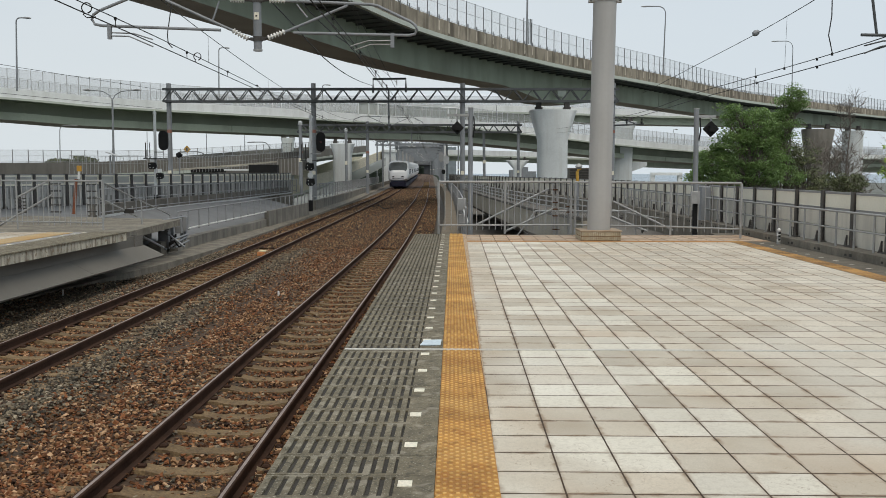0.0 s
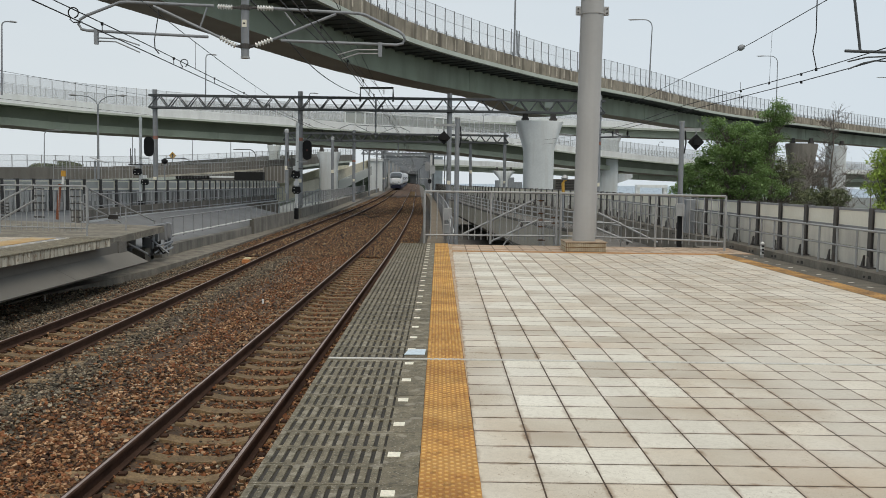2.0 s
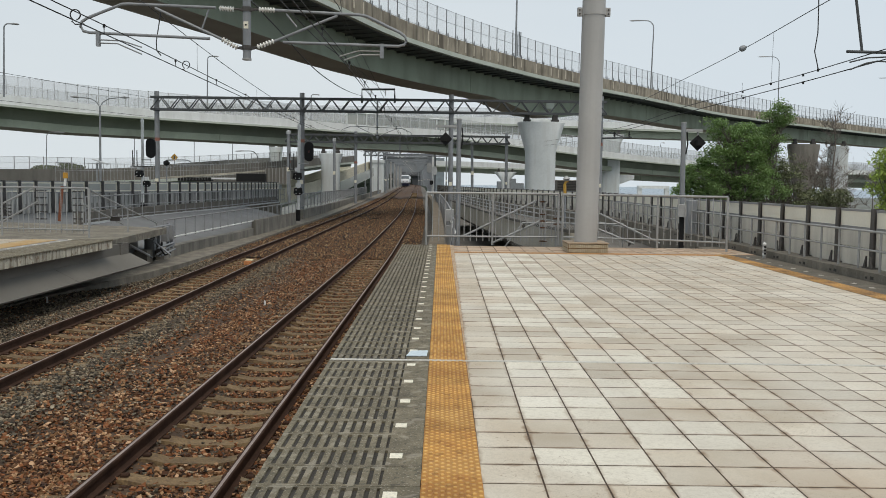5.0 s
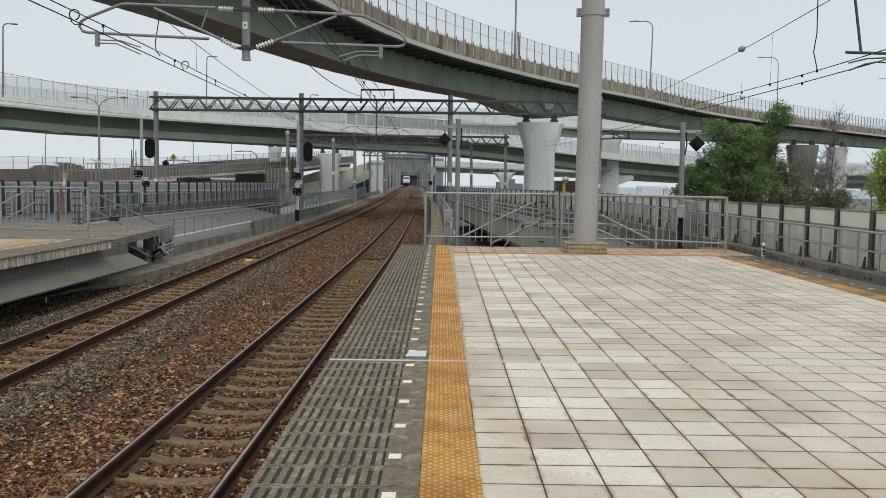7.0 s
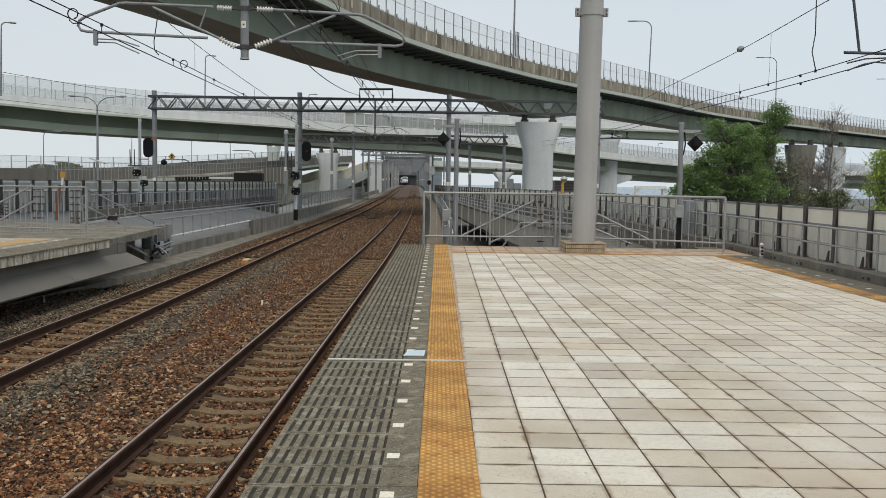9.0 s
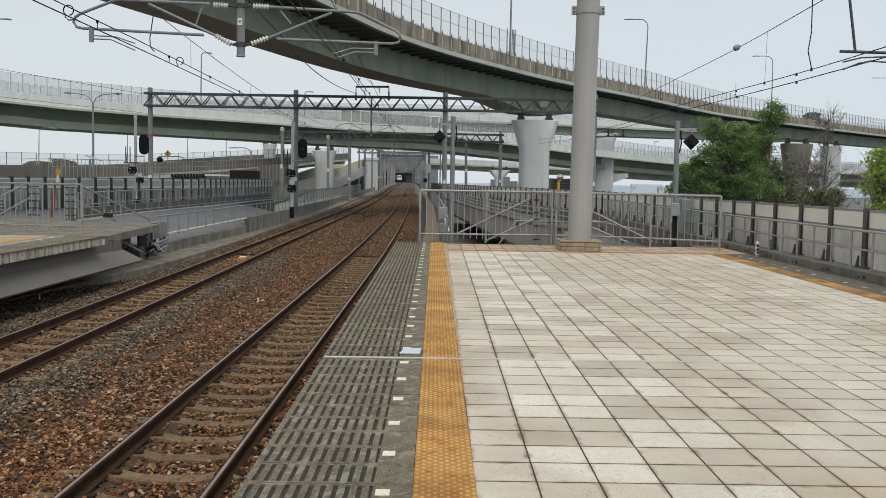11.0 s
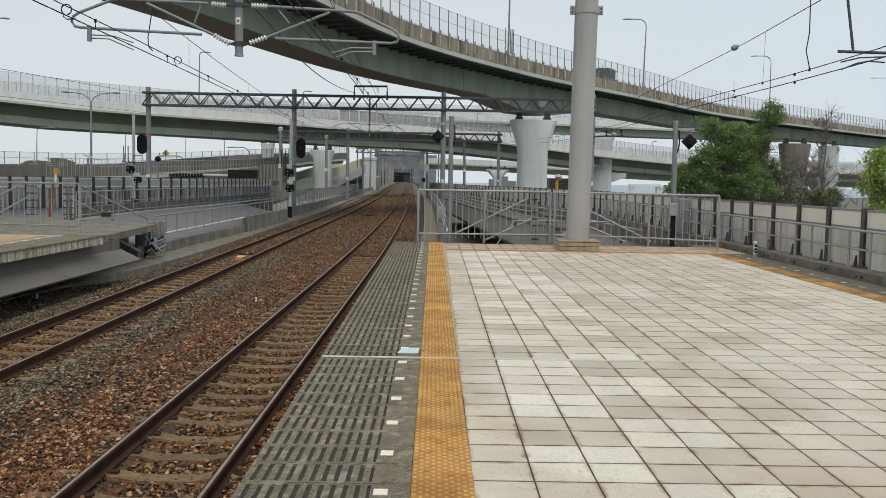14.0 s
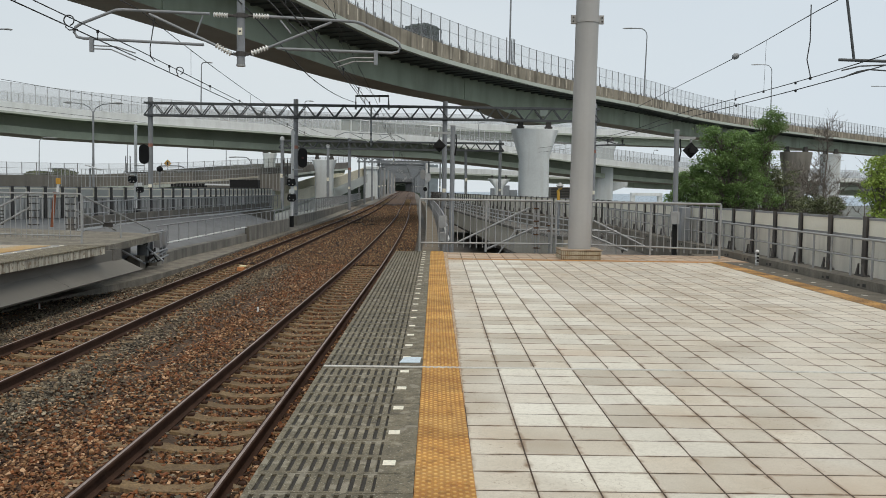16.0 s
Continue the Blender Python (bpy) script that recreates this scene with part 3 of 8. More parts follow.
LEFT_LINE = [(-5.85, -15, -1.1), (-6.15, 11.5, -1.1), (-6.6, 35, -1.1), (-7.0, 57, -1.1), (-7.5, 85, -1.1), (-8.0, 110, -1.01), (-8.5, 130, -0.9), (-9.7, 170, -0.7),
             (-10.8, 205, -0.48), (-11.95, 242, -0.28), (-13.05, 280, -0.06), (-15.05, 352, 0.15), (-17.6, 420, 0.17), (-20.6, 480, 0.17), (-24.4, 545, 0.17), (-30.8, 640, 0.17), (-40.5, 760, 0.17), (-52, 880, 0.17), (-63, 980, 0.17)]
right_path = smooth_path(RIGHT_LINE, 1.0)
left_path = smooth_path(LEFT_LINE, 1.0)
right_tab = [(p.y, p.x, p.z) for p in right_path]
left_tab = [(p.y, p.x, p.z) for p in left_path]


def x_left(y):
    return between(left_tab, y)[0]


def x_right(y):
    return between(right_tab, y)[0]


def z_line(y):
    return between(right_tab, y)[1]


def bank(x, y):
    """The ballast rises gently under the far platform's overhang."""
    return 0.22 * min(1.0, max(0.0, (x_left(y) - 1.6 - x) / 1.6)) * min(1.0, max(0.0, (23.5 - y) / 2.0))


def shoulder(y):
    """How far the ballast runs out beyond the left track."""
    return 3.55 - 1.8 * min(1.0, max(0.0, (y - 22.0) / 3.5))


# ballast bed: one uneven sheet under both tracks
bed = Mesh()
ys = [y * 0.5 for y in range(-20, 120)] + [60 + 4 * k for k in range(160)]
cols = 34
for y in ys:
    a, b = x_left(y) - shoulder(y), x_right(y) + 1.5
    for k in range(cols + 1):
        x = a + (b - a) * k / cols
        mid = min(abs(x - x_left(y)), abs(x - x_right(y)))
        h = -0.17 - 0.02 * noise.noise((x * 3, y * 3, 0)) - (0.12 if mid > 1.5 else 0.0) * min(1, (mid - 1.5) * 3) - (0.05 if mid < 0.5 else 0)
        bed.v.append((x, y, z_line(y) + h + bank(x, y)))
for i in range(len(ys) - 1):
    for k in range(cols):
        q = i * (cols + 1) + k
        bed.f.append((q, q + 1, q + cols + 2, q + cols + 1))
        bed.m.append(1 if ys[i] < 32 else 0)
thing("ballast_bed", bed, [M_BALLAST, M_BALLAST_GAP], "rust-brown ballast bed under the two tracks", "ballast", kind="structure", smooth=True)


BLOCK_V = np.array([(-1, -1, -1), (1, -1, -1), (1, 1, -1), (-1, 1, -1), (-1, -1, 1), (1, -1, 1), (1, 1, 1), (-1, 1, 1)]) * 0.72
BLOCK_F = np.array([(0, 2, 1), (0, 3, 2), (4, 5, 6), (4, 6, 7), (0, 1, 5), (0, 5, 4), (1, 2, 6), (1, 6, 5), (2, 3, 7), (2, 7, 6), (3, 0, 4), (3, 4, 7)])
OCTA_V = np.array([(1, 0, 0), (-1, 0, 0), (0, 1, 0), (0, -1, 0), (0, 0, 1), (0, 0, -1)], float) * 1.15
OCTA_F = np.array([(0, 2, 4), (2, 1, 4), (1, 3, 4), (3, 0, 4), (2, 0, 5), (1, 2, 5), (3, 1, 5), (0, 3, 5)])


def stones(name, count, grey, material, label):
    """Loose angular stones, joined into one mesh."""
    rng = np.random.default_rng(5 + count)
    spots = []
    while len(spots) < count:
        y = 5.2 + 31 * rng.random() ** 1.9
        xl, xr = x_left(y), x_right(y)
        sh = shoulder(y)
        x = xl - sh + (xr - xl + sh + 1.45) * rng.random()
        if x < -0.5 * y - 0.6:
            continue
        n = noise.noise((x * 0.9, y * 0.3, 2.0)) * 0.35
        p = 0.08 + 0.95 * math.exp(-((x - xl - 1.1) / 0.42) ** 2) + (0.8 if x < xl - 0.9 else 0.0) + n
        if (rng.random() < p) != grey:
            continue
        mid = min(abs(x - xl), abs(x - xr))
        if abs(mid - 0.566) < 0.05:
            continue
        h = -0.165 - (0.12 if mid > 1.5 else 0.0) * min(1, (mid - 1.5) * 3) - (0.05 if mid < 0.5 else 0)
        first = 3.2 if abs(x - xl) < abs(x - xr) else 3.14
        if mid < 0.95 and abs((y - first + 0.3085) % 0.617 - 0.3085) < 0.11 and rng.random() < (0.72 if mid < 0.5 else 0.6):
            continue
        spots.append((x, y, z_line(y) + h + bank(x, y)))
    spots = np.array(spots)
    spots[:, 2] += rng.uniform(-0.045, 0.028, count)
    near = spots[:, 1] < 13
    vs, fs, done = [], [], 0
    for at, base, tri in ((spots[near], BLOCK_V, BLOCK_F), (spots[~near], OCTA_V, OCTA_F)):
        k, nv = len(at), len(base)
        size = rng.uniform(0.012, 0.03, (k, 1, 1)) * rng.uniform(0.6, 1.45, (k, 1, 3)) * (1, 1, 0.55)
        p = (base[None] * rng.uniform(0.65, 1.15, (k, nv, 1)) + rng.uniform(-0.3, 0.3, (k, nv, 3))) * size
        for i, j, turn in ((0, 1, 6.28), (1, 2, 1.6), (0, 1, 6.28)):
            t = (rng.random(k) - 0.5) * turn
            c, sn = np.cos(t)[:, None], np.sin(t)[:, None]
            u, w = p[:, :, i].copy(), p[:, :, j].copy()
            p[:, :, i], p[:, :, j] = u * c - w * sn, u * sn + w * c
        vs.append((p + at[:, None]).reshape(-1, 3))
        fs.append((tri[None] + nv * np.arange(k)[:, None, None]).reshape(-1, 3) + done)
        done += k * nv
    v, f = np.concatenate(vs), np.concatenate(fs)
    me = bpy.data.meshes.new(name)
    me.vertices.add(len(v))
    me.vertices.foreach_set("co", v.ravel())
    me.loops.add(f.size)
    me.loops.foreach_set("vertex_index", f.ravel())
    me.polygons.add(len(f))
    me.polygons.foreach_set("loop_start", np.arange(0, f.size, 3))
    me.update(calc_edges=True)
    me.shade_flat()
    me.materials.append(material)
    return tagged(new(name, me), label, "ballast", kind="stuff")


stones("ballast_stone", 112000, False, M_STONE, "rust-brown crushed stone ballast between the rails")
stones("ballast_stone", 48000, True, M_STONE_GREY, "grey crushed stone ballast between the tracks")


def far_stones(count, start, span, bias, label):
    """Coarser stones in a stretch of the line, as low octahedra."""
    base = np.array([(1, 0, 0), (-1, 0, 0), (0, 1, 0), (0, -1, 0), (0, 0, 1), (0, 0, -1)], float)
    tri = np.array([(0, 2, 4), (2, 1, 4), (1, 3, 4), (3, 0, 4), (2, 0, 5), (1, 2, 5), (3, 1, 5), (0, 3, 5)])
    rng = np.random.default_rng(77 + int(start) - 32)
    spots = []
    while len(spots) < count:
        y = start + span * rng.random() ** bias
        xl, xr = x_left(y), x_right(y)
        x = xl - 1.75 + (xr - xl + 3.2) * rng.random()
        mid = min(abs(x - xl), abs(x - xr))
        if abs(mid - 0.566) < 0.09:
            continue
        spots.append((x, y, z_line(y) - 0.165 - (0.12 if mid > 1.5 else 0.0) * min(1, (mid - 1.5) * 3)))
    p = base[None] * rng.uniform(0.03, 0.07, (count, 1, 1)) * rng.uniform(0.5, 1.3, (count, 6, 1))
    t = rng.random(count) * 6.28
    c, sn = np.cos(t)[:, None], np.sin(t)[:, None]
    a, b = p[:, :, 0].copy(), p[:, :, 1].copy()
    p[:, :, 0], p[:, :, 1] = a * c - b * sn, a * sn + b * c
    v = (p + np.array(spots)[:, None]).reshape(-1, 3)
    f = (tri[None] + 6 * np.arange(count)[:, None, None]).reshape(-1, 3)
    me = bpy.data.meshes.new("ballast_stone")
    me.from_pydata(v.tolist(), [], f.tolist())
    me.materials.append(M_STONE_FAR)
    return tagged(new("ballast_stone", me), label, "ballast", kind="stuff")


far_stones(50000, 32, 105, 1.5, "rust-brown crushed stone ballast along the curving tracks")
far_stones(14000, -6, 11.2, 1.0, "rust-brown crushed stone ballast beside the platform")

RAIL_PROF = [(-0.032, -0.006), (-0.026, -0.001), (-0.013, 0.0), (0.015, 0.0), (0.026, -0.001), (0.032, -0.006), (0.032, -0.035), (0.009, -0.048), (0.009, -0.122), (0.06, -0.135), (0.06, -0.15),
             (-0.06, -0.15), (-0.06, -0.135), (-0.009, -0.122), (-0.009, -0.048), (-0.032, -0.035)]
sleeper = Mesh()
prof = [(-0.13, -0.17), (-0.1, 0.0), (0.1, 0.0), (0.13, -0.17)]
v, f = [], []
for x, dz in ((-1.0, 0.0), (-0.42, 0.0), (-0.25, -0.035), (0.25, -0.035), (0.42, 0.0), (1.0, 0.0)):
    v += [(x, s, u + (dz if u > -0.1 else 0)) for s, u in prof]
for i in range(5):
    f += [(i * 4 + j, i * 4 + (j + 1) % 4, i * 4 + 4 + (j + 1) % 4, i * 4 + 4 + j) for j in range(4)]
f += [(0, 1, 2, 3), (20, 23, 22, 21)]
sleeper_me = sleeper.add(v, f).data("sleeper", M_SLEEPER)
clip_me = Mesh().bbox(-0.035, 0.035, -0.035, 0.035, 0.0, 0.03, 0.01).data("rail_clip", M_RAIL)


def track(path, tab, first, label):
    t = hold("railway_track", (tab[0][1], tab[0][0], -1.1), label, "railway track", "tracks")
    for s in (-0.566, 0.566):
        r = Mesh().sweep([p + Vector((0, 0, 0)) for p in shifted(path, s)], RAIL_PROF)
        me = r.data("rail", [M_RAIL, M_RAILTOP])
        for k, q in enumerate(me.polygons):
            if k % len(RAIL_PROF) == 2 and k < len(me.polygons) - 2:
                q.material_index = 1
        part("rail", me, None, t)
    far = Mesh()
    y, k = first, 0
    while y < 190:
        x, z = between(tab, y)
        x2 = between(tab, y + 1)[0]
        m = Matrix.Translation((x, y, z - 0.155)) @ Matrix.Rotation(-math.atan(x2 - x), 4, "Z")
        if y < 62:
            o = part("sleeper", sleeper_me, None, t, local=True)
            o.matrix_basis = Matrix.Translation(-t.location) @ m
            if y < 34:
                for cx in (-0.674, -0.458, 0.458, 0.674):
                    o = part("rail_clip", clip_me, None, t, local=True)
                    o.matrix_basis = Matrix.Translation(-t.location) @ m @ Matrix.Translation((cx, 0, 0))
        else:
            far.box(-1, 1, -0.11, 0.11, -0.06, -0.02, m=m)
        y += 0.617
    part("far_sleeper", far, M_SLEEPER, t, kind="stuff")
    return t


track(right_path, right_tab, 3.14 - 20 * 0.617, "rusty narrow-gauge track on stained concrete sleepers beside the platform")
track(left_path, left_tab, 3.2 - 20 * 0.617, "rusty narrow-gauge track curving away beside the far platform")

# viaduct deck below the ballast
deck = Mesh()
st = [-12, 22, 30, 40, 60, 80, 110, 150, 200, 300, 430, 560, 700]
right_edge = [8, 8, 8, 7.8, 5.5, 3, 0.6, -2, -4, -7, -12, -22, -44]
for y, xr in zip(st, right_edge):
    xl = x_left(y) - (11 if y < 40 else 7 if y < 60 else 4)
    z = z_line(y) - 0.36
    deck.v += [(xl, y, z), (xr, y, z), (xr, y, z - 1.6), (xl, y, z - 1.6)]
for i in range(len(st) - 1):
    for k in range(4):
        deck.f.append((4 * i + k, 4 * i + (k + 1) % 4, 4 * i + 4 + (k + 1) % 4, 4 * i + 4 + k))
        deck.m.append(0)
thing("viaduct_deck", deck, M_CONC_DARK, "grey concrete railway viaduct deck under the tracks", "viaduct", kind="structure")

# ---- the platform ----
END = 21.5
plat = hold("pavement", (2.8, 8, -1.4), "tiled station platform of beige square tiles, some replaced in white", "platform", kind="structure")
b = Mesh()
b.box(-0.93, 7.0, -6, END, -1.4, -0.06)
part("platform_body", b, M_CONC_DARK, plat)
b = Mesh()
b.box(0.165, 5.6, -6, 20.8, -0.06, -0.0008)
part("joint_bed", b, M_MORTAR, plat)
T = 0.3
tile_me = Mesh().bbox(-0.1457, 0.1457, -0.1437, 0.1437, -0.012, 0, 0.0008).data("paving_tile", M_TILE)
tile_pale = Mesh().bbox(-0.1457, 0.1457, -0.1437, 0.1437, -0.012, 0.0002, 0.0008).data("paving_tile", M_TILE_PALE)
# the replaced tiles lie in pairs of two by two, alternating between two double columns
PALE = {(i, j) for j in range(-30, 48) for i in ((1, 2) if (j // 2) % 2 == 0 else (3, 4))}
X0, Y0 = 0.187, 4.268
far_tiles, near_tiles, far_pale = Mesh(), 0, Mesh()
for j in range(-30, 48):
    for i in range(18):
        x, y = X0 + T * (i + 0.5), Y0 + T * (j + 0.5)
        if y > 18.62:
            continue
        near = -2 <= j <= 18 and i < 14 and 0.2 + i * 0.3 < y * 0.55 + 0.5
        pale = (i, j) in PALE
        if near and near_tiles < 290:
            near_tiles += 1
            o = part("paving_tile", tile_pale if pale else tile_me, None, plat, local=True)
            o.location = Vector((x, y, rnd(-0.0003, 0.0003))) - plat.location
            o.rotation_euler = (0, 0, rnd(-0.003, 0.003))
        else:
            (far_pale if pale else far_tiles).bbox(x - 0.1457, x + 0.1457, y - 0.1437, y + 0.1437, -0.012, rnd(-0.0003, 0.0003), 0.0008)
part("far_paving_tiles", far_tiles, M_TILE_FAR, plat, kind="stuff")
part("far_replaced_tiles", far_pale, M_TILE_PALE, plat, kind="stuff")
brown_me = Mesh().bbox(-0.145, 0.145, -0.1452, 0.1452, -0.012, 0, 0.0008).data("paving_tile", M_TILE_BROWN)
for j in range(6):
    for i in range(21):
        o = part("paving_tile", brown_me, None, plat, local=True)
        o.location = Vector((X0 + T * (i + 0.5), 18.95 + T * (j + 0.5), rnd(0.0, 0.0006))) - plat.location


def tactile_mesh(material):
    m = Mesh().bbox(-0.148, 0.148, -0.148, 0.148, -0.03, 0.002, 0.002)
    for j in range(10):
        for i in range(5):
            x, y = -0.1325 + 0.059 * i + (0.0295 if j % 2 else 0), -0.1325 + 0.0295 * j
            v = [(x + q * math.cos(t), y + q * math.sin(t), z) for q, z in ((0.0138, 0.002), (0.009, 0.0085)) for t in (0.3, 1.557, 2.813, 4.07, 5.327)]
            m.add(v, [(5, 6, 7, 8, 9)] + [(k, (k + 1) % 5, 5 + (k + 1) % 5, 5 + k) for k in range(5)])
    return m.data("tactile_block", material)


def edge_drift(y):
    """Turns the edge strips a third of a degree off the paving grid, to fit the view."""
    return -0.005 * (y - 6.5)


tact, tact_old, tact_edge = tactile_mesh(M_TACTILE), tactile_mesh(M_TACTILE_OLD), tactile_mesh(M_TACTILE_RUST)
faint_me = Mesh().bbox(-0.033, 0.033, -0.04, 0.04, 0.0, 0.004, 0.001).data("white_marking", M_FAINT)
for j in range(-34, 57):
    y = Y0 + T * (j + 0.5)
    if y < 21.0:
        o = part("tactile_block", tact, None, plat, local=True)
        o.location = Vector((0.034 + edge_drift(y), y, 0)) - plat.location
    if y < 19:
        o = part("tactile_block", tact_edge, None, plat, local=True)
        o.location = Vector((5.75, y, 0)) - plat.location
for i in range(18):
    o = part("tactile_block", tact_old, None, plat, local=True)
    o.location = Vector((X0 + T * (i + 0.5), 18.79, 0)) - plat.location
M_SEAM = mat("seam_rust_stained", (0.5, 0.4, 0.28), (0.36, 0.25, 0.15), 0.9, scale=5, fine=50, bump=0.2, streak=((0.34, 0.17, 0.075), (60, 2.2, 1), 0.75))
xa, xb = 0.184 + edge_drift(6.0), 0.184 + edge_drift(20.9)
part("seam_strip", Mesh().add([(xa, 6.0, -0.004), (0.191, 6.0, -0.004), (0.191, 20.9, -0.004), (xb, 20.9, -0.004), (xa, 6.0, 0.001), (0.191, 6.0, 0.001), (0.191, 20.9, 0.001), (xb, 20.9, 0.001)],
     [(3, 2, 1, 0), (4, 5, 6, 7), (0, 1, 5, 4), (1, 2, 6, 5), (2, 3, 7, 6), (3, 0, 4, 7)]), M_SEAM, plat, "rust-stained sealant seam")
# slotted edge blocks along the track
blk = Mesh()
blk.box(-0.915, -0.1155, -0.148, 0.148, -0.2, -0.014, 1)
blk.box(-0.3, -0.1155, -0.148, 0.148, -0.014, 0.0)
blk.box(-0.915, -0.3, -0.148, -0.125, -0.014, -0.001)
blk.box(-0.915, -0.3, 0.125, 0.148, -0.014, -0.001)
for k in range(11):
    blk.box(-0.915 + 0.0566 * k, -0.915 + 0.0566 * k + 0.033, -0.125, 0.125, -0.014, -0.001)
blk_me = blk.data("edge_block", [M_EDGE, M_SLOT])
dot_me = Mesh().bbox(-0.033, 0.033, -0.04, 0.04, 0.0, 0.004, 0.001).data("white_marking", M_WHITE)
for j in range(-34, 57):
    y = Y0 + T * (j + 0.5)
    if y > 21.0:
        continue
    o = part("edge_block", blk_me, None, plat, local=True)
    o.location = Vector((edge_drift(y), y - 0.06, rnd(-0.001, 0.001))) - plat.location
    if (j % 2) == 1:
        o = part("white_marking", dot_me, None, plat, local=True)
        o.location = Vector((-0.252 + edge_drift(y), y - 0.035, 0)) - plat.location
for k in range(36):
    o = part("white_marking", faint_me, None, plat, local=True)
    o.location = Vector((6.12, -2.0 + 0.6 * k, -0.002)) - plat.location
# right side: concrete strip
b = Mesh()
b.box(5.9, 6.5, -6, END, -0.06, -0.004)
part("side_strip", b, mat("side_strip_dark_concrete", (0.15, 0.132, 0.1), (0.095, 0.083, 0.064), 0.9, scale=2.2, fine=50, bump=0.3, streak=((0.06, 0.053, 0.042), (2, 5, 1), 0.5), grain=0.3), plat, "dark weathered concrete strip")
b = Mesh()
b.bbox(-0.91, 5.6, 7.235, 7.275, 0.0, 0.008, 0.003)
part("joint_cover", b, M_BAR, plat, "aluminium expansion joint cover")
thing("loose_plate", Mesh().add([(-0.31, 7.42, 0.003), (-0.14, 7.43, 0.003), (-0.135, 7.66, 0.004), (-0.28, 7.64, 0.004), (-0.31, 7.42, 0.009), (-0.14, 7.43, 0.009), (-0.135, 7.66, 0.01), (-0.28, 7.64, 0.01)],
      [(3, 2, 1, 0), (4, 5, 6, 7), (0, 1, 5, 4), (1, 2, 6, 5), (2, 3, 7, 6), (3, 0, 4, 7)]), M_PLATE, "pale blue cover plate lying on the platform edge", "plate")


# ---- barrier of beige panels between dark posts ----
def barrier(path, label, top, bottom, kerb_top, kerb_bottom, spacing=1.33, pw=0.05, lower=None, inner=0.12):
    """Panel wall along a path; the panels stand on a concrete kerb."""
    pts = smooth_path(path, spacing)
    w = hold("panel_barrier", pts[0], label, "barrier", "panel barriers")
    part("kerb", Mesh().sweep(pts, [(-inner, kerb_bottom), (-inner, kerb_top), (0.12, kerb_top), (0.12, kerb_bottom)]), M_KERB, w, "mossy grey concrete kerb")
    for a, b in zip(pts, pts[1:]):
        d = (b - a)
        d.z = 0
        L = d.length
        m = Matrix.Translation(a) @ Matrix.Rotation(math.atan2(d.y, d.x), 4, "Z")
        lo, hi = kerb_top, top
        mid = lo + (hi - lo) * 0.66
        half = lo + (mid - lo) * 0.5
        part("lower_panel", Mesh().box(0.05, L - 0.05, -0.02, 0.02, lo, half - 0.01, 0, m), lower or M_PANEL, w)
        part("middle_panel", Mesh().box(0.05, L - 0.05, -0.025, 0.025, half, mid - 0.02, 0, m), lower or M_PANEL, w)
        if lower:
            part("upper_panel", Mesh().box(0.14, L - 0.14, -0.02, 0.02, mid + 0.1, hi - 0.11, 0, m), M_PANEL_DULL, w)
            part("panel_frame", Mesh().box(0.05, L - 0.05, -0.03, 0.03, mid + 0.03, mid + 0.1, 0, m).box(0.05, L - 0.05, -0.03, 0.03, hi - 0.11, hi - 0.04, 0, m)
                 .box(0.05, 0.14, -0.03, 0.03, mid + 0.1, hi - 0.11, 0, m).box(L - 0.14, L - 0.05, -0.03, 0.03, mid + 0.1, hi - 0.11, 0, m), M_PANEL_TOP, w, "pale cream panel frame")
            for k in range(3):
                u = 0.2 + (L - 0.4) * k / 2
                part("panel_rib", Mesh().box(u - 0.07, u + 0.07, -0.07, -0.026, lo, mid - 0.03, 0, m), M_PANEL_GREY, w)
        else:
            part("upper_panel", Mesh().box(0.05, L - 0.05, -0.025, 0.025, mid + 0.03, hi - 0.04, 0, m), M_PANEL_TOP, w)
            if a.y < 30:
                for u, du in ((0.42, 0.05), (0.56, 0.035)):
                    part("anchor_hole", Mesh().bbox(u * L - du, u * L + du, inner, inner + 0.004, 0.02, 0.02 + du, 0.001, 0, m), M_SLOT, w)
        part("top_rail", Mesh().box(0.05, L - 0.05, -0.035, 0.035, hi - 0.04, hi, 0, m), M_STEELGREY, w)
        part("middle_rail", Mesh().box(0.05, L - 0.05, -0.03, 0.03, mid - 0.02, mid + 0.03, 0, m), M_STEELGREY, w)
        q = Mesh()
        q.box(-pw, pw, -0.075, -0.06, lo - 0.1, hi + 0.02, 0, m)
        q.box(-pw, pw, 0.06, 0.075, lo - 0.1, hi + 0.02, 0, m)
        q.box(-0.008, 0.008, -0.06, 0.06, lo - 0.1, hi + 0.02, 0, m)
        for sx in (-1, 1):
            for ya, yb in ((-0.13, -0.1), (0.1, 0.13)):
                q.add([m @ Vector(v) for v in ((sx * pw, ya, lo), (sx * (pw + 0.1), ya, lo), (sx * pw, ya, lo + 0.2), (sx * pw, yb, lo), (sx * (pw + 0.1), yb, lo), (sx * pw, yb, lo + 0.2))],
                      [(0, 1, 2), (5, 4, 3), (0, 3, 4, 1), (1, 4, 5, 2), (2, 5, 3, 0)])
        q.box(-pw - 0.1, pw + 0.1, -0.14, 0.14, lo, lo + 0.02, 0, m)
        part("post", q, M_POSTSTEEL if inner > 0.2 else M_DARKSTEEL, w)
    return w


barrier([(6.95, -6.57, 0), (6.95, 20, 0), (6.95, 38, 0), (6.65, 45, 0), (5.6, 54, 0), (4.2, 63, 0), (2.6, 76, 0), (0.6, 98, 0), (-1.2, 130, 0)],
        "beige panel barrier with dark steel posts on a mossy kerb", 1.07, -1.4, 0.125, -1.3, 1.33, 0.06, inner=0.4)
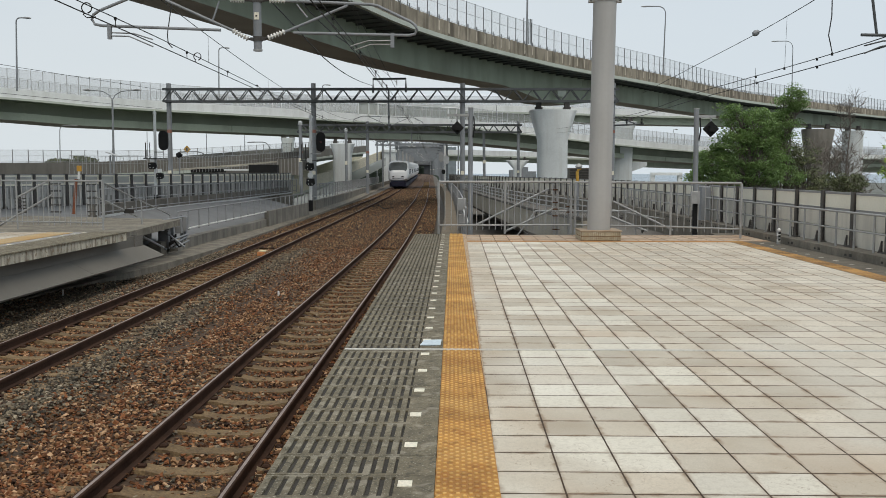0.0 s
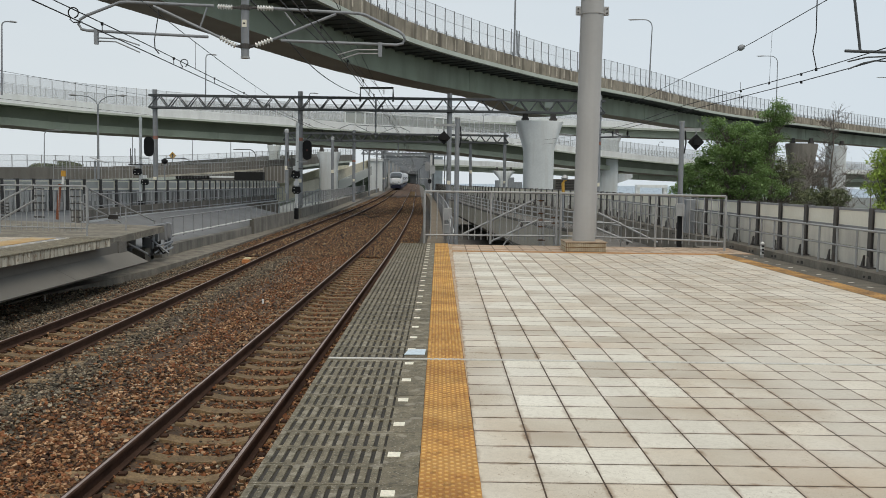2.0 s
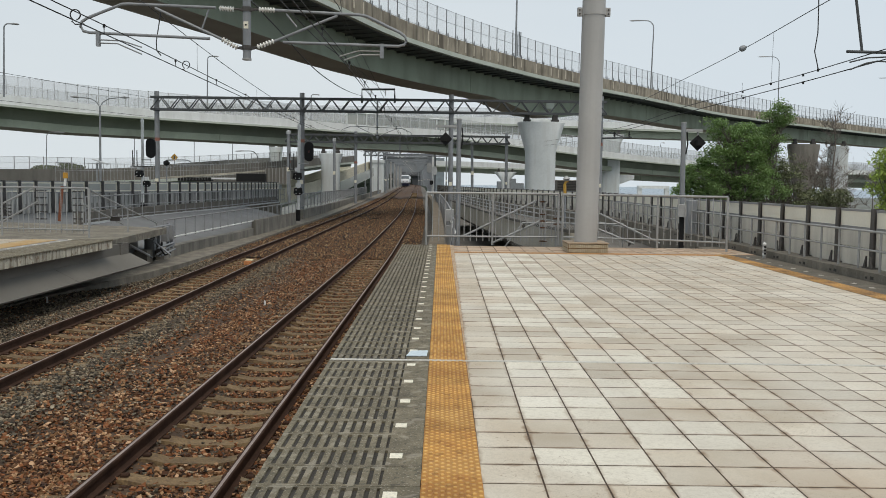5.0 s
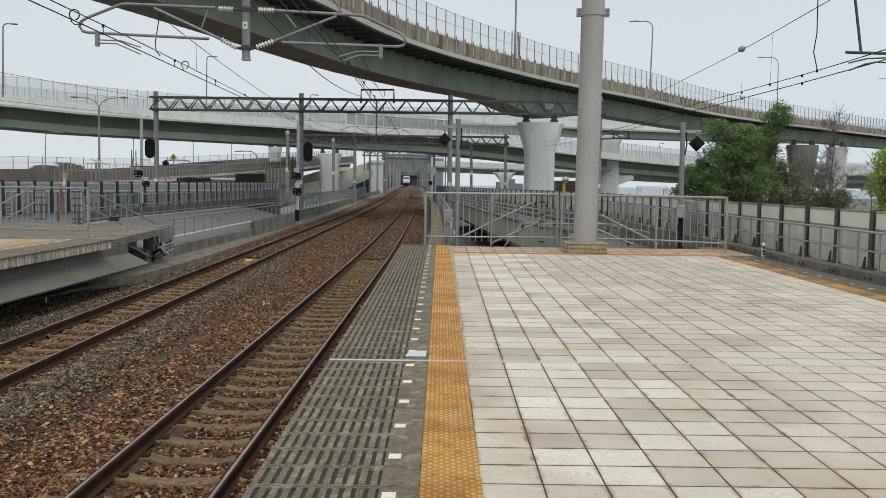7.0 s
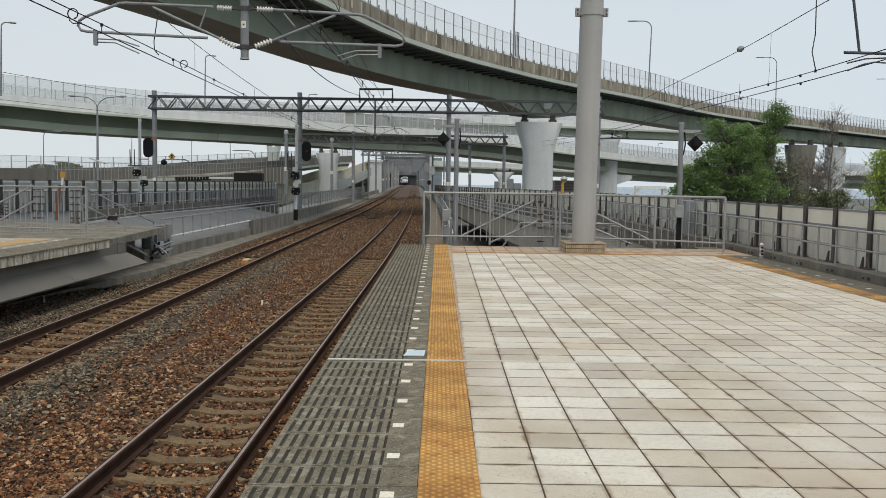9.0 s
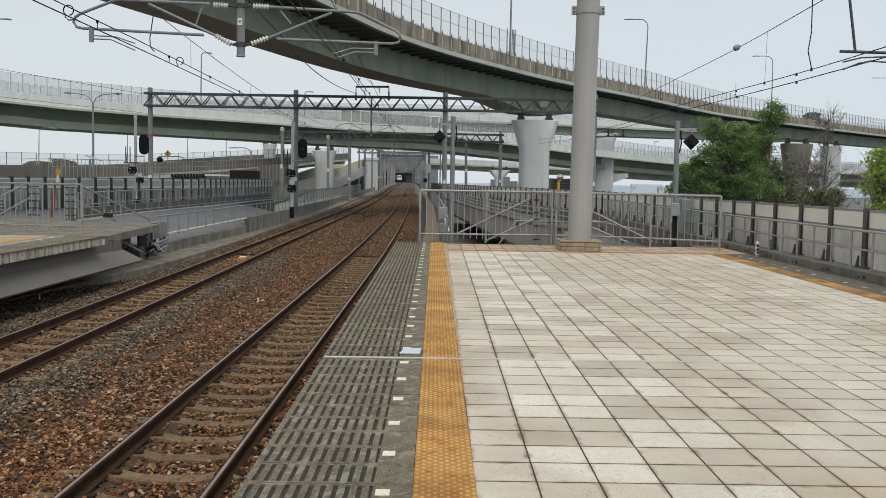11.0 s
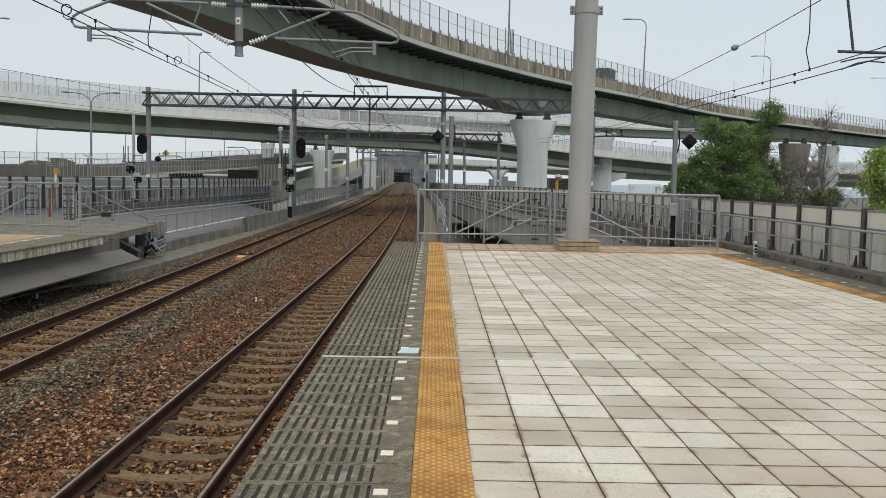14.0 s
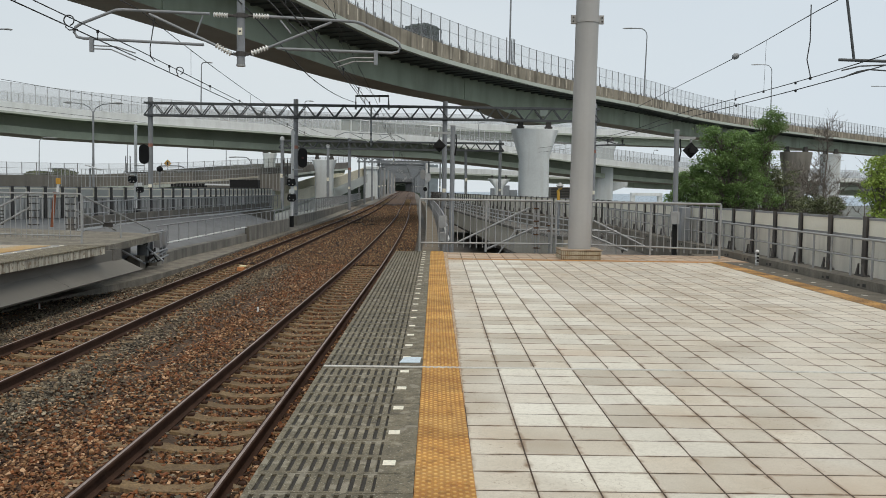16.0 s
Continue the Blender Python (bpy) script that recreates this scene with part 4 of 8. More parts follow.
barrier([(-19.2, 30, 0), (-18.2, 39, 0), (-15.4, 46, 0), (-13.8, 52, 0), (-13.3, 61, 0), (-13.0, 72, 0)],
        "grey panel barrier behind the far service deck", 1.3, -1.4, -0.2, -1.4, 1.0, 0.08, M_PANEL_GREY)


# ---- pipe fences ----
def pipe_fence(name, path, label, base, top, rails=(), spacing=1.8, bal=0.0, r=0.022, mats=M_GALV, group="fences", low=0.1, flat=True):
    """Steel fence along straight pieces: posts, pipe rails at the given heights and balusters at a spacing."""
    pts = [Vector(p) for p in path]
    w = hold(name, (pts[0].x, pts[0].y, pts[0].z + base), label, "fence", group)
    for h in (top, *rails):
        part("rail", Mesh().tube([p + Vector((0, 0, h)) for p in pts], r if h == top else r * 0.8), mats, w, smooth=True)
    for a, b in zip(pts, pts[1:]):
        L = (b - a).length
        n = max(1, round(L / spacing))
        for i in range(n + 1):
            if i == 0 and a != pts[0]:
                continue
            p = a.lerp(b, i / n)
            part("post", Mesh().tube([p + Vector((0, 0, base)), p + Vector((0, 0, top))], r * 1.05), mats, w, smooth=True)
        if bal:
            k = int(L / bal)
            for i in range(1, k + 1):
                p = a.lerp(b, i / (k + 1))
                part("baluster", Mesh().tube([p + Vector((0, 0, low)), p + Vector((0, 0, top))], r * 0.42, 5), mats, w)
    return w


# ---- road bridges ----
def flyover(label, path, para, slab, girder, width, over, fence, post_gap, parapet_mat, lamps=(), brackets=False, far_fence=True, step=4.0, girders=1, lean=0.0, rail_mat=None, rib=0.16, feet=False, upper=0.0, paint=None, net=None, trim=0.0):
    """An elevated road: path is the outer upper edge of the parapet that faces the station, the road lies to its left."""
    pts = smooth_path(path, step)
    w = hold("road_bridge", pts[0], label, "bridge", "road bridges")
    part("parapet", Mesh().sweep(pts, [(0, 0), (0, -para), (-0.3, -para), (-0.25, 0)]), parapet_mat, w)
    part("parapet", Mesh().sweep(shifted(pts, -width), [(0, 0), (0, -para), (-0.3, -para), (-0.25, 0)]), parapet_mat, w)
    part("slab_edge", Mesh().sweep(pts, [(0.07, -para + 0.02), (0.1, -para - slab), (-0.2, -para - slab), (-0.2, -para + 0.02)]), M_SLABEDGE, w)
    part("road_deck", Mesh().sweep(pts, [(-0.21, -para), (-0.21, -para - slab), (-width - 0.3, -para - slab), (-width - 0.3, -para)]), M_GIRDER, w)
    top, low = -para - slab, -para - slab - girder
    if upper:
        part("upper_beam", Mesh().sweep(pts, [(-over - 0.5, top), (-over - 0.5, top - upper), (-width + over + 0.5, top - upper), (-width + over + 0.5, top)]), M_GIRDER_SHADED, w, "green upper girder, overhang shade in its colour")
        top -= upper
    span = (width - 2 * over) / girders
    for k in range(girders):
        a = over + k * span
        gw = span - trim if girders == 1 else span * 0.45
        g = Mesh().sweep(pts, [(-a, top), (-a - lean, low), (-a - gw + lean, low), (-a - gw, top)])
        me = g.data("girder", [paint or M_GIRDER, M_SOFFIT])
        for q in me.polygons:
            if q.normal.z < -0.8:
                q.material_index = 1
        part("girder", me, None, w)
        for i in range(2, len(pts) - 1, 5) if not lean else ():
            d = pts[i + 1] - pts[i]
            m = Matrix.Translation(pts[i]) @ Matrix.Rotation(math.atan2(d.y, d.x), 4, "Z")
            part("web_stiffener", Mesh().box(-0.03, 0.03, a - 0.035, a + 0.01, low + 0.05, top, m=m), M_GIRDER, w)
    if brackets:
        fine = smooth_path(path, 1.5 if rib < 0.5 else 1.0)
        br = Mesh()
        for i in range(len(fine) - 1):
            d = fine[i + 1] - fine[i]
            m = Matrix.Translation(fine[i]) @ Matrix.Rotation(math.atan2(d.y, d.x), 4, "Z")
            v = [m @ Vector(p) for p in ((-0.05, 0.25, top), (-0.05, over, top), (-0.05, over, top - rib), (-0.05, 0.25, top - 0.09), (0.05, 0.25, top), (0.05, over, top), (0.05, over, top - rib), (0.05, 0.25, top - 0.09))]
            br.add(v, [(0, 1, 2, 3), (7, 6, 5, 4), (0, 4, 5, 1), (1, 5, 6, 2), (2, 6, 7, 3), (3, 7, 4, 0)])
        # Sheet below the overhang; like the ribs it is coloured for the shade there.
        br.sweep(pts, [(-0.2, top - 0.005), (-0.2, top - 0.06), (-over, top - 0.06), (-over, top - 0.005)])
        part("deck_bracket", br, M_BRACKET_SHADE, w, "ribs and sheet under the deck edge, shade in their colour", kind="stuff")
    if fence:
        for side in ((0.0, -width) if far_fence else (0.0,)):
            fp = smooth_path([p for p in shifted(smooth_path(path, step), side - 0.12)], post_gap)
            sheet = Mesh()
            for a, b in zip(fp, fp[1:]):
                sheet.add([a, b, b + Vector((0, 0, fence)), a + Vector((0, 0, fence))], [(0, 1, 2, 3)])
            part("fence_mesh", sheet, net or M_MESH, w)
            for h in (fence, fence * 0.55, 0.12):
                part("fence_rail", Mesh().tube([p + Vector((0, 0, h)) for p in fp], 0.014, 4), rail_mat or M_STEELGREY, w)
            posts = Mesh()
            for k, p in enumerate(fp):
                if side == 0.0 and k < 120:
                    part("fence_post", Mesh().tube([p, p + Vector((0, 0, fence + 0.04))], 0.04, 5), rail_mat or M_STEELGREY, w)
                    if feet:
                        d = fp[min(k + 1, len(fp) - 1)] - fp[max(k - 1, 0)]
                        m = Matrix.Translation(p) @ Matrix.Rotation(math.atan2(d.y, d.x), 4, "Z")
                        part("post_foot", Mesh().box(-0.1, 0.1, -0.132, -0.11, -1.02 + 0.3 * rnd(0, 1), -0.01, m=m).box(-0.05, 0.05, -0.16, -0.1, -0.12, 0.25, 1, m=m), [M_POSTFOOT, M_FENCEDARK], w)
                else:
                    posts.tube([p, p + Vector((0, 0, fence + 0.04))], 0.045, 4)
            if posts.v:
                part("far_fence_posts", posts, rail_mat or M_STEELGREY, w, kind="stuff")
    return w


F1 = [(-20, 14, 12.7), (-15.5, 25, 12.6), (-11, 37, 12.5), (-6.4, 52, 12.45), (-3.4, 62, 12.45), (0.40, 70.00, 12.37), (5.33, 79.50, 12.47), (11.51, 89.50, 12.47), (23.52, 106.50, 12.55), (41.38, 132.00, 12.64), (72.52, 166.00, 12.85), (98.10, 192.00, 13.06), (152.40, 245.00, 13.76)]
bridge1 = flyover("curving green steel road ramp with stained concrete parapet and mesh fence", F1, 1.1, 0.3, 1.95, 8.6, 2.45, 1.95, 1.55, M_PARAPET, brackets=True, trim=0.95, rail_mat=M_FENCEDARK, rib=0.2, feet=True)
# deeper girder over the pier
hp = [p for p in smooth_path(F1, 1.0)]
hm = Mesh()
axis = shifted(hp, -4.4)
mid_i = min(range(len(hp)), key=lambda k: (axis[k].x - 9.28) ** 2 + (axis[k].y - 90.5) ** 2)
near = hp[mid_i - 10:mid_i + 13]
fw_ = shifted(near, -2.46)
bk_ = shifted(near, -5.2)
for k, (a, b) in enumerate(zip(fw_, bk_)):
    t = 1 - abs(2 * k / (len(near) - 1) - 1)
    drop = 0.95 * min(1.0, t * 1.3) ** 1.2
    for p, z in ((a, -3.3), (a, -3.36 - drop), (b, -3.36 - drop), (b, -3.3)):
        hm.v.append((p.x, p.y, p.z + z))
for k in range(len(near) - 1):
    for q in range(4):
        hm.f.append((4 * k + q, 4 * k + (q + 1) % 4, 4 * k + 4 + (q + 1) % 4, 4 * k + 4 + q))
        hm.m.append(1 if q == 1 else 0)
md = Vector((fw_[len(fw_) // 2].x, fw_[len(fw_) // 2].y, 0))
dd = fw_[len(fw_) // 2 + 1] - fw_[len(fw_) // 2 - 1]
part("pier_block", Mesh().bbox(-0.85, 0.85, -0.4, 0.0, 8.85, 9.5, 0.03, m=Matrix.Translation(md) @ Matrix.Rotation(math.atan2(dd.y, dd.x), 4, "Z")), M_SLABEDGE, bridge1)
part("haunch", hm, [M_GIRDER, M_SOFFIT], bridge1, "deeper girder over the pier")
F2 = [(-51.51, 80.00, 9.72), (-49.13, 90.00, 10.04), (-46.03, 95.00, 10.01), (-39.87, 100.00, 9.60), (-34.32, 106.00, 9.54), (-19.50, 118.00, 9.32), (-11.43, 125.00, 9.14), (-0.72, 136.00, 9.21), (5.45, 144.00, 8.96), (12.62, 150.00, 8.44), (26.45, 158.00, 7.23), (49.03, 180.00, 6.29), (81.13, 215.00, 5.93), (127.69, 255.00, 5.91)]
flyover("long pale concrete and green steel road bridge with mesh fence", F2, 1.0, 0.2, 1.95, 9.5, 1.9, 2.0, 1.2, M_PARAPET_PALE, step=6.0, rail_mat=M_FENCEPALE, upper=1.15, paint=M_GIRDER_LIT, net=M_MESH_PALE)
F3 = [(-64.60, 215.00, 17.54), (-28.83, 205.00, 16.32), (7.51, 200.00, 15.79), (39.20, 205.00, 15.29), (60.94, 215.00, 15.42), (104.91, 240.00, 16.33)]
flyover("distant upper road bridge with green girder", F3, 1.3, 0.4, 1.5, 9, 1.6, 2.0, 3.0, M_PARAPET_PALE, step=8.0, rail_mat=M_FENCEPALE, paint=M_GIRDER_LIT, net=M_MESH_PALE)
F4 = [(-4.2, 243.5, 7.3), (2.0, 241.5, 7.15), (9.19, 240.00, 6.92), (38.00, 235.00, 6.01), (68.43, 240.00, 5.00), (130.28, 260.00, 4.08)]
flyover("low distant road bridge with pale parapet", F4, 1.3, 0.4, 1.2, 9, 1.6, 0, 3.0, M_PARAPET_PALE, step=8.0, paint=M_GIRDER_LIT)
F5 = [(-40.98, 70.00, 1.88), (-38.91, 80.00, 2.15), (-34.47, 95.00, 2.43), (-27.55, 102.00, 2.93), (-22.19, 125.00, 4.18), (-21.23, 158.00, 5.48), (-17.33, 190.00, 6.87)]
flyover("low concrete road ramp with a tall mesh fence", F5, 1.2, 0.3, 0.6, 8, 1.2, 1.15, 2.0, M_RAMPWALL, step=6.0, far_fence=False)
thing("retaining_wall", Mesh().sweep(smooth_path(F5[:4], 6.0), [(-0.3, -9.5), (-0.3, -1.6), (-0.8, -1.6), (-0.8, -9.5)]), M_RAMPWALL, "brown-grey retaining wall under the low ramp", "wall", kind="structure")
thing("parapet_lower", Mesh().sweep(smooth_path([(-27.02, 100.00, 1.67), (-24.04, 112.00, 2.33), (-22.19, 125.00, 3.11), (-21.36, 137.00, 3.77)], 4), [(0, 0), (0, -1.7), (-0.4, -1.7), (-0.3, 0)]), M_RAMPWALL, "brown-grey parapet of a lower road beyond the barrier", "wall", kind="structure")
pipe_fence("road_fence", [(-29.87, 70.00, 1.29), (-29.04, 80.00, 1.38), (-27.70, 92.00, 1.56), (-24.89, 104.00, 1.91), (-20.59, 118.00, 2.65)], "pale steel post fence before the low ramp", -0.3, 1.35, (0.75,), 0.66, 0.0, 0.02, M_GALV)


def pier(x, y, z0, z1, shaft, cap_w, cap_h, label, depth=None, group="bridge piers", rise=0.9, body=None):
    """Round-edged concrete pier with a flared head and bearings."""
    w = hold("bridge_pier", (x, y, z0), label, "pier", group)
    d = depth or shaft
    m = Mesh()
    rows = [(shaft / 2, d / 2, z0), (shaft / 2, d / 2, z1 - cap_h), (shaft / 2 + (cap_w - shaft) * 0.06, d / 2, z1 - cap_h * 0.82), (cap_w / 2, d / 2, z1 - cap_h * 0.03), (cap_w / 2 - 0.05, d / 2 - 0.05, z1)]
    n = 24
    for a, b, z in rows:
        for k in range(n):
            t = 2 * math.pi * k / n
            c, s = math.cos(t), math.sin(t)
            e = 0.45
            m.v.append((x + a * math.copysign(abs(c) ** e, c), y + b * math.copysign(abs(s) ** e, s), z))
    for i in range(len(rows) - 1):
        for k in range(n):
            m.f.append((i * n + k, i * n + (k + 1) % n, i * n + n + (k + 1) % n, i * n + n + k))
            m.m.append(0)
    m.add(m.v[-n:], [tuple(range(n))])
    part("shaft", m, body or M_PIER, w, smooth=True)
    for s in (-0.3, 0.3):
        part("bearing", Mesh().box(x + s * cap_w - 0.35, x + s * cap_w + 0.35, y - 0.4, y + 0.4, z1, z1 + rise * 0.4).box(x + s * cap_w - 0.25, x + s * cap_w + 0.25, y - 0.3, y + 0.3, z1 + rise * 0.4, z1 + rise), M_DARKSTEEL, w)
    return w


pier(9.28, 90.5, -9, 7.45, 2.9, 4.6, 3.0, "white concrete pier with a flared head under the ramp", rise=hp[mid_i].z - 3.36 - 0.95 - 7.45)
pier(-18.9, 150, -9, 6.0, 2.9, 3.9, 1.9, "white concrete pier with a flared head beside the tracks")
pier(-25.98, 140, -9, 6.56, 1.6, 2.1, 1.3, "white concrete pier half hidden behind the ramp")
pier(15.47, 238, -9, 4.4, 2.2, 6.0, 2.4, "distant white concrete pier with a wide head")
pier(29.35, 165, -9, 10.34, 3.6, 5.0, 2.0, "white concrete pier behind the column")


M_REDBAND = mat("faded_red_paint", (0.33, 0.14, 0.1), (0.28, 0.13, 0.1), 0.7, scale=4)

# ---- overhead line portals ----
def portal(y, posts, ztop, zbase, depth, label, r=0.19, k=1.0, steel=None):
    """Portal of steel poles carrying a lattice beam over the tracks."""
    w = hold("catenary_portal", (posts[0], y, zbase), label, "catenary portal", "catenary portals")
    for x in posts:
        p = part("pole", Mesh().tube([(x, y, zbase), (x, y, ztop + 0.45)], r, 14), steel or M_POLE, w, smooth=True)
        part("collar", Mesh().tube([(x, y, ztop - depth - 0.12), (x, y, ztop - depth + 0.02)], r * 1.3, 14), M_TRUSS, p, smooth=True)
        if y < 150 and x != posts[2]:
            part("red_band", Mesh().tube([(x, y, ztop - 3.4), (x, y, ztop - 3.15)], r * 1.04, 14), M_REDBAND, p, "faded red band", smooth=True)
        part("number_plate", Mesh().bbox(x - 0.13, x + 0.13, y - r - 0.03, y - r - 0.005, zbase + 2.6, zbase + 2.9, 0.01), M_WHITE, p)
        part("collar", Mesh().tube([(x, y, ztop - 0.06), (x, y, ztop + 0.08)], r * 1.3, 14), M_TRUSS, p, smooth=True)
    steel = steel or M_TRUSS
    a, b = posts[0] - 0.4, posts[-1] + 0.4
    for dy in (-0.3, 0.3):
        for z in (ztop, ztop - depth):
            part("chord", Mesh().box(a, b, y + dy - 0.07 * k, y + dy + 0.07 * k, z - 0.075 * k, z + 0.075 * k), steel, w)
        n = round((b - a) / (depth * 1.55))
        for i in range(n):
            x0, x1 = a + (b - a) * i / n, a + (b - a) * (i + 1) / n
            part("brace", Mesh().tube([(x0, y + dy, ztop - depth), ((x0 + x1) / 2, y + dy, ztop), (x1, y + dy, ztop - depth)], 0.055 * k, 6), steel, w)
    return w


P1Y = 72
z1 = 7.85
portal(P1Y, [-22.70, -11.32, 0.36, 12.07], z1, -1.4, 0.95, "dark lattice-beam catenary portal on grey steel poles")
portal(111, [-19.03, -10.95, 7.3], 7.04, -1.3, 0.86, "lattice-beam catenary portal spanning both tracks", k=1.4)
for j, y in enumerate((186, 214, 242, 271, 300, 328, 356, 384, 412, 440, 470, 500, 530)):
    z = z_line(y)
    xl, xr = x_left(y) - 3.2, x_right(y) + 3.4
    portal(y, [xl, xr] if j else [xl - 3, xl + 1.2, xr, xr + 3], z + 8.3, z - 0.3, 0.9, "distant catenary portal over the tracks", 0.14, 1.8, M_HAZEGREY)

# made-up dark cover over the far curve, added to shade the departing train
under = [p for p in left_path if 536 <= p.y <= 690][::6]
M_SHADE_COVER = mat("shade_cover_dark", (0.125, 0.13, 0.135), (0.09, 0.094, 0.1), 0.9, scale=0.3, fine=4, bump=0.0)
over_line = hold("train_shade_cover", under[0], "made-up dark cover that shades the train far along the line", "bridge")
part("deck", Mesh().sweep(under, [(-4.6, 5.3), (-4.6, 9.2), (9.6, 9.2), (9.6, 5.3)]), M_SHADE_COVER, over_line)
part("side_wall", Mesh().sweep(under, [(-4.6, -1.2), (-4.6, 5.3), (-3.8, 5.3), (-3.8, -1.2)]), M_SHADE_COVER, over_line)
for p in under[::3]:
    part("pier", Mesh().bbox(p.x + 8.6, p.x + 9.5, p.y - 0.5, p.y + 0.5, p.z - 1.2, p.z + 5.35, 0.05), M_SHADE_COVER, over_line)

# ---- big platform column ----
col = hold("roof_column", (2.98, 19.35, 0), "thick pale grey painted steel column on a tiled plinth", "column")
part("shaft", Mesh().tube([(2.985, 19.35, 0.2), (3.1, 19.35, 9.5)], 0.24, 40), M_COLUMN, col, smooth=True)

# ---- trees ----
def bare_tree(x, y, z0, height, spread, clumps, label, seed, stout=1.0):
    rng = random.Random(seed)
    w = hold("tree", (x, y, z0), label, "tree", "trees")
    m = Mesh()
    top = Vector((x + rng.uniform(-0.3, 0.3), y, z0 + height * 0.92))
    base = Vector((x, y, z0))
    r0 = 0.02 * height * stout
    line = [base.lerp(top, k / 8) + Vector((rng.uniform(-0.1, 0.1), rng.uniform(-0.1, 0.1), 0)) * (k > 0) for k in range(9)]
    m.tube(line, [r0 * (1 - 0.1 * k) for k in range(9)], 8)
    for k in range(clumps):
        t = rng.uniform(0.3, 0.98)
        a = line[0].lerp(line[-1], t)
        ang = rng.uniform(0, 6.28)
        rad = spread * (1.05 - 0.75 * abs(t - 0.5) ** 1.2 * 1.6) * rng.uniform(0.35, 1.0)
        e = a + Vector((math.cos(ang) * rad, math.sin(ang) * rad, rad * rng.uniform(0.25, 0.9)))
        q = a.lerp(e, 0.5) + Vector((rng.uniform(-0.15, 0.15), rng.uniform(-0.15, 0.15), rng.uniform(-0.1, 0.2)))
        m.tube([a, q, e], [r0 * 0.35 * (1.1 - t), r0 * 0.2 * (1.1 - t) + 0.006, 0.006], 5)
        for _ in range(12):
            s = q.lerp(e, rng.uniform(0, 1))
            d = Vector((rng.uniform(-1, 1), rng.uniform(-1, 1), rng.uniform(0, 1.3))) * 0.55
            m.tube([s, s + d * 0.5 + Vector((0, 0, 0.08)), s + d], [0.008, 0.006, 0.003], 4)
    part("trunk", m, M_BARK, w, smooth=True)
    return w


bare_tree(18.95, 45, -7, 13.0, 1.4, 60, "bare brown-grey tree with fine twigs", 5, 0.35)
bare_tree(21.3, 46, -7, 10.4, 1.3, 40, "bare brown-grey tree with fine twigs", 15, 0.35)
bare_tree(17.4, 43, -7, 10.2, 1.9, 110, "bare brown-grey tree with fine twigs", 25, 0.35)
bare_tree(18.6, 44, -7, 9.4, 1.8, 110, "bare brown-grey tree with fine twigs", 26, 0.35)


def leafy_tree(x, y, z0, blobs, leaves, size, label, material, seed, stout=0.16):
    """A forking tree: limbs run from the trunk to clumps of small drooping leaves; blobs: (x, z, half width, half height, clumps)."""
    rng = random.Random(seed)
    w = hold("tree", (x, y, z0), label, "tree", "trees")
    top = max(b[1] + b[3] for b in blobs)
    wood, v, f = Mesh(), [], []
    line = [Vector((x + 0.25 * noise.noise((seed, k * 0.4, 0)), y + 0.2 * noise.noise((seed, k * 0.4, 7)), z0 + (top - 0.5 - z0) * k / 12)) for k in range(13)]
    wood.tube(line, [stout * (1 - 0.072 * k) for k in range(13)], 8)
    for cx, cz, rx, rz, clumps in blobs:
        for _ in range(clumps):
            d = Vector((rng.gauss(0, 1), rng.gauss(0, 1), rng.gauss(0, 1))).normalized() * rng.uniform(0.35, 1.0) ** 0.6
            c = Vector((cx + d.x * rx, y + d.y * rx * 0.9, cz + d.z * rz))
            h = max(z0 + 1.0, min(c.z - rng.uniform(0.4, 1.4), top - 1.0))
            a = line[min(12, max(0, int((h - z0) / (top - 0.5 - z0) * 12)))]
            q = a.lerp(c, 0.55) + Vector((rng.uniform(-0.15, 0.15), rng.uniform(-0.15, 0.15), rng.uniform(-0.05, 0.2)))
            wood.tube([a, q, c], [0.035, 0.02, 0.007], 5)
            r = rng.uniform(0.2, 0.46)
            for _ in range(leaves):
                e = Vector((rng.gauss(0, 1), rng.gauss(0, 1), rng.gauss(0, 1))).normalized() * r * rng.random() ** 0.4
                p = c + Vector((e.x, e.y, e.z * 0.6))
                up = Vector((rng.uniform(-1, 1), rng.uniform(-1, 1), rng.uniform(0.3, 1.6))).normalized()
                u = up.cross(Vector((rng.uniform(-1, 1), rng.uniform(-1, 1), 0.1))).normalized()
                t = up.cross(u)
                sz = size * rng.uniform(0.6, 1.3)
                k = len(v)
                v += [p - u * sz, p + t * sz * 0.5 + up * sz * 0.15, p + u * sz, p - t * sz * 0.5 + up * sz * 0.15]
                f.append((k, k + 1, k + 2, k + 3))
    part("trunk", wood, M_BARK, w, smooth=True)
    me = bpy.data.meshes.new("crown")
    me.from_pydata(v, [], f)
    me.materials.append(material)
    part("crown", me, None, w, kind="stuff")
    return w


leafy_tree(12.7, 40, -7, [(12.95, 3.2, 0.95, 1.05, 84), (12.0, 2.45, 0.85, 0.85, 60), (11.2, 1.75, 0.85, 0.8, 50), (13.2, 1.6, 1.05, 0.95, 80), (12.1, 1.1, 1.3, 0.6, 50), (11.75, 3.9, 0.45, 0.5, 14), (10.45, 1.3, 0.45, 0.4, 14)], 95, 0.058, "leafy dark green broadleaf tree beyond the barrier", M_LEAF, 3)
leafy_tree(14.6, 41, -7, [(14.79, 4.5, 0.62, 0.66, 34), (14.5, 3.5, 0.6, 0.75, 30), (14.2, 2.2, 0.7, 0.9, 40), (13.75, 3.1, 0.75, 0.7, 40), (14.4, 1.3, 0.9, 0.7, 36)], 120, 0.045, "tall slender green tree with a narrow crown", M_LEAF, 8, 0.1)
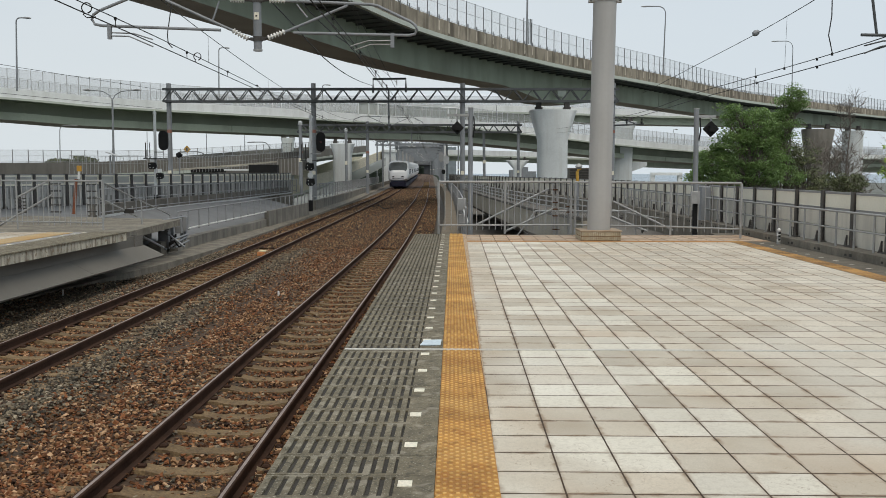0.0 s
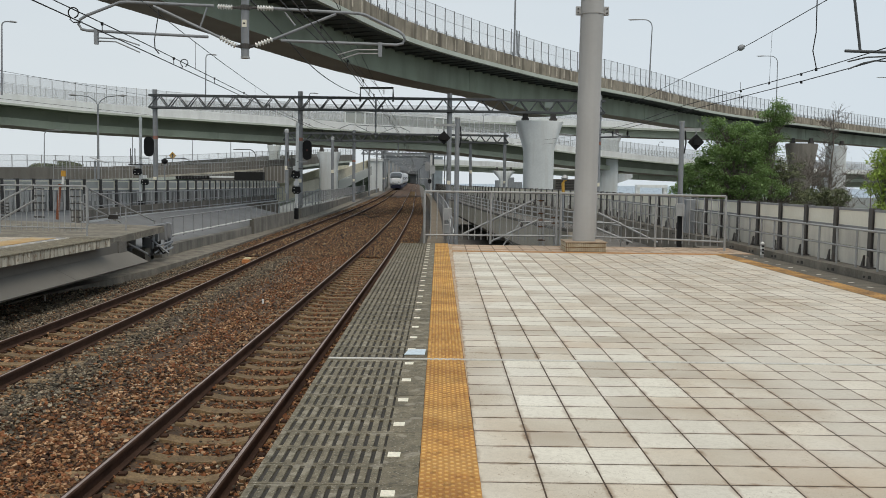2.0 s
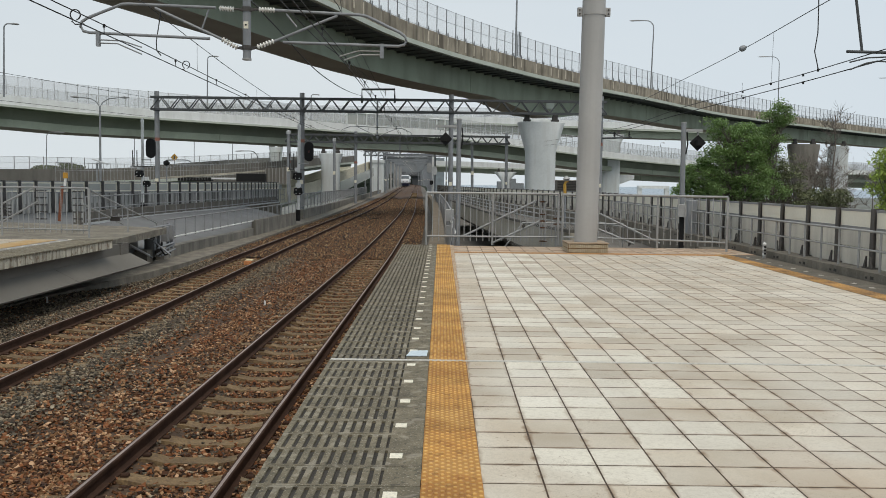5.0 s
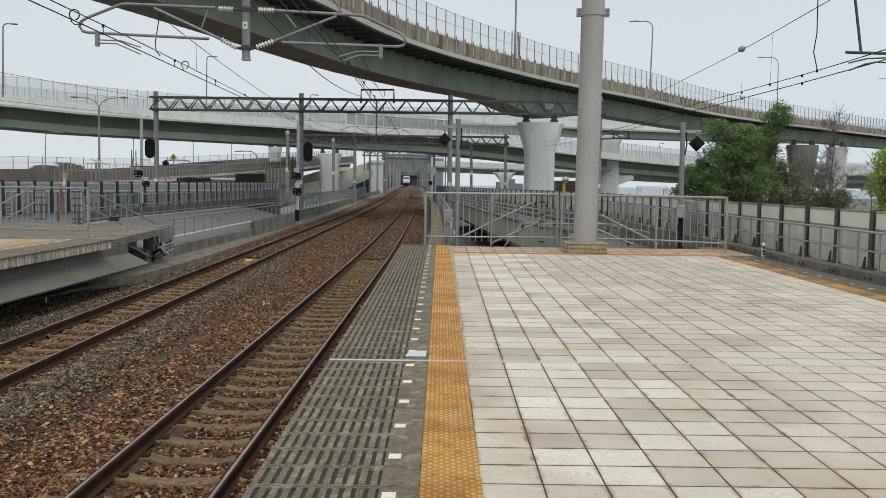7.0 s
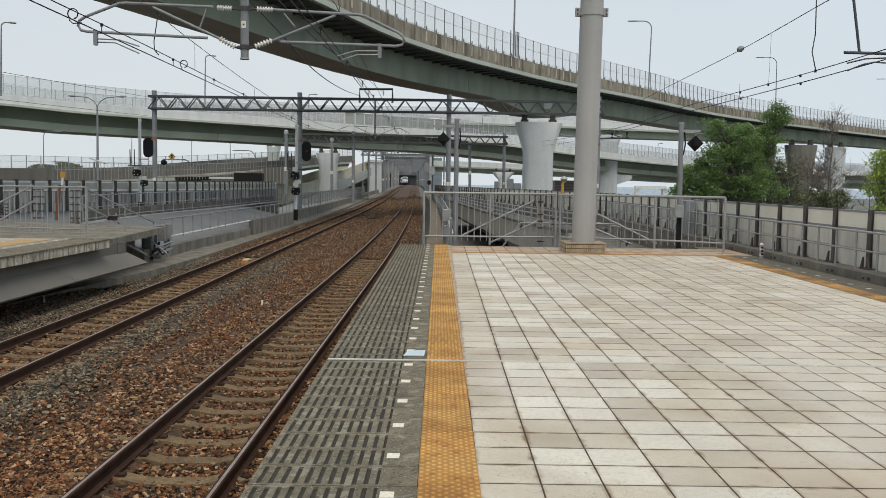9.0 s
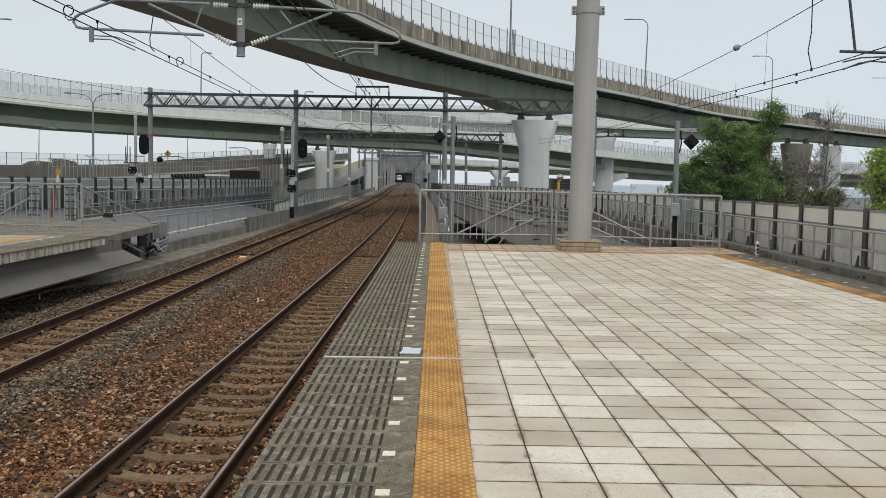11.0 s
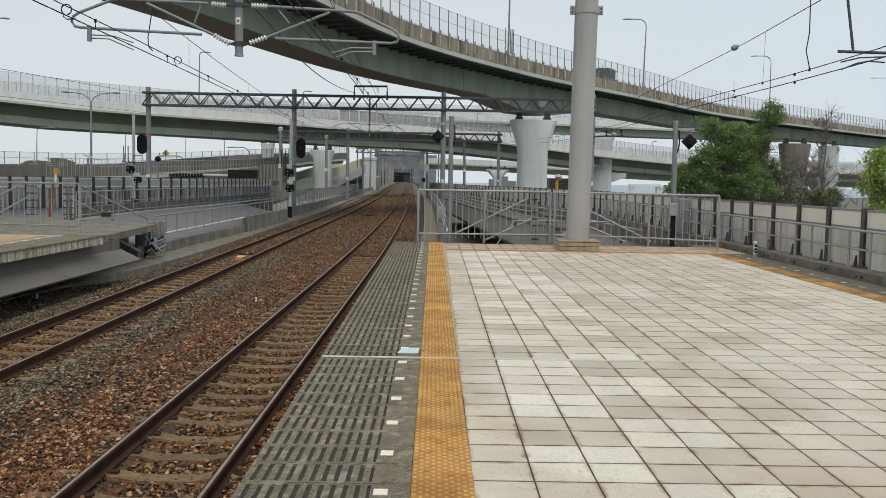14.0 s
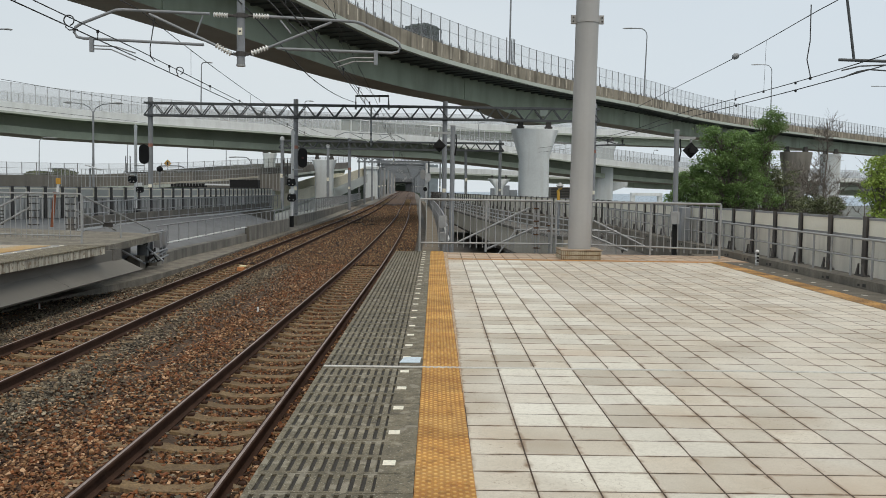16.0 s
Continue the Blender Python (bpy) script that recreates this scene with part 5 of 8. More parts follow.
leafy_tree(15.85, 42, -7, [(15.55, 1.8, 0.9, 1.1, 46), (16.4, 0.8, 1.4, 0.7, 46)], 110, 0.045, "dull green half-bare tree beyond the barrier", M_BUSH, 12, 0.08)
leafy_tree(17.9, 42, -7, [(17.84, 0.9, 0.75, 0.45, 24)], 110, 0.05, "low dark green bush behind the barrier", M_BUSH, 17, 0.06)
leafy_tree(15.0, 31, -7, [(15.1, 1.85, 0.65, 1.0, 38), (15.25, 0.6, 0.8, 0.6, 26)], 110, 0.055, "young tree with yellow-green leaves", M_LEAF_LIGHT, 9, 0.07)


# ---- the far platform and its service deck ----
far_plat = hold("pavement", (-10, 12, -1.4), "opposite station platform with pale edge slabs and a dark recess below", "platform", kind="structure")
b = Mesh()
b.box(-14, -8.05, -6, 21.5, -0.22, -0.01)
part("platform_slab", b, M_CONC, far_plat)
for k in range(46):
    y = -6 + 0.6 * k
    if y < 21.4:
        part("edge_slab", Mesh().bbox(-8.7, -7.88, y + 0.004, y + 0.596, -0.035, 0.0, 0.006), M_EDGE, far_plat)
        for dy in (0, 0.3):
            part("fascia_block", Mesh().box(-8.6, -7.9, y + dy + 0.006, y + dy + 0.294, -0.21, -0.036), M_FASCIA, far_plat)
part("tactile_strip", Mesh().bbox(-9.62, -9.02, -6, 21.2, -0.02, 0.004, 0.003), M_TACTILE_FAR, far_plat)
part("pale_strip", Mesh().bbox(-10.6, -9.66, -6, 21.2, -0.02, 0.004, 0.003), M_TILE, far_plat)
for k in range(40):
    part("white_marking", Mesh().bbox(-8.82, -8.74, 0.2 + 0.6 * k, 0.3 + 0.6 * k, 0.0, 0.004, 0.001), M_WHITE, far_plat) if 0.3 + 0.6 * k < 21.4 else None
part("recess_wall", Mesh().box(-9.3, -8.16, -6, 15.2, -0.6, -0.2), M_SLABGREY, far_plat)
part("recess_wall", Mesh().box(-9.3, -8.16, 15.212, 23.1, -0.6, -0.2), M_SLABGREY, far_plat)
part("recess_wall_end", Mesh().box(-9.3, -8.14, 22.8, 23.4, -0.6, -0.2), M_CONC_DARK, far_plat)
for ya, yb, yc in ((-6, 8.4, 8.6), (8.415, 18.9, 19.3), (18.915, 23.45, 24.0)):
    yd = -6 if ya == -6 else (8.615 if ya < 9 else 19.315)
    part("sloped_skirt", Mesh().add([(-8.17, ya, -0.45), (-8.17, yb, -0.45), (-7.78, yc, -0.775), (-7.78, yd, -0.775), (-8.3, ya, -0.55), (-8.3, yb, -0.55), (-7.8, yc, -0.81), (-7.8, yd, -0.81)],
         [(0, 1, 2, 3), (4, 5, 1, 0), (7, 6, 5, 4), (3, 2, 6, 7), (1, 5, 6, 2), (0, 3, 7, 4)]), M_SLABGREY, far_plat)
part("base_wall", Mesh().box(-10.4, -9.75, -6, 25.0, -1.46, -0.62), M_CONC_DARK, far_plat)
dk_top = [(-8.23, 22.36, -0.08), (-8.77, 28.62, -0.08), (-15.0, 31.0, -0.08), (-15.0, 21.52, -0.08), (-8.9, 21.52, -0.08)]
part("end_deck", Mesh().add(dk_top + [(x, y, z - 0.19) for x, y, z in dk_top], [(0, 1, 2, 3, 4), (9, 8, 7, 6, 5)] + [(k, (k + 1) % 5, 5 + (k + 1) % 5, 5 + k) for k in range(5)]), M_DECK, far_plat, "grey concrete deck at the platform's end")
part("end_deck_leg", Mesh().box(-10.2, -9.8, 25.6, 29.0, -1.45, -0.27), M_CONC_DARK, far_plat)
part("end_brace", Mesh().tube([(-9.22, 26.50, -0.47), (-8.95, 27.50, -0.87)], 0.035, 8), M_GALV, far_plat, smooth=True)
part("end_block", Mesh().bbox(-9.50, -9.11, 27.8, 28.3, -1.45, -0.74, 0.02), M_KERB, far_plat)

pipe_fence("pipe_fence", [(-8.65, 22.1, 0), (-11.0, 22.6, 0), (-15, 23.4, 0)], "galvanised pipe fence closing the far platform's end", 0, 1.2, (0.18,), 1.9, 0.16)
pipe_fence("stair_rail", [(-8.7, 22.3, 1.15), (-9.39, 29.60, 0.02)], "sloping galvanised handrail at the far platform's end", -0.9, 0.0, (), 3.4)
thing("brace_pipe", Mesh().tube([(-10.33, 26.00, 0.70), (-10.28, 29.00, -0.00)], 0.03), M_GALV, "galvanised brace pipe beside the stair rail", "pipe", smooth=True)
thing("brace_pipe", Mesh().tube([(-12.18, 25.00, 0.70), (-11.21, 25.00, 1.20)], 0.028), M_GALV, "galvanised brace pipe behind the fence", "pipe", smooth=True)
thing("brace_pipe", Mesh().tube([(-12.70, 25.00, -0.08), (-11.17, 25.00, 0.79)], 0.028), M_GALV, "galvanised brace pipe behind the fence", "pipe", smooth=True)


def ladder_post(p, h, label):
    p = Vector(p)
    w = hold("ladder_post", p, label, "ladder", "ladder posts")
    for s in (-0.11, 0.11):
        part("stile", Mesh().tube([p + Vector((s, 0, 0)), p + Vector((s, 0, h))], 0.025), M_GALV, w, smooth=True)
    for k in range(5):
        z = 0.1 + (h - 0.2) * k / 4
        part("rung", Mesh().box(p.x - 0.15, p.x + 0.15, p.y - 0.03, p.y + 0.03, p.z + z - 0.018, p.z + z + 0.018), M_DARKSTEEL, w)


ladder_post((-11.53, 26.00, 0.17), 1.0, "steel ladder post with dark clamps on the end deck")
ladder_post((-10.47, 26.00, 0.18), 0.98, "steel ladder post with dark clamps on the end deck")
ladder_post((-13.02, 27.00, 0.12), 0.6, "steel ladder post with dark clamps on the end deck")
ladder_post((-10.15, 28.00, 0.06), 0.3, "short steel ladder post with dark clamps")
w = hold("marker_post", (-11.44, 27.00, 0.16), "rusty red marker post with a yellow plate", "post")
part("shaft", Mesh().tube([(-11.44, 27.00, 0.16), (-11.34, 27.00, 1.20)], 0.05), mat("rust_red", (0.22, 0.07, 0.03), (0.17, 0.06, 0.03), 0.8, scale=6), w, smooth=True)
part("plate", Mesh().bbox(-11.29, -11.16, 26.95, 27.0, 1.43, 1.60, 0.01), mat("plate_ochre", (0.5, 0.27, 0.03), (0.4, 0.2, 0.03), 0.6, scale=8), w)
part("sleeve", Mesh().tube([(-11.26, 27.00, 1.20), (-11.24, 27.00, 1.43)], 0.04), M_MASTWHITE, w, smooth=True)

w = hold("equipment_rack", (-9.1, 29.0, -1.45), "grey steel equipment rack with grey boxes beside the deck", "equipment")
for q0, q1 in (((-9.37, 28.50, -0.94), (-9.36, 28.50, -0.27)), ((-9.15, 28.60, -1.00), (-9.14, 28.60, -0.27)), ((-9.07, 28.80, -1.02), (-9.06, 28.80, -0.21)), ((-8.89, 29.20, -0.95), (-8.88, 29.20, 0.03)), ((-8.84, 29.40, -0.79), (-8.83, 29.40, -0.00))):
    part("upright", Mesh().box(q0[0] - 0.045, q0[0] + 0.045, q0[1] - 0.04, q0[1] + 0.04, q0[2], q1[2]), M_POLE, w)
for q0, q1, d, m_ in (((-9.28, 28.30, -0.78), (-9.05, 28.30, -0.43), 0.25, M_POLE), ((-9.03, 28.90, -0.54), (-8.82, 28.90, -0.05), 0.3, M_STEELGREY), ((-8.85, 29.10, -0.48), (-8.72, 29.10, -0.02), 0.2, M_STEELGREY), ((-9.10, 28.50, -0.94), (-8.92, 28.50, -0.58), 0.25, M_DARKSTEEL)):
    part("box", Mesh().bbox(q0[0], q1[0], q0[1], q0[1] + d, q0[2], q1[2], 0.015), m_, w)
for q0, q1 in (((-9.28, 28.20, -0.32), (-9.00, 28.20, -0.42)), ((-9.21, 28.20, -0.20), (-9.03, 28.20, -0.32)), ((-9.04, 28.20, -0.49), (-8.51, 28.20, -0.91)), ((-8.92, 28.10, -0.90), (-8.67, 29.10, -0.62)), ((-8.87, 28.10, -0.69), (-8.67, 29.10, -0.58)), ((-8.83, 28.30, -0.94), (-8.64, 29.10, -0.78)), ((-9.32, 28.10, -0.86), (-9.04, 28.10, -0.99)), ((-9.24, 28.40, -0.10), (-8.77, 29.20, -0.01))):
    part("strut", Mesh().tube([q0, q1], 0.032, 8), M_POLE, w, smooth=True)
part("cable", Mesh().tube([(-8.90, 28.60, -0.55), (-8.87, 28.40, -0.75), (-8.69, 28.20, -0.91), (-8.57, 28.40, -0.85)], 0.03, 8), M_BLACK, w, smooth=True)

# low wall beside the left track, and the sloping deck behind it
LOW = [(-9.15, 29.6, -0.83), (-9.25, 34, -0.84), (-9.12, 43, -0.84), (-9.3, 54.8, -0.58)]
thing("wall_low", Mesh().sweep(smooth_path(LOW, 2), [(0, -0.9), (0, 0), (-0.25, 0.03), (-0.3, -0.9)]), M_OLDWALL, "low weathered concrete wall beside the ballast", "wall", kind="structure")
thing("ledge", Mesh().sweep(smooth_path([(-9.1, 17.0, 0), (-8.85, 21.0, 0), (-8.5, 24.6, 0), (-8.35, 26.8, 0), (-8.25, 32, 0), (-8.5, 45, 0), (-8.85, 56, 0), (-9.0, 66, 0), (-9.6, 85, 0), (-11.5, 135, 0.02), (-14.3, 244, 0.5)], 3),
      [(0, -1.45), (0, -1.2), (-1.05, -1.17), (-1.05, -1.45)]), M_KERB, "concrete ledge along the ballast", "ledge", kind="structure")
RAIL2 = [(-12.27, 31.09, -0.10), (-12.60, 37.90, -0.10), (-12.3, 51.14, -0.10), (-12.35, 61.5, -0.10), (-12.2, 69.0, -0.10)]
dk = Mesh()
lowp = smooth_path([(-9.6, 25.4, -0.84)] + LOW, 2)
for p in lowp:
    dk.v += [(p.x - 0.25, p.y, p.z + 0.02), (p.x - 3.3, p.y + 3.0, -0.12), (p.x - 12, p.y + 4.0, -0.1)]
for i in range(len(lowp) - 1):
    dk.f += [(3 * i, 3 * i + 1, 3 * i + 4, 3 * i + 3), (3 * i + 1, 3 * i + 2, 3 * i + 5, 3 * i + 4)]
    dk.m += [0, 0]
dk.m = [0] * len(dk.f)
thing("road", dk, M_ASPHALT, "smooth grey sloping service deck beside the tracks", "service deck", kind="structure")
thing("edge_line", Mesh().sweep(smooth_path([(-9.12, 30.21, -0.50), (-9.17, 43.44, -0.50), (-9.2, 56.0, -0.50)], 2), [(0.05, 0.0), (0.05, 0.03), (-0.07, 0.03), (-0.07, 0.0)]), M_STRIP, "white painted edge strip on the service deck", "edge strip", kind="structure")
pipe_fence("handrail", [(-9.11, 29.45, -0.50), (-9.17, 43.44, -0.50), (-9.2, 56.0, -0.50)], "grey pipe handrail along the service deck", -0.05, 0.62, (), 1.25, 0.0, 0.025, M_STEELGREY)
pipe_fence("handrail", RAIL2, "grey pipe handrail before the panel barrier", -0.02, 0.92, (0.5, 0.12), 1.5, 0.0, 0.022, M_STEELGREY)
thing("kerb", Mesh().sweep(smooth_path(RAIL2, 2), [(0.06, -0.06), (0.06, 0.015), (-0.05, 0.015), (-0.05, -0.06)]), M_FENCEPALE, "pale kerb under the handrail", "kerb", kind="structure")

# Added strip, coloured dark for the barrier kerb lying in shade.
thing("upstand", Mesh().sweep(smooth_path([(x - 0.3, y, z) for x, y, z in RAIL2], 2), [(0.1, -0.06), (0.1, 0.36), (-0.12, 0.36), (-0.12, -0.06)]), M_CONC_DARK, "dark brown-grey strip behind the handrail for the shaded barrier kerb", "upstand", kind="structure")
thing("wall_weathered", Mesh().sweep(smooth_path([(-9.03, 43.4, 0), (-9.05, 50, 0), (-9.08, 56.2, 0)], 2), [(0, -1.4), (0, -0.46), (-0.2, -0.46), (-0.2, -1.4)]), M_OLDWALL, "stained old concrete wall section beside the ballast", "wall", kind="structure")

# wall and fence past the portal pole
FARW = [(-9.75, 62.5, 0), (-9.9, 66, 0), (-10.4, 85, 0), (-12.4, 135, 0.02), (-15.2, 244, 0.5)]
thing("wall_far", Mesh().sweep(smooth_path(FARW, 4), [(0, -1.45), (0, -0.55), (-0.3, -0.55), (-0.3, -1.45)]), M_OLDWALL, "weathered concrete side wall of the railway viaduct", "wall", kind="structure")
fp = smooth_path(FARW, 2.0)[:45]
pipe_fence("steel_fence", [p + Vector((-0.15, 0, 0)) for p in fp], "grey steel bar fence on the viaduct wall", -0.5, 0.55, (-0.3,), 2.0, 0.4, 0.03, M_STEELGREY, low=-0.3)

# ---- fence across the platform's end ----
pipe_fence("pipe_fence", [(-0.44, 21.0, 0), (2.62, 21.2, 0)], "galvanised pipe fence across the platform's end", 0, 1.2, (0.2,), 1.53, 0.153, 0.026)
pipe_fence("pipe_fence", [(2.72, 21.2, 0), (4.8, 20.65, 0), (6.1, 19.75, 0)], "galvanised pipe fence beside the column", 0, 1.19, (0.2,), 2.1, 0.17, 0.026)
rail_line = [(6.72, -6, 0), (6.72, 20, 0), (6.72, 37, 0)]
pipe_fence("handrail", rail_line, "grey pipe handrail before the beige barrier", 0.12, 0.74, (0.44,), 0.75, 0.0, 0.02, M_GALV)
rust = mat("rusty_iron", (0.13, 0.06, 0.03), (0.06, 0.035, 0.022), 0.9, scale=14)
for foot, head, marks in (((2.29, 21.30, -0.03), (2.26, 21.30, 1.14), (0.12, 0.42, 0.57, 0.72, 1.0)), ((2.62, 21.30, -0.02), (2.59, 21.30, 1.14), (0.5, 0.62))):
    foot, head = Vector(foot), Vector(head)
    w = hold("gate_post", foot, "galvanised gate post with rusty clamps behind the end fence", "post", "gate posts")
    for dx in (-0.035, 0.035):
        part("pipe", Mesh().tube([foot + Vector((dx, 0, 0)), head + Vector((dx, 0, 0))], 0.02), M_GALV, w, smooth=True)
    for h in marks:
        c = foot.lerp(head, h / 1.12)
        part("clamp", Mesh().bbox(c.x - 0.065, c.x + 0.065, c.y - 0.045, c.y - 0.018, c.z - 0.016, c.z + 0.016, 0.004).tube([(c.x - 0.09, c.y - 0.03, c.z), (c.x + 0.09, c.y - 0.03, c.z)], 0.012, 6), rust, w)
for p in ((1.92, 22.40, 0.39), (2.23, 22.40, 0.95), (4.01, 22.40, 0.32), (4.45, 22.00, 0.02)):
    thing("pipe_clamp", Mesh().tube([Vector(p) - Vector((0.012, 0, 0.06)), Vector(p) + Vector((0.012, 0, 0.06))], 0.018, 6).bbox(p[0] - 0.035, p[0] + 0.035, p[1] - 0.03, p[1] + 0.01, p[2] - 0.025, p[2] + 0.025, 0.006), M_DARKSTEEL, "dark clamp on a brace pipe", "clamp", "pipe clamps")
for a, b in (((0.40, 22.50, 0.10), (2.23, 22.50, 1.01)), ((1.14, 22.50, -0.05), (2.35, 22.50, 0.52)), ((3.81, 22.50, 0.71), (5.29, 22.50, -0.00)), ((3.66, 22.00, 0.37), (4.56, 22.00, 0.01)), ((4.06, 24.00, 0.43), (5.86, 26.00, 0.09))):
    thing("brace_pipe", Mesh().tube([a, b], 0.026), M_GALV, "galvanised brace pipe behind the end fence", "pipe", "brace pipes", smooth=True)
mesh_w = hold("chain_link_fence", (2.2, 23.5, -0.6), "sagging chain-link fence beyond the platform's end", "fence")
wires = Mesh()
for k in range(60):
    x = 1.2 + 0.07 * k
    for s in (-1, 1):
        a = Vector((x, 23.6, -0.7))
        bb = Vector((x + s * 1.1, 23.6, 0.4))
        if 1.2 < bb.x < 4.6:
            wires.tube([a, bb], 0.004, 3, cap=False)
part("wire_mesh", wires, M_GALV, mesh_w, kind="stuff")
part("frame", Mesh().tube([(1.2, 23.6, -0.7), (2.0, 23.6, 0.42), (4.6, 23.6, 0.42), (4.6, 23.6, -0.7)], 0.02), M_GALV, mesh_w, smooth=True)

# column plinth of small glazed bars, and the bracket above
part("plinth", Mesh().bbox(2.57, 3.4, 19.0, 19.85, 0.0, 0.19, 0.01), mat("plinth_bed_brown", (0.25, 0.14, 0.06), (0.18, 0.1, 0.05), 0.9, scale=6), col)
M_GLAZE = mat("plinth_tile_cream", (0.52, 0.46, 0.34), (0.4, 0.32, 0.2), 0.5, scale=8, fine=40, bump=0.05, spread=(0.85, 1.08))
bar_me = Mesh().bbox(-0.015, 0.015, -0.012, 0.004, 0.0, 0.075, 0.004).data("plinth_tile", M_GLAZE)
for z in (0.012, 0.104):
    for k in range(21):
        o = part("plinth_tile", bar_me, None, col, local=True)
        o.location = Vector((2.592 + 0.0395 * k, 18.995, z)) - col.location
    for k in range(19):
        o = part("plinth_tile", bar_me, None, col, local=True)
        o.matrix_basis = Matrix.Translation(Vector((2.565, 19.03 + 0.0428 * k, z)) - col.location) @ Matrix.Rotation(-math.pi / 2, 4, "Z")
part("plinth_cap", Mesh().bbox(2.55, 3.42, 18.975, 19.86, 0.19, 0.215, 0.006), mat("plinth_cap_brown", (0.36, 0.28, 0.19), (0.28, 0.2, 0.13), 0.7, scale=6, fine=40), col)
part("bracket", Mesh().box(3.045 - 0.34, 3.045 + 0.34, 19.3, 19.4, 4.93, 5.1), M_COLUMN, col)
part("clamp", Mesh().tube([(3.045, 19.35, 4.94), (3.045, 19.35, 5.09)], 0.256, 32), M_COLUMN, col, smooth=True)
for s in (-1, 1):
    for z in (4.97, 5.05):
        part("bolt", Mesh().tube([(3.045 + s * 0.3, 19.28, z), (3.045 + s * 0.3, 19.42, z)], 0.018, 6), M_DARKSTEEL, col)

w = hold("short_post", (6.38, 18.2, 0), "short white and black ringed post at the kerb", "post")
for k in range(5):
    part("ring", Mesh().tube([(6.38, 18.2, 0.055 * k), (6.38, 18.2, 0.055 * k + 0.055)], 0.038, 12), M_MASTWHITE if k % 2 else M_GALV, w, smooth=True)
for k in range(3):
    part("mark", Mesh().bbox(6.358, 6.402, 18.155, 18.164, 0.075 + 0.065 * k, 0.115 + 0.065 * k, 0.003), M_BLACK, w)
part("cap", Mesh().tube([(6.38, 18.2, 0.275), (6.38, 18.2, 0.3), (6.38, 18.2, 0.315)], [0.04, 0.034, 0.01], 12), M_MASTWHITE, w, smooth=True)

# ---- beyond the platform's end ----
cw = [(x_right(y) + 2.2, y, 0) for y in (21.6, 30, 40, 55, 70, 90, 120)]
M_WALKWAY = mat("walkway_tan_concrete", (0.17, 0.13, 0.085), (0.12, 0.095, 0.062), 0.9, scale=1.5, fine=20)
thing("walkway", Mesh().sweep(smooth_path(cw, 3), [(0.21, -0.2), (0.21, -0.12), (-0.2, -0.12), (-0.2, -0.2)]).sweep(smooth_path(cw, 3), [(0.17, -1.46), (0.17, -0.2), (-0.16, -0.2), (-0.16, -1.46)]),
      M_WALKWAY, "narrow tan concrete cable walkway beside the track", "walkway", kind="structure")
pipe_fence("handrail", [(x + 0.42, y, 0) for x, y, z in cw[:6]], "grey pipe handrail along the walkway", -1.3, 0.55, (0.1,), 2.5, 0.0, 0.025, M_STEELGREY)
BEAM = [(0.6, 62, 0), (1.5, 46, 0), (2.25, 34, 0), (2.85, 27, 0), (3.6, 21.9, 0)]
bp = smooth_path(BEAM, 1.5)
w = hold("parapet_beam", BEAM[0], "grey concrete parapet beam with louvred railing beyond the platform", "parapet")
part("beam", Mesh().sweep(bp, [(0, -0.52), (0, 0.2), (0.25, 0.2), (0.25, -0.52)]), M_BEAM, w)
part("coping", Mesh().sweep(bp, [(-0.04, 0.2), (-0.04, 0.28), (0.3, 0.28), (0.3, 0.2)]), M_CONC_DARK, w)
for z in (0.42, 0.56, 0.7):
    part("rail", Mesh().tube([p + Vector((0, 0, z)) for p in shifted(bp, 0.12)], 0.022, 6), M_GALV, w)
for p in shifted(bp, 0.12):
    part("post", Mesh().tube([p + Vector((0, 0, 0.27)), p + Vector((0, 0, 0.7))], 0.025, 6), M_GALV, w)
sd = Mesh()
for p in bp:
    sd.v += [(p.x - 0.1, p.y, -0.53), (6.85 - max(0, p.y - 38) * 0.1, p.y, -0.53), (6.85 - max(0, p.y - 38) * 0.1, p.y, -0.9), (p.x + 0.3, p.y, -0.9)]
for i in range(len(bp) - 1):
    for k in range(4):
        sd.f.append((4 * i + k, 4 * i + (k + 1) % 4, 4 * i + 4 + (k + 1) % 4, 4 * i + 4 + k))
sd.m = [0] * len(sd.f)
thing("side_deck", sd, M_CONC_DARK, "dark concrete side deck inside the beige barrier", "deck", kind="structure")
w = hold("equipment_stand", (0.13, 23.20, -0.11), "grey equipment boxes on a stand beside the track", "equipment")
part("cabinet", Mesh().bbox(0.00, 0.21, 23.1, 23.3, 0.46, 0.76, 0.01), M_GALV, w)
part("junction_box", Mesh().bbox(0.02, 0.21, 23.1, 23.3, 0.12, 0.35, 0.01), M_GALV, w)
part("conduit", Mesh().tube([(0.15, 23.00, 0.47), (0.24, 22.80, 0.20), (0.23, 22.60, 0.18)], 0.03), M_MASTWHITE, w, smooth=True)
part("leg", Mesh().tube([(0.11, 23.20, 0.46), (0.12, 23.20, -0.23)], 0.03), M_GALV, w, smooth=True)


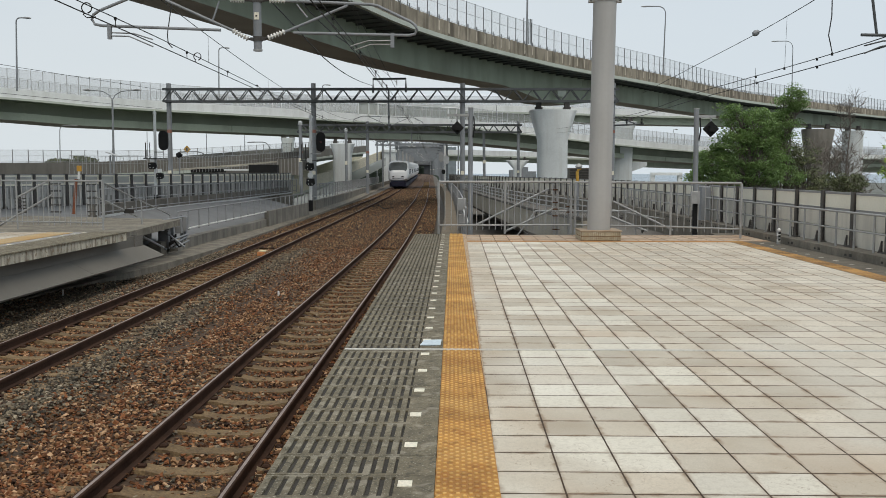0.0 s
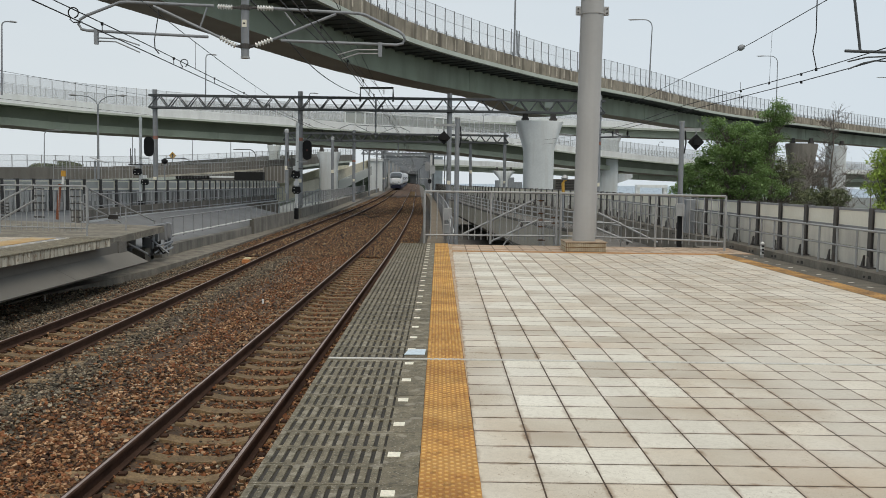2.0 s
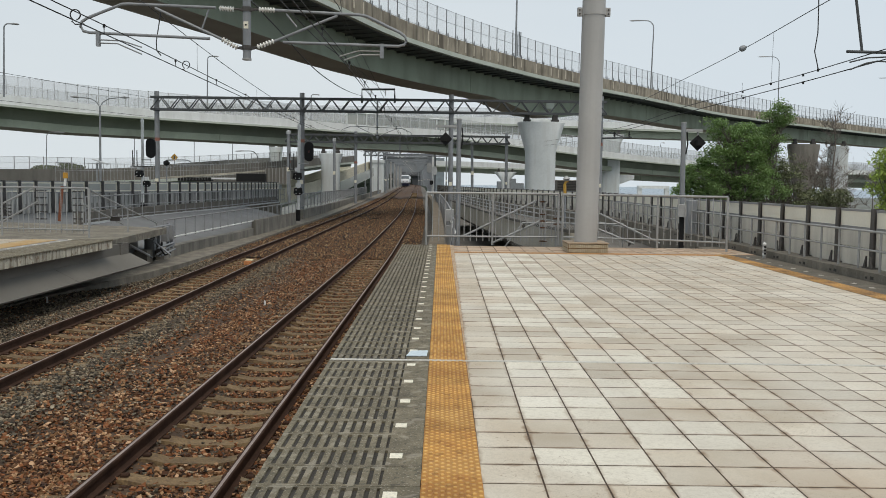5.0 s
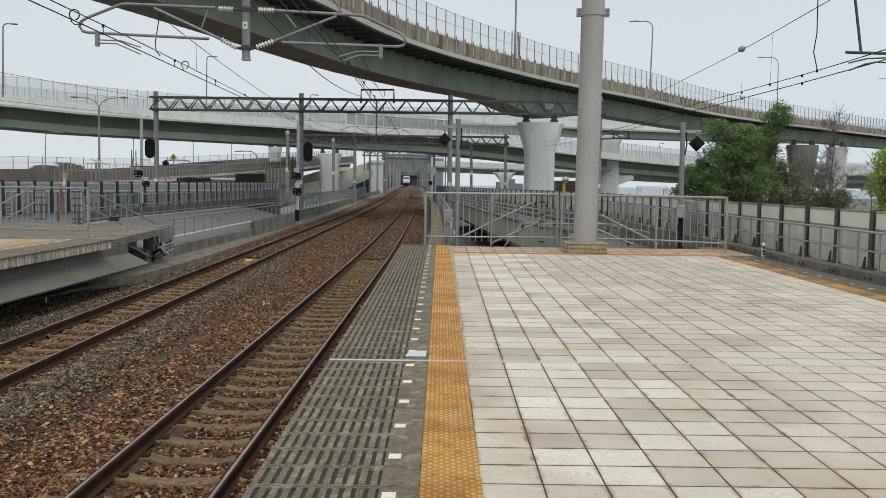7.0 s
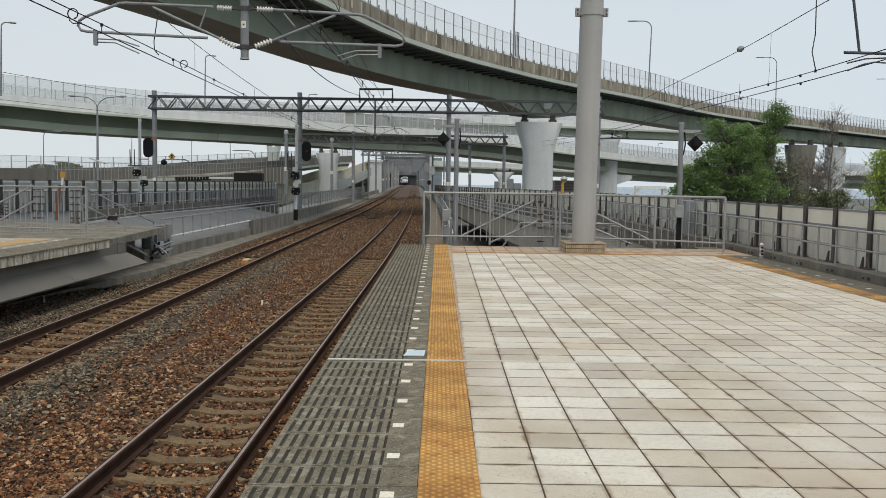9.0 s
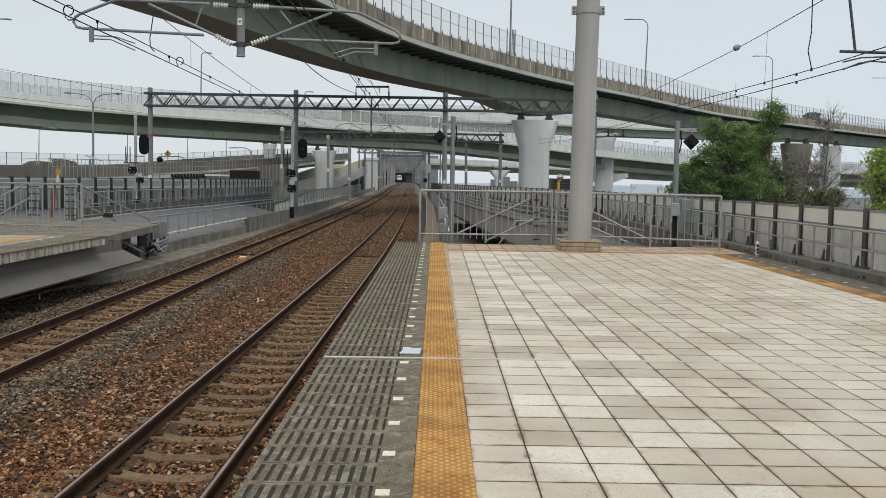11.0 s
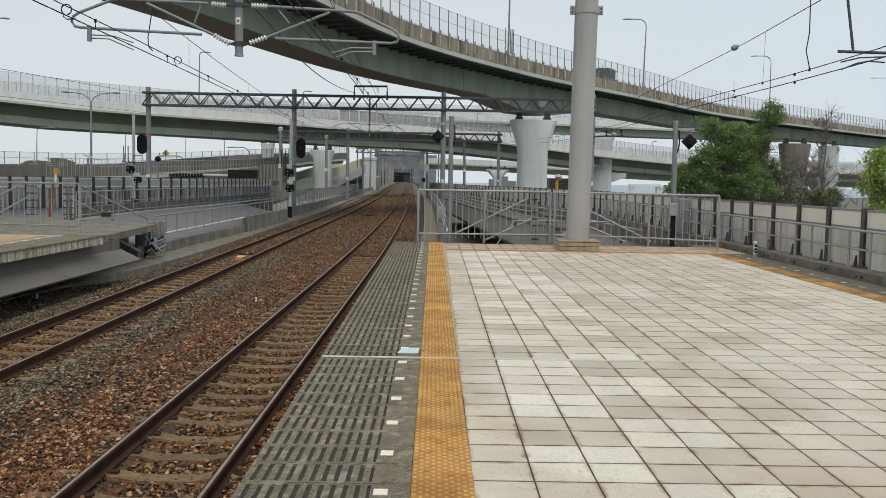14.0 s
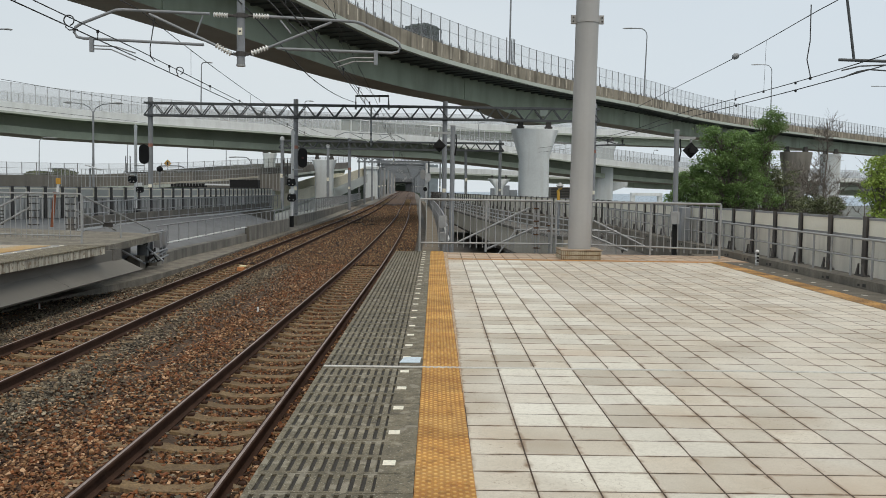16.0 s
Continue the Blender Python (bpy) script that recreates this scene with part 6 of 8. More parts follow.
def repeater(base, top, arm_x, plate, size, label):
    """Signal repeater: grey pole, short arm and a black square plate hung by its corner, with a hood."""
    base, top, plate = Vector(base), Vector(top), Vector(plate)
    w = hold("signal_repeater", base, label, "signal", "signal repeaters")
    part("pole", Mesh().tube([base, top], 0.062, 14), M_POLE, w, smooth=True)
    part("pole_cap", Mesh().tube([top, top + Vector((0, 0, 0.03))], 0.07, 14), M_GALV, w, smooth=True)
    z = top.z - 0.17
    part("arm", Mesh().box(min(base.x, arm_x), max(base.x, arm_x), base.y - 0.04, base.y + 0.04, z - 0.03, z + 0.03), M_GALV, w)
    part("hanger", Mesh().tube([(plate.x, plate.y, z), (plate.x, plate.y, plate.z)], 0.02), M_GALV, w)
    m = Matrix.Translation(plate) @ Matrix.Rotation(math.pi / 4, 4, "Y")
    h = size / 2
    p = Mesh().box(-h, h, -0.05, 0.05, -h, h, m=m)
    p.box(-h * 0.5, h * 0.5, -0.3, -0.05, -h * 0.5, h * 0.5, m=Matrix.Translation(plate))
    part("plate", p, M_BLACK, w)
    part("cable", Mesh().tube([top + Vector((0.08, -0.02, -0.2)), top + Vector((0.1, -0.04, -0.5)), top + Vector((0.06, -0.04, -0.75))], 0.018, 6), M_BLACK, w, smooth=True)
    return w


repeater((0.33, 24.00, -0.28), (0.33, 24.00, 3.07), -0.29, (-0.02, 24.00, 2.57), 0.25, "grey pole with a black square signal repeater seen from behind")
repeater((5.80, 22.40, -0.17), (5.78, 22.40, 2.94), 6.24, (6.13, 22.40, 2.47), 0.27, "grey pole with a tilted black signal repeater and control box")
w = hold("control_box", (5.72, 22.30, 1.01), "grey control box clamped to the pole", "box")
part("box", Mesh().bbox(5.64, 5.83, 22.1, 22.25, 0.67, 0.97, 0.01), M_GALV, w)
part("lower_sleeve", Mesh().box(5.71, 5.82, 22.22, 22.3, -0.09, 0.66), M_BLACK, w)
w = hold("marker_post", (3.13, 24.00, -0.25), "yellow post with a round head behind the end fence", "post")
part("shaft", Mesh().tube([(3.16, 24.00, -0.25), (3.13, 24.00, 1.18)], 0.03, 10), M_POLE, w, smooth=True)
part("yellow_head", Mesh().tube([(3.13, 24.00, 1.16), (3.12, 24.00, 1.43), (3.15, 24.00, 1.50), (3.21, 24.00, 1.52)], 0.04, 10), M_YELLOW, w, smooth=True)
part("round_head", Mesh().tube([(3.17, 24.02, 1.53), (3.16, 24.00, 1.58), (3.16, 24.00, 1.65)], [0.07, 0.1, 0.02], 12), M_GALV, w, smooth=True)
thing("grey_cabinet", Mesh().bbox(6.59, 6.84, 24.8, 25.2, -0.6, 1.04, 0.02), M_POLE, "tall grey steel cabinet inside the barrier", "cabinet")


# ---- railway signals ----
def oval(m, c, w, h, d):
    c = Vector(c)
    n = 20
    pts = []
    for k in range(n):
        t = 2 * math.pi * k / n
        x, z = math.cos(t) * w / 2, math.sin(t) * w / 2
        z += math.copysign((h - w) / 2, math.sin(t)) if abs(math.sin(t)) > 1e-6 else 0
        pts.append((x, z))
    v = [c + Vector((x, -d / 2, z)) for x, z in pts] + [c + Vector((x, d / 2, z)) for x, z in pts]
    return m.add(v, [tuple(range(n)), tuple(range(n, 2 * n))[::-1]] + [(k, (k + 1) % n, n + (k + 1) % n, n + k) for k in range(n)])


def signal(foot, top, r, head, hw, hh, lower, label):
    foot, top = Vector(foot), Vector(top)
    w = hold("railway_signal", foot, label, "signal", "railway signals")
    part("mast", Mesh().tube([foot, top], r, 12), M_MASTWHITE, w, smooth=True)
    part("mast_cap", Mesh().tube([top, top + Vector((0, 0, r * 1.2)), top + Vector((0, 0, r * 2.6))], [r * 1.25, r * 1.2, r * 0.2], 12), M_MASTWHITE, w, smooth=True)
    h = part("backplate", oval(Mesh(), head, hw, hh, 0.12), M_BLACK, w)
    part("bracket", Mesh().box(min(top.x, head[0]), max(top.x, head[0]), head[1] - 0.03, head[1] + 0.08, head[2] - hh * 0.62, head[2] - hh * 0.57), M_GALV, w)
    part("platform", Mesh().box(top.x - hw * 1.1, top.x + hw * 0.9, foot.y - 0.3, foot.y + 0.3, head[2] - hh * 0.95, head[2] - hh * 0.91), M_DARKSTEEL, w)
    for s in (-1.05, -0.6):
        part("guard_rail", Mesh().tube([(top.x + s * hw, foot.y, head[2] - hh * 0.93), (top.x + s * hw, foot.y, head[2] - hh * 0.1)], r * 0.35, 6), M_DARKSTEEL, w)
    for (x, y, z), s in lower:
        part("shunt_head", Mesh().add([(x - s, y - 0.1, z + s), (x + s, y - 0.1, z + s), (x + s * 1.2, y - 0.1, z - s * 0.4), (x + s * 0.6, y - 0.1, z - s), (x - s * 0.6, y - 0.1, z - s), (x - s * 1.2, y - 0.1, z - s * 0.4),
             (x - s, y + 0.1, z + s), (x + s, y + 0.1, z + s), (x + s * 1.2, y + 0.1, z - s * 0.4), (x + s * 0.6, y + 0.1, z - s), (x - s * 0.6, y + 0.1, z - s), (x - s * 1.2, y + 0.1, z - s * 0.4)],
             [(0, 1, 2, 3, 4, 5), (11, 10, 9, 8, 7, 6)] + [(k, (k + 1) % 6, 6 + (k + 1) % 6, 6 + k) for k in range(6)]), M_BLACK, w)
        for dx, dz in ((-0.5, -0.5), (0.5, -0.5), (-0.5, 0.45)):
            part("lamp_cap", Mesh().tube([(x + dx * s, y - 0.13, z + dz * s), (x + dx * s, y - 0.1, z + dz * s)], s * 0.13, 10), M_MASTWHITE, w)
        part("lamp_plate", Mesh().box(x - s * 0.7, x + s * 0.7, y - 0.04, y + 0.04, z + s * 1.3, z + s * 2.4), M_MASTWHITE, w)
    part("foot_sleeve", Mesh().tube([foot, foot + Vector((0, 0, 0.9))], r * 1.5, 12), M_BLACK, w, smooth=True)
    return w


signal((-14.61, 44.00, -0.59), (-14.58, 44.00, 4.17), 0.07, (-14.12, 43.80, 2.91), 0.46, 0.93, [((-14.68, 43.80, 1.69), 0.16), ((-14.33, 43.80, 1.21), 0.14)], "white signal mast with a black oval head seen from behind")
signal((-9.69, 60.00, -1.35), (-9.62, 60.00, 4.93), 0.1, (-8.94, 59.70, 3.35), 0.6, 1.28, [((-9.68, 59.70, 1.73), 0.24), ((-9.64, 59.70, 0.74), 0.24)], "white signal mast with black oval head and shunting lights")
w = hold("red_lamp", (-8.93, 59.60, 3.35), "small red light spot on the signal head", "signal")
M_REDGLOW = bpy.data.materials.new("red_signal_glow")
M_REDGLOW.use_nodes = True
M_REDGLOW.node_tree.nodes["Principled BSDF"].inputs["Base Color"].default_value = (0.06, 0.008, 0.008, 1)
part("lens", Mesh().tube([(-8.93, 59.62, 3.35), (-8.93, 59.58, 3.35)], 0.07, 12), M_REDGLOW, w)
w = hold("railway_signal", (-1.43, 100.00, 0.08), "distant white signal mast with pale round heads", "signal", "railway signals")
part("mast", Mesh().tube([(-1.43, 100.00, -0.04), (-1.42, 100.00, 4.26)], 0.12, 10), M_MASTWHITE, w, smooth=True)
part("head", oval(Mesh(), (-1.83, 100.00, 3.03), 0.55, 1.05, 0.3), M_GALV, w)
part("head", oval(Mesh(), (-1.27, 99.50, 2.72), 0.6, 0.95, 0.3), M_FENCEPALE, w)
part("shunt_head", oval(Mesh(), (-1.56, 99.50, 1.43), 0.4, 0.5, 0.3), M_BLACK, w)


# ---- overhead line equipment ----
def insulator(a, b, n=6, r=0.06):
    a, b = Vector(a), Vector(b)
    pts, rs = [a], [0.02]
    for k in range(n):
        for t, q in ((0.1, 0.025), (0.3, r), (0.55, r * 0.9), (0.75, 0.03)):
            pts.append(a.lerp(b, (k + t) / n))
            rs.append(q)
    return Mesh().tube(pts + [b], rs + [0.02], 12)


def drop_post(foot, k, height, label):
    """Post hanging between the tracks with an insulated cantilever to each side; foot is its lower end."""
    foot = Vector(foot)
    w = hold("catenary_cantilever", foot, label, "catenary cantilever", "catenary cantilevers")

    def at(x, z):
        return Vector((x * k, 0, z * k))
    part("post", Mesh().tube([(0, 0, 0), (0, 0, height)], 0.088 * k, 16), M_POLE, w, smooth=True, local=True)
    part("post_cap", Mesh().tube([(0, 0, -0.02), (0, 0, 0.02)], 0.1 * k, 16), M_GALV, w, smooth=True, local=True)
    for z in (0.24, 1.06):
        part("clamp", Mesh().tube([at(0, z - 0.05), at(0, z + 0.05)], 0.105 * k, 16).box(-0.16 * k, 0.16 * k, -0.04, 0.04, (z - 0.03) * k, (z + 0.03) * k), M_DARKSTEEL, w, local=True)
    left = [(-0.67, 1.09), (-2.55, 1.15), (-2.7, 1.14), (-3.45, 0.84), (-3.57, 0.76), (-3.6, 0.66), (-3.54, 0.56), (-3.4, 0.53), (-0.8, 0.43)]
    right = [(0.62, 1.05), (2.45, 0.97), (2.6, 0.94), (3.32, 0.6), (3.42, 0.52), (3.45, 0.43), (3.4, 0.34), (3.28, 0.31), (0.78, 0.37)]
    part("arm_tube", Mesh().tube([at(*p) for p in left], 0.032 * k, 10), M_POLE, w, smooth=True, local=True)
    part("arm_tube", Mesh().tube([at(*p) for p in right], 0.032 * k, 10), M_POLE, w, smooth=True, local=True)
    part("stay_tube", Mesh().tube([at(-1.98, 1.07), at(-0.54, 0.42)], 0.03 * k, 8), M_POLE, w, smooth=True, local=True)
    part("stay_tube", Mesh().tube([at(1.96, 0.95), at(0.6, 0.39)], 0.03 * k, 8), M_POLE, w, smooth=True, local=True)
    part("strut", Mesh().tube([at(-0.82, 1.05), at(-0.97, 0.64)], 0.02 * k, 6), M_POLE, w, local=True)
    part("strut", Mesh().tube([at(0.85, 0.98), at(1.08, 0.7)], 0.02 * k, 6), M_POLE, w, local=True)
    for a, b in (((-0.27, 1.06), (-0.6, 1.08)), ((0.26, 1.06), (0.62, 1.05)), ((-0.2, 0.24), (-0.55, 0.43)), ((0.22, 0.26), (0.6, 0.4))):
        part("insulator", insulator(at(*a), at(*b), r=0.062 * k), M_CERAMIC, w, "ribbed white porcelain insulator", smooth=True, local=True)
    for a, b in (((-0.1, 1.06), (-0.27, 1.06)), ((0.1, 1.06), (0.26, 1.06)), ((-0.1, 0.22), (-0.2, 0.24)), ((0.1, 0.22), (0.22, 0.26))):
        part("pin", Mesh().tube([at(*a), at(*b)], 0.025 * k, 6), M_DARKSTEEL, w, local=True)
    for x, s in ((-3.22, 1), (2.92, -1)):
        part("steady_bracket", Mesh().box((x - 0.04) * k, (x + 0.04) * k, -0.04, 0.04, 0.24 * k if s > 0 else 0.05 * k, 0.56 * k if s > 0 else 0.36 * k), M_POLE, w, local=True)
    part("steady_arm", Mesh().tube([at(-3.2, 0.38), at(-2.7, 0.36), at(-2.28, 0.23)], 0.016 * k, 6), M_POLE, w, local=True)
    part("steady_arm", Mesh().tube([at(-3.2, 0.31), at(-2.8, 0.3), at(-2.28, 0.08)], 0.016 * k, 6), M_POLE, w, local=True)
    part("steady_arm", Mesh().tube([at(2.9, 0.2), at(2.4, 0.2), at(2.0, 0.08)], 0.014 * k, 6), M_GALV, w, local=True)
    part("steady_arm", Mesh().tube([at(2.9, 0.12), at(2.45, 0.12), at(2.1, 0.0)], 0.014 * k, 6), M_GALV, w, local=True)
    part("number_plate", Mesh().bbox(-0.05 * k, 0.05 * k, -0.1 * k, -0.085 * k, 0.64 * k, 0.79 * k, 0.005), M_WHITE, w, local=True)
    part("plate_mark", Mesh().box(-0.02 * k, 0.02 * k, -0.106 * k, -0.1 * k, 0.7 * k, 0.73 * k), M_BLACK, w, local=True)
    return w


drop_post((-4.34, 20.00, 4.05), 1.0, 3.6, "hanging grey catenary post with white insulators and two pipe cantilevers")
drop_post((-5.42, 72, 4.87), 0.78, z1 - 4.87, "catenary cantilevers hung under the lattice portal")
drop_post((-5.6, 111, 4.2), 0.78, 2.4, "distant catenary cantilevers hung under a portal")
for y in (186, 214, 242, 271, 300, 328, 356, 384, 412, 440, 470, 500, 530):
    drop_post(((x_left(y) + x_right(y)) / 2, y, z_line(y) + 5.4), 0.78, 2.2, "distant catenary cantilevers hung under a portal")
sb = hold("feeder_bracket", (12.24, 71.70, 5.03), "steel feeder bracket with dark insulators on the portal pole", "bracket")
part("arm", Mesh().tube([(12.16, 71.70, 5.03), (14.45, 71.70, 5.14)], 0.07, 8), M_TRUSS, sb, smooth=True)
part("stay", Mesh().tube([(12.23, 71.70, 5.69), (13.74, 71.70, 5.18)], 0.045, 8), M_TRUSS, sb, smooth=True)
for p in ((13.12, 71.70, 5.17), (14.27, 71.70, 5.19)):
    part("insulator", insulator(Vector(p) + Vector((0, 0, -0.05)), Vector(p) + Vector((0, 0, 0.4)), 5, 0.11), M_BLACK, sb, smooth=True)
fr = hold("gallows", (-6.68, 72, z1), "steel gallows frame on top of the portal beam", "frame")
part("frame", Mesh().tube([(-6.64, 72.00, 7.58), (-6.64, 72.00, 8.63), (-4.08, 72.00, 8.66), (-4.07, 72.00, 7.61)], 0.09, 6), M_TRUSS, fr)
for x in (672, 682):
    part("hanger", Mesh().tube([(-5.89, 72.00, 8.60), (-5.98, 72.00, 8.03)] if x == 672 else [(-4.79, 72.00, 8.61), (-4.79, 72.00, 8.17)], 0.04, 6), M_CERAMIC, fr)


def wire(pts, r, label="thin dark overhead line wire", step=None):
    p = [Vector(q) for q in pts]
    return thing("overhead_wire", Mesh().tube(smooth_path(p, step) if step else p, r, 6), M_WIRE, label, "wire", "overhead wires", smooth=True)


def sag_line(xs, supports, low, first=-12, last=300):
    """Points of a wire that hangs between supports (y, z) with its lowest point 'low' at mid-span."""
    out = []
    for (ya, za), (yb, zb) in zip(supports, supports[1:]):
        for k in range(14):
            t = k / 14
            y = ya + (yb - ya) * t
            out.append((xs(y), y, za + (zb - za) * t - ((za + zb) / 2 - low) * 4 * t * (1 - t)))
    return out


SUP = [20, 72, 128, 186, 242, 300, 356, 412]


def rise(y):
    return max(0.0, z_line(max(y, 20)) + 1.1)


for xs in (lambda y: x_left(y) - 0.25, lambda y: x_right(y) + 0.05):
    wire([(xs(y), y, 4.17 + rise(y)) for y in (-14, 3, 20, 46, 72, 100, 128, 157, 186, 242, 300, 356, 412, 470)], 0.011, "dark contact wire over the track")
    wire([(xs(y), y, z + rise(y)) for y, z in ((-14, 4.4), (3, 4.3), (20, 4.34), (33, 4.29), (46, 4.28), (60, 4.3), (72, 4.36), (100, 4.3), (128, 4.36), (157, 4.3), (186, 4.36), (300, 4.36))], 0.01, "auxiliary wire just above the contact wire")
    wire(sag_line(xs, [(-32, 5.3), (20, 5.22), (72, 5.4), (128, 5.4), (186, 5.45), (242, 5.8), (300, 6.2)], 4.62), 0.009, "sagging messenger wire over the track")
    for y in (14, 17.5, 22.4, 26.7, 31, 36, 42, 48, 54, 60, 66):
        wire([(xs(y), y, 4.17), (xs(y), y, 4.32)], 0.009, "short dropper between the wires")
        thing("wire_clamp", Mesh().tube([(xs(y), y, 4.285), (xs(y), y, 4.345)], 0.026, 8), M_BLACK, "dark clamp on the overhead wire", "clamp", "wire clamps")
for y in (24.5, 33.0, 41.0):
    wire([(x_left(y) - 0.25, y, 4.3), (x_left(y) - 0.25, y, 5.2 - 0.045 * (y - 20) + 0.0005 * (y - 20) ** 2)], 0.005, "thin dropper under the messenger wire")


# feeder lines on line poles to both sides, farther out
for side, xs in ((-1, lambda y: x_left(y) - 3.2), (1, lambda y: x_right(y) + 3.4)):
    for dz in (7.4, 8.9):
        pts = []
        for ya, yb in zip(range(128, 500, 28), range(156, 528, 28)):
            for k in range(4):
                t = k / 4
                y = ya + (yb - ya) * t
                pts.append((xs(y) + side * 0.5, y, dz + rise(y) - 1.6 * t * (1 - t)))
        wire(pts, 0.025, "distant feeder wire beside the tracks")
    for y in range(150, 480, 28):
        p = Vector((xs(y), y, z_line(y) - 0.3))
        lp = hold("line_pole", p, "grey steel line pole beside the tracks", "pole", "line poles")
        part("pole", Mesh().tube([p, p + Vector((0, 0, 10.0))], 0.17, 8), M_POLE, lp, smooth=True)
        part("cross_arm", Mesh().box(p.x - 0.9, p.x + 0.9, p.y - 0.06, p.y + 0.06, p.z + 8.9, p.z + 9.03), M_TRUSS, lp)
        part("cross_arm", Mesh().box(p.x - 0.9, p.x + 0.9, p.y - 0.06, p.y + 0.06, p.z + 7.4, p.z + 7.53), M_TRUSS, lp)


for foot, top in (((-13.41, 110.00, -0.14), (-13.43, 110.00, 6.22)), ((3.24, 112.00, 0.05), (3.15, 112.00, 6.10)), ((-16.34, 95.00, 0.02), (-16.34, 95.00, 6.26))):
    lp = hold("line_pole", foot, "grey steel line pole with a pale cap beside the tracks", "pole", "line poles")
    part("pole", Mesh().tube([foot, top], 0.17, 10), M_POLE, lp, smooth=True)
    part("pole_cap", Mesh().tube([top, (top[0], top[1], top[2] + 0.3), (top[0], top[1], top[2] + 0.4)], [0.22, 0.22, 0.08], 10), M_FENCEPALE, lp, smooth=True)
    part("number_plate", Mesh().bbox(foot[0] - 0.15, foot[0] + 0.15, foot[1] - 0.24, foot[1] - 0.2, foot[2] + 2.4, foot[2] + 2.8, 0.01), M_WHITE, lp)


def curl(c, r, label="coiled jumper wire on the contact line"):
    c = Vector(c)
    pts = [c + Vector((0.3 * r * math.cos(t), 0, 0)) * 0 + Vector((math.cos(t) * r, 0, math.sin(t) * r)) for t in [math.pi * 1.35 + 0.33 * k * -1 for k in range(18)]]
    pts = [Vector((x_left(c.y) - 0.25, c.y, 4.18)), c + Vector((0.0, 0, -1.9 * r))] + [c + Vector((-0.7 * r, 0, -1.3 * r))] + pts
    wire(pts, 0.012, label)


curl((-6.64, 16.50, 4.34), 0.09)
curl((-6.51, 23.00, 4.29), 0.09)
wire([(-6.35, 20.50, 5.17), (-6.39, 20.50, 4.90), (-6.46, 20.50, 4.47), (-6.48, 20.60, 4.29), (-6.42, 20.70, 4.20)], 0.012, "hanging jumper wire under the cantilever")
wire([(-3.38, 14.00, 4.48), (-4.43, 21.00, 5.46), (-4.53, 25.50, 5.45), (-4.36, 31.00, 5.11), (-5.28, 48.00, 6.19), (-6.49, 71.80, 8.05)], 0.016, "thick dark feeder cable sagging to the portal", 1.5)
wire([(-2.91, 14.00, 4.49), (-3.39, 18.70, 5.07), (-3.52, 25.00, 5.26), (-3.75, 36.00, 5.88), (-5.92, 71.80, 8.14)], 0.014, "thick dark feeder cable sagging to the portal", 1.5)
wire([(-3.84, 22.00, 5.85), (-4.13, 27.00, 6.21), (-4.53, 40.00, 6.90), (-4.82, 71.80, 8.37)], 0.012, "dark feeder wire sagging to the portal", 1.5)
wire([(-2.57, 22.00, 5.86), (-2.79, 26.00, 5.43), (-4.28, 50.00, 6.71)], 0.007, "thin dark overhead wire near the ramp", 1.5)

wire([(-23.59, 44.00, 6.97), (-23.47, 47.00, 6.89), (-22.9, 72, 7.75)], 0.013, "dark feeder wire tied to a portal pole", 2)
wire([(-23.66, 44.00, 5.39), (-24.03, 48.00, 5.52), (-22.9, 72, 6.3)], 0.012, "dark feeder wire tied to a portal pole", 2)

# lines of the removed side track
wire([(8.56, 16.50, 3.95), (8.84, 18.60, 4.02), (9.34, 25.00, 4.18), (8.78, 34.80, 4.11), (9.19, 48.00, 4.26), (9.69, 80.00, 4.91), (8.51, 127.00, 6.40)], 0.012, "dark contact wire beyond the platform", 2)
wire([(8.54, 16.50, 4.17), (8.83, 18.60, 4.22), (9.25, 24.00, 4.35), (9.13, 29.00, 4.37), (8.83, 35.00, 4.35), (9.19, 48.00, 4.44), (9.68, 80.00, 5.30), (8.50, 127.00, 6.71)], 0.011, "dark messenger wire beyond the platform", 2)
wire([(9.79, 21.00, 6.25), (10.15, 24.60, 6.40), (10.95, 34.00, 6.50), (11.06, 44.00, 6.36), (11.82, 60.00, 6.44)], 0.012, "dark feeder wire beyond the platform", 2)
thing("warning_ball", Mesh().tube([(10.73, 34.00, 6.42), (10.77, 34.00, 6.44), (10.85, 34.00, 6.48), (10.93, 34.00, 6.52), (10.99, 34.00, 6.55)], [0.02, 0.09, 0.115, 0.09, 0.02], 16), M_POLE, "grey ball on the overhead feeder wire", "ball", smooth=True)
wire([(8.78, 22.00, 5.94), (8.79, 22.00, 5.08), (8.73, 22.00, 4.65), (8.84, 22.00, 4.20)], 0.014, "hanging dark jumper cable beyond the platform")
for x_, ya, yb in ((1, 0, 0),):
    wire([(10.56, 30.00, 6.39), (9.48, 27.00, 4.42)], 0.005, "thin dropper under the feeder")
    wire([(9.60, 30.00, 4.78), (9.60, 30.00, 4.29)], 0.006, "thin dropper under the messenger")
for p in ((9.30, 26.50, 4.37), (9.25, 24.00, 4.33), (9.03, 22.50, 4.27), (9.30, 29.00, 4.39), (9.33, 29.00, 4.20), (9.26, 24.00, 4.13)):
    p = Vector(p)
    thing("wire_clamp", Mesh().tube([p + Vector((0, 0, -0.035)), p + Vector((0, 0, 0.035))], 0.03, 8), M_BLACK, "dark clamp on the overhead wire", "clamp", "wire clamps")
w = hold("catenary_bracket", (8.96, 20.00, 4.36), "grey pipe bracket of the side track's overhead line", "bracket")
part("arm_tube", Mesh().tube([(8.63, 20.00, 4.36), (10.38, 20.00, 4.33)], 0.033, 10), M_TRUSS, w, smooth=True)
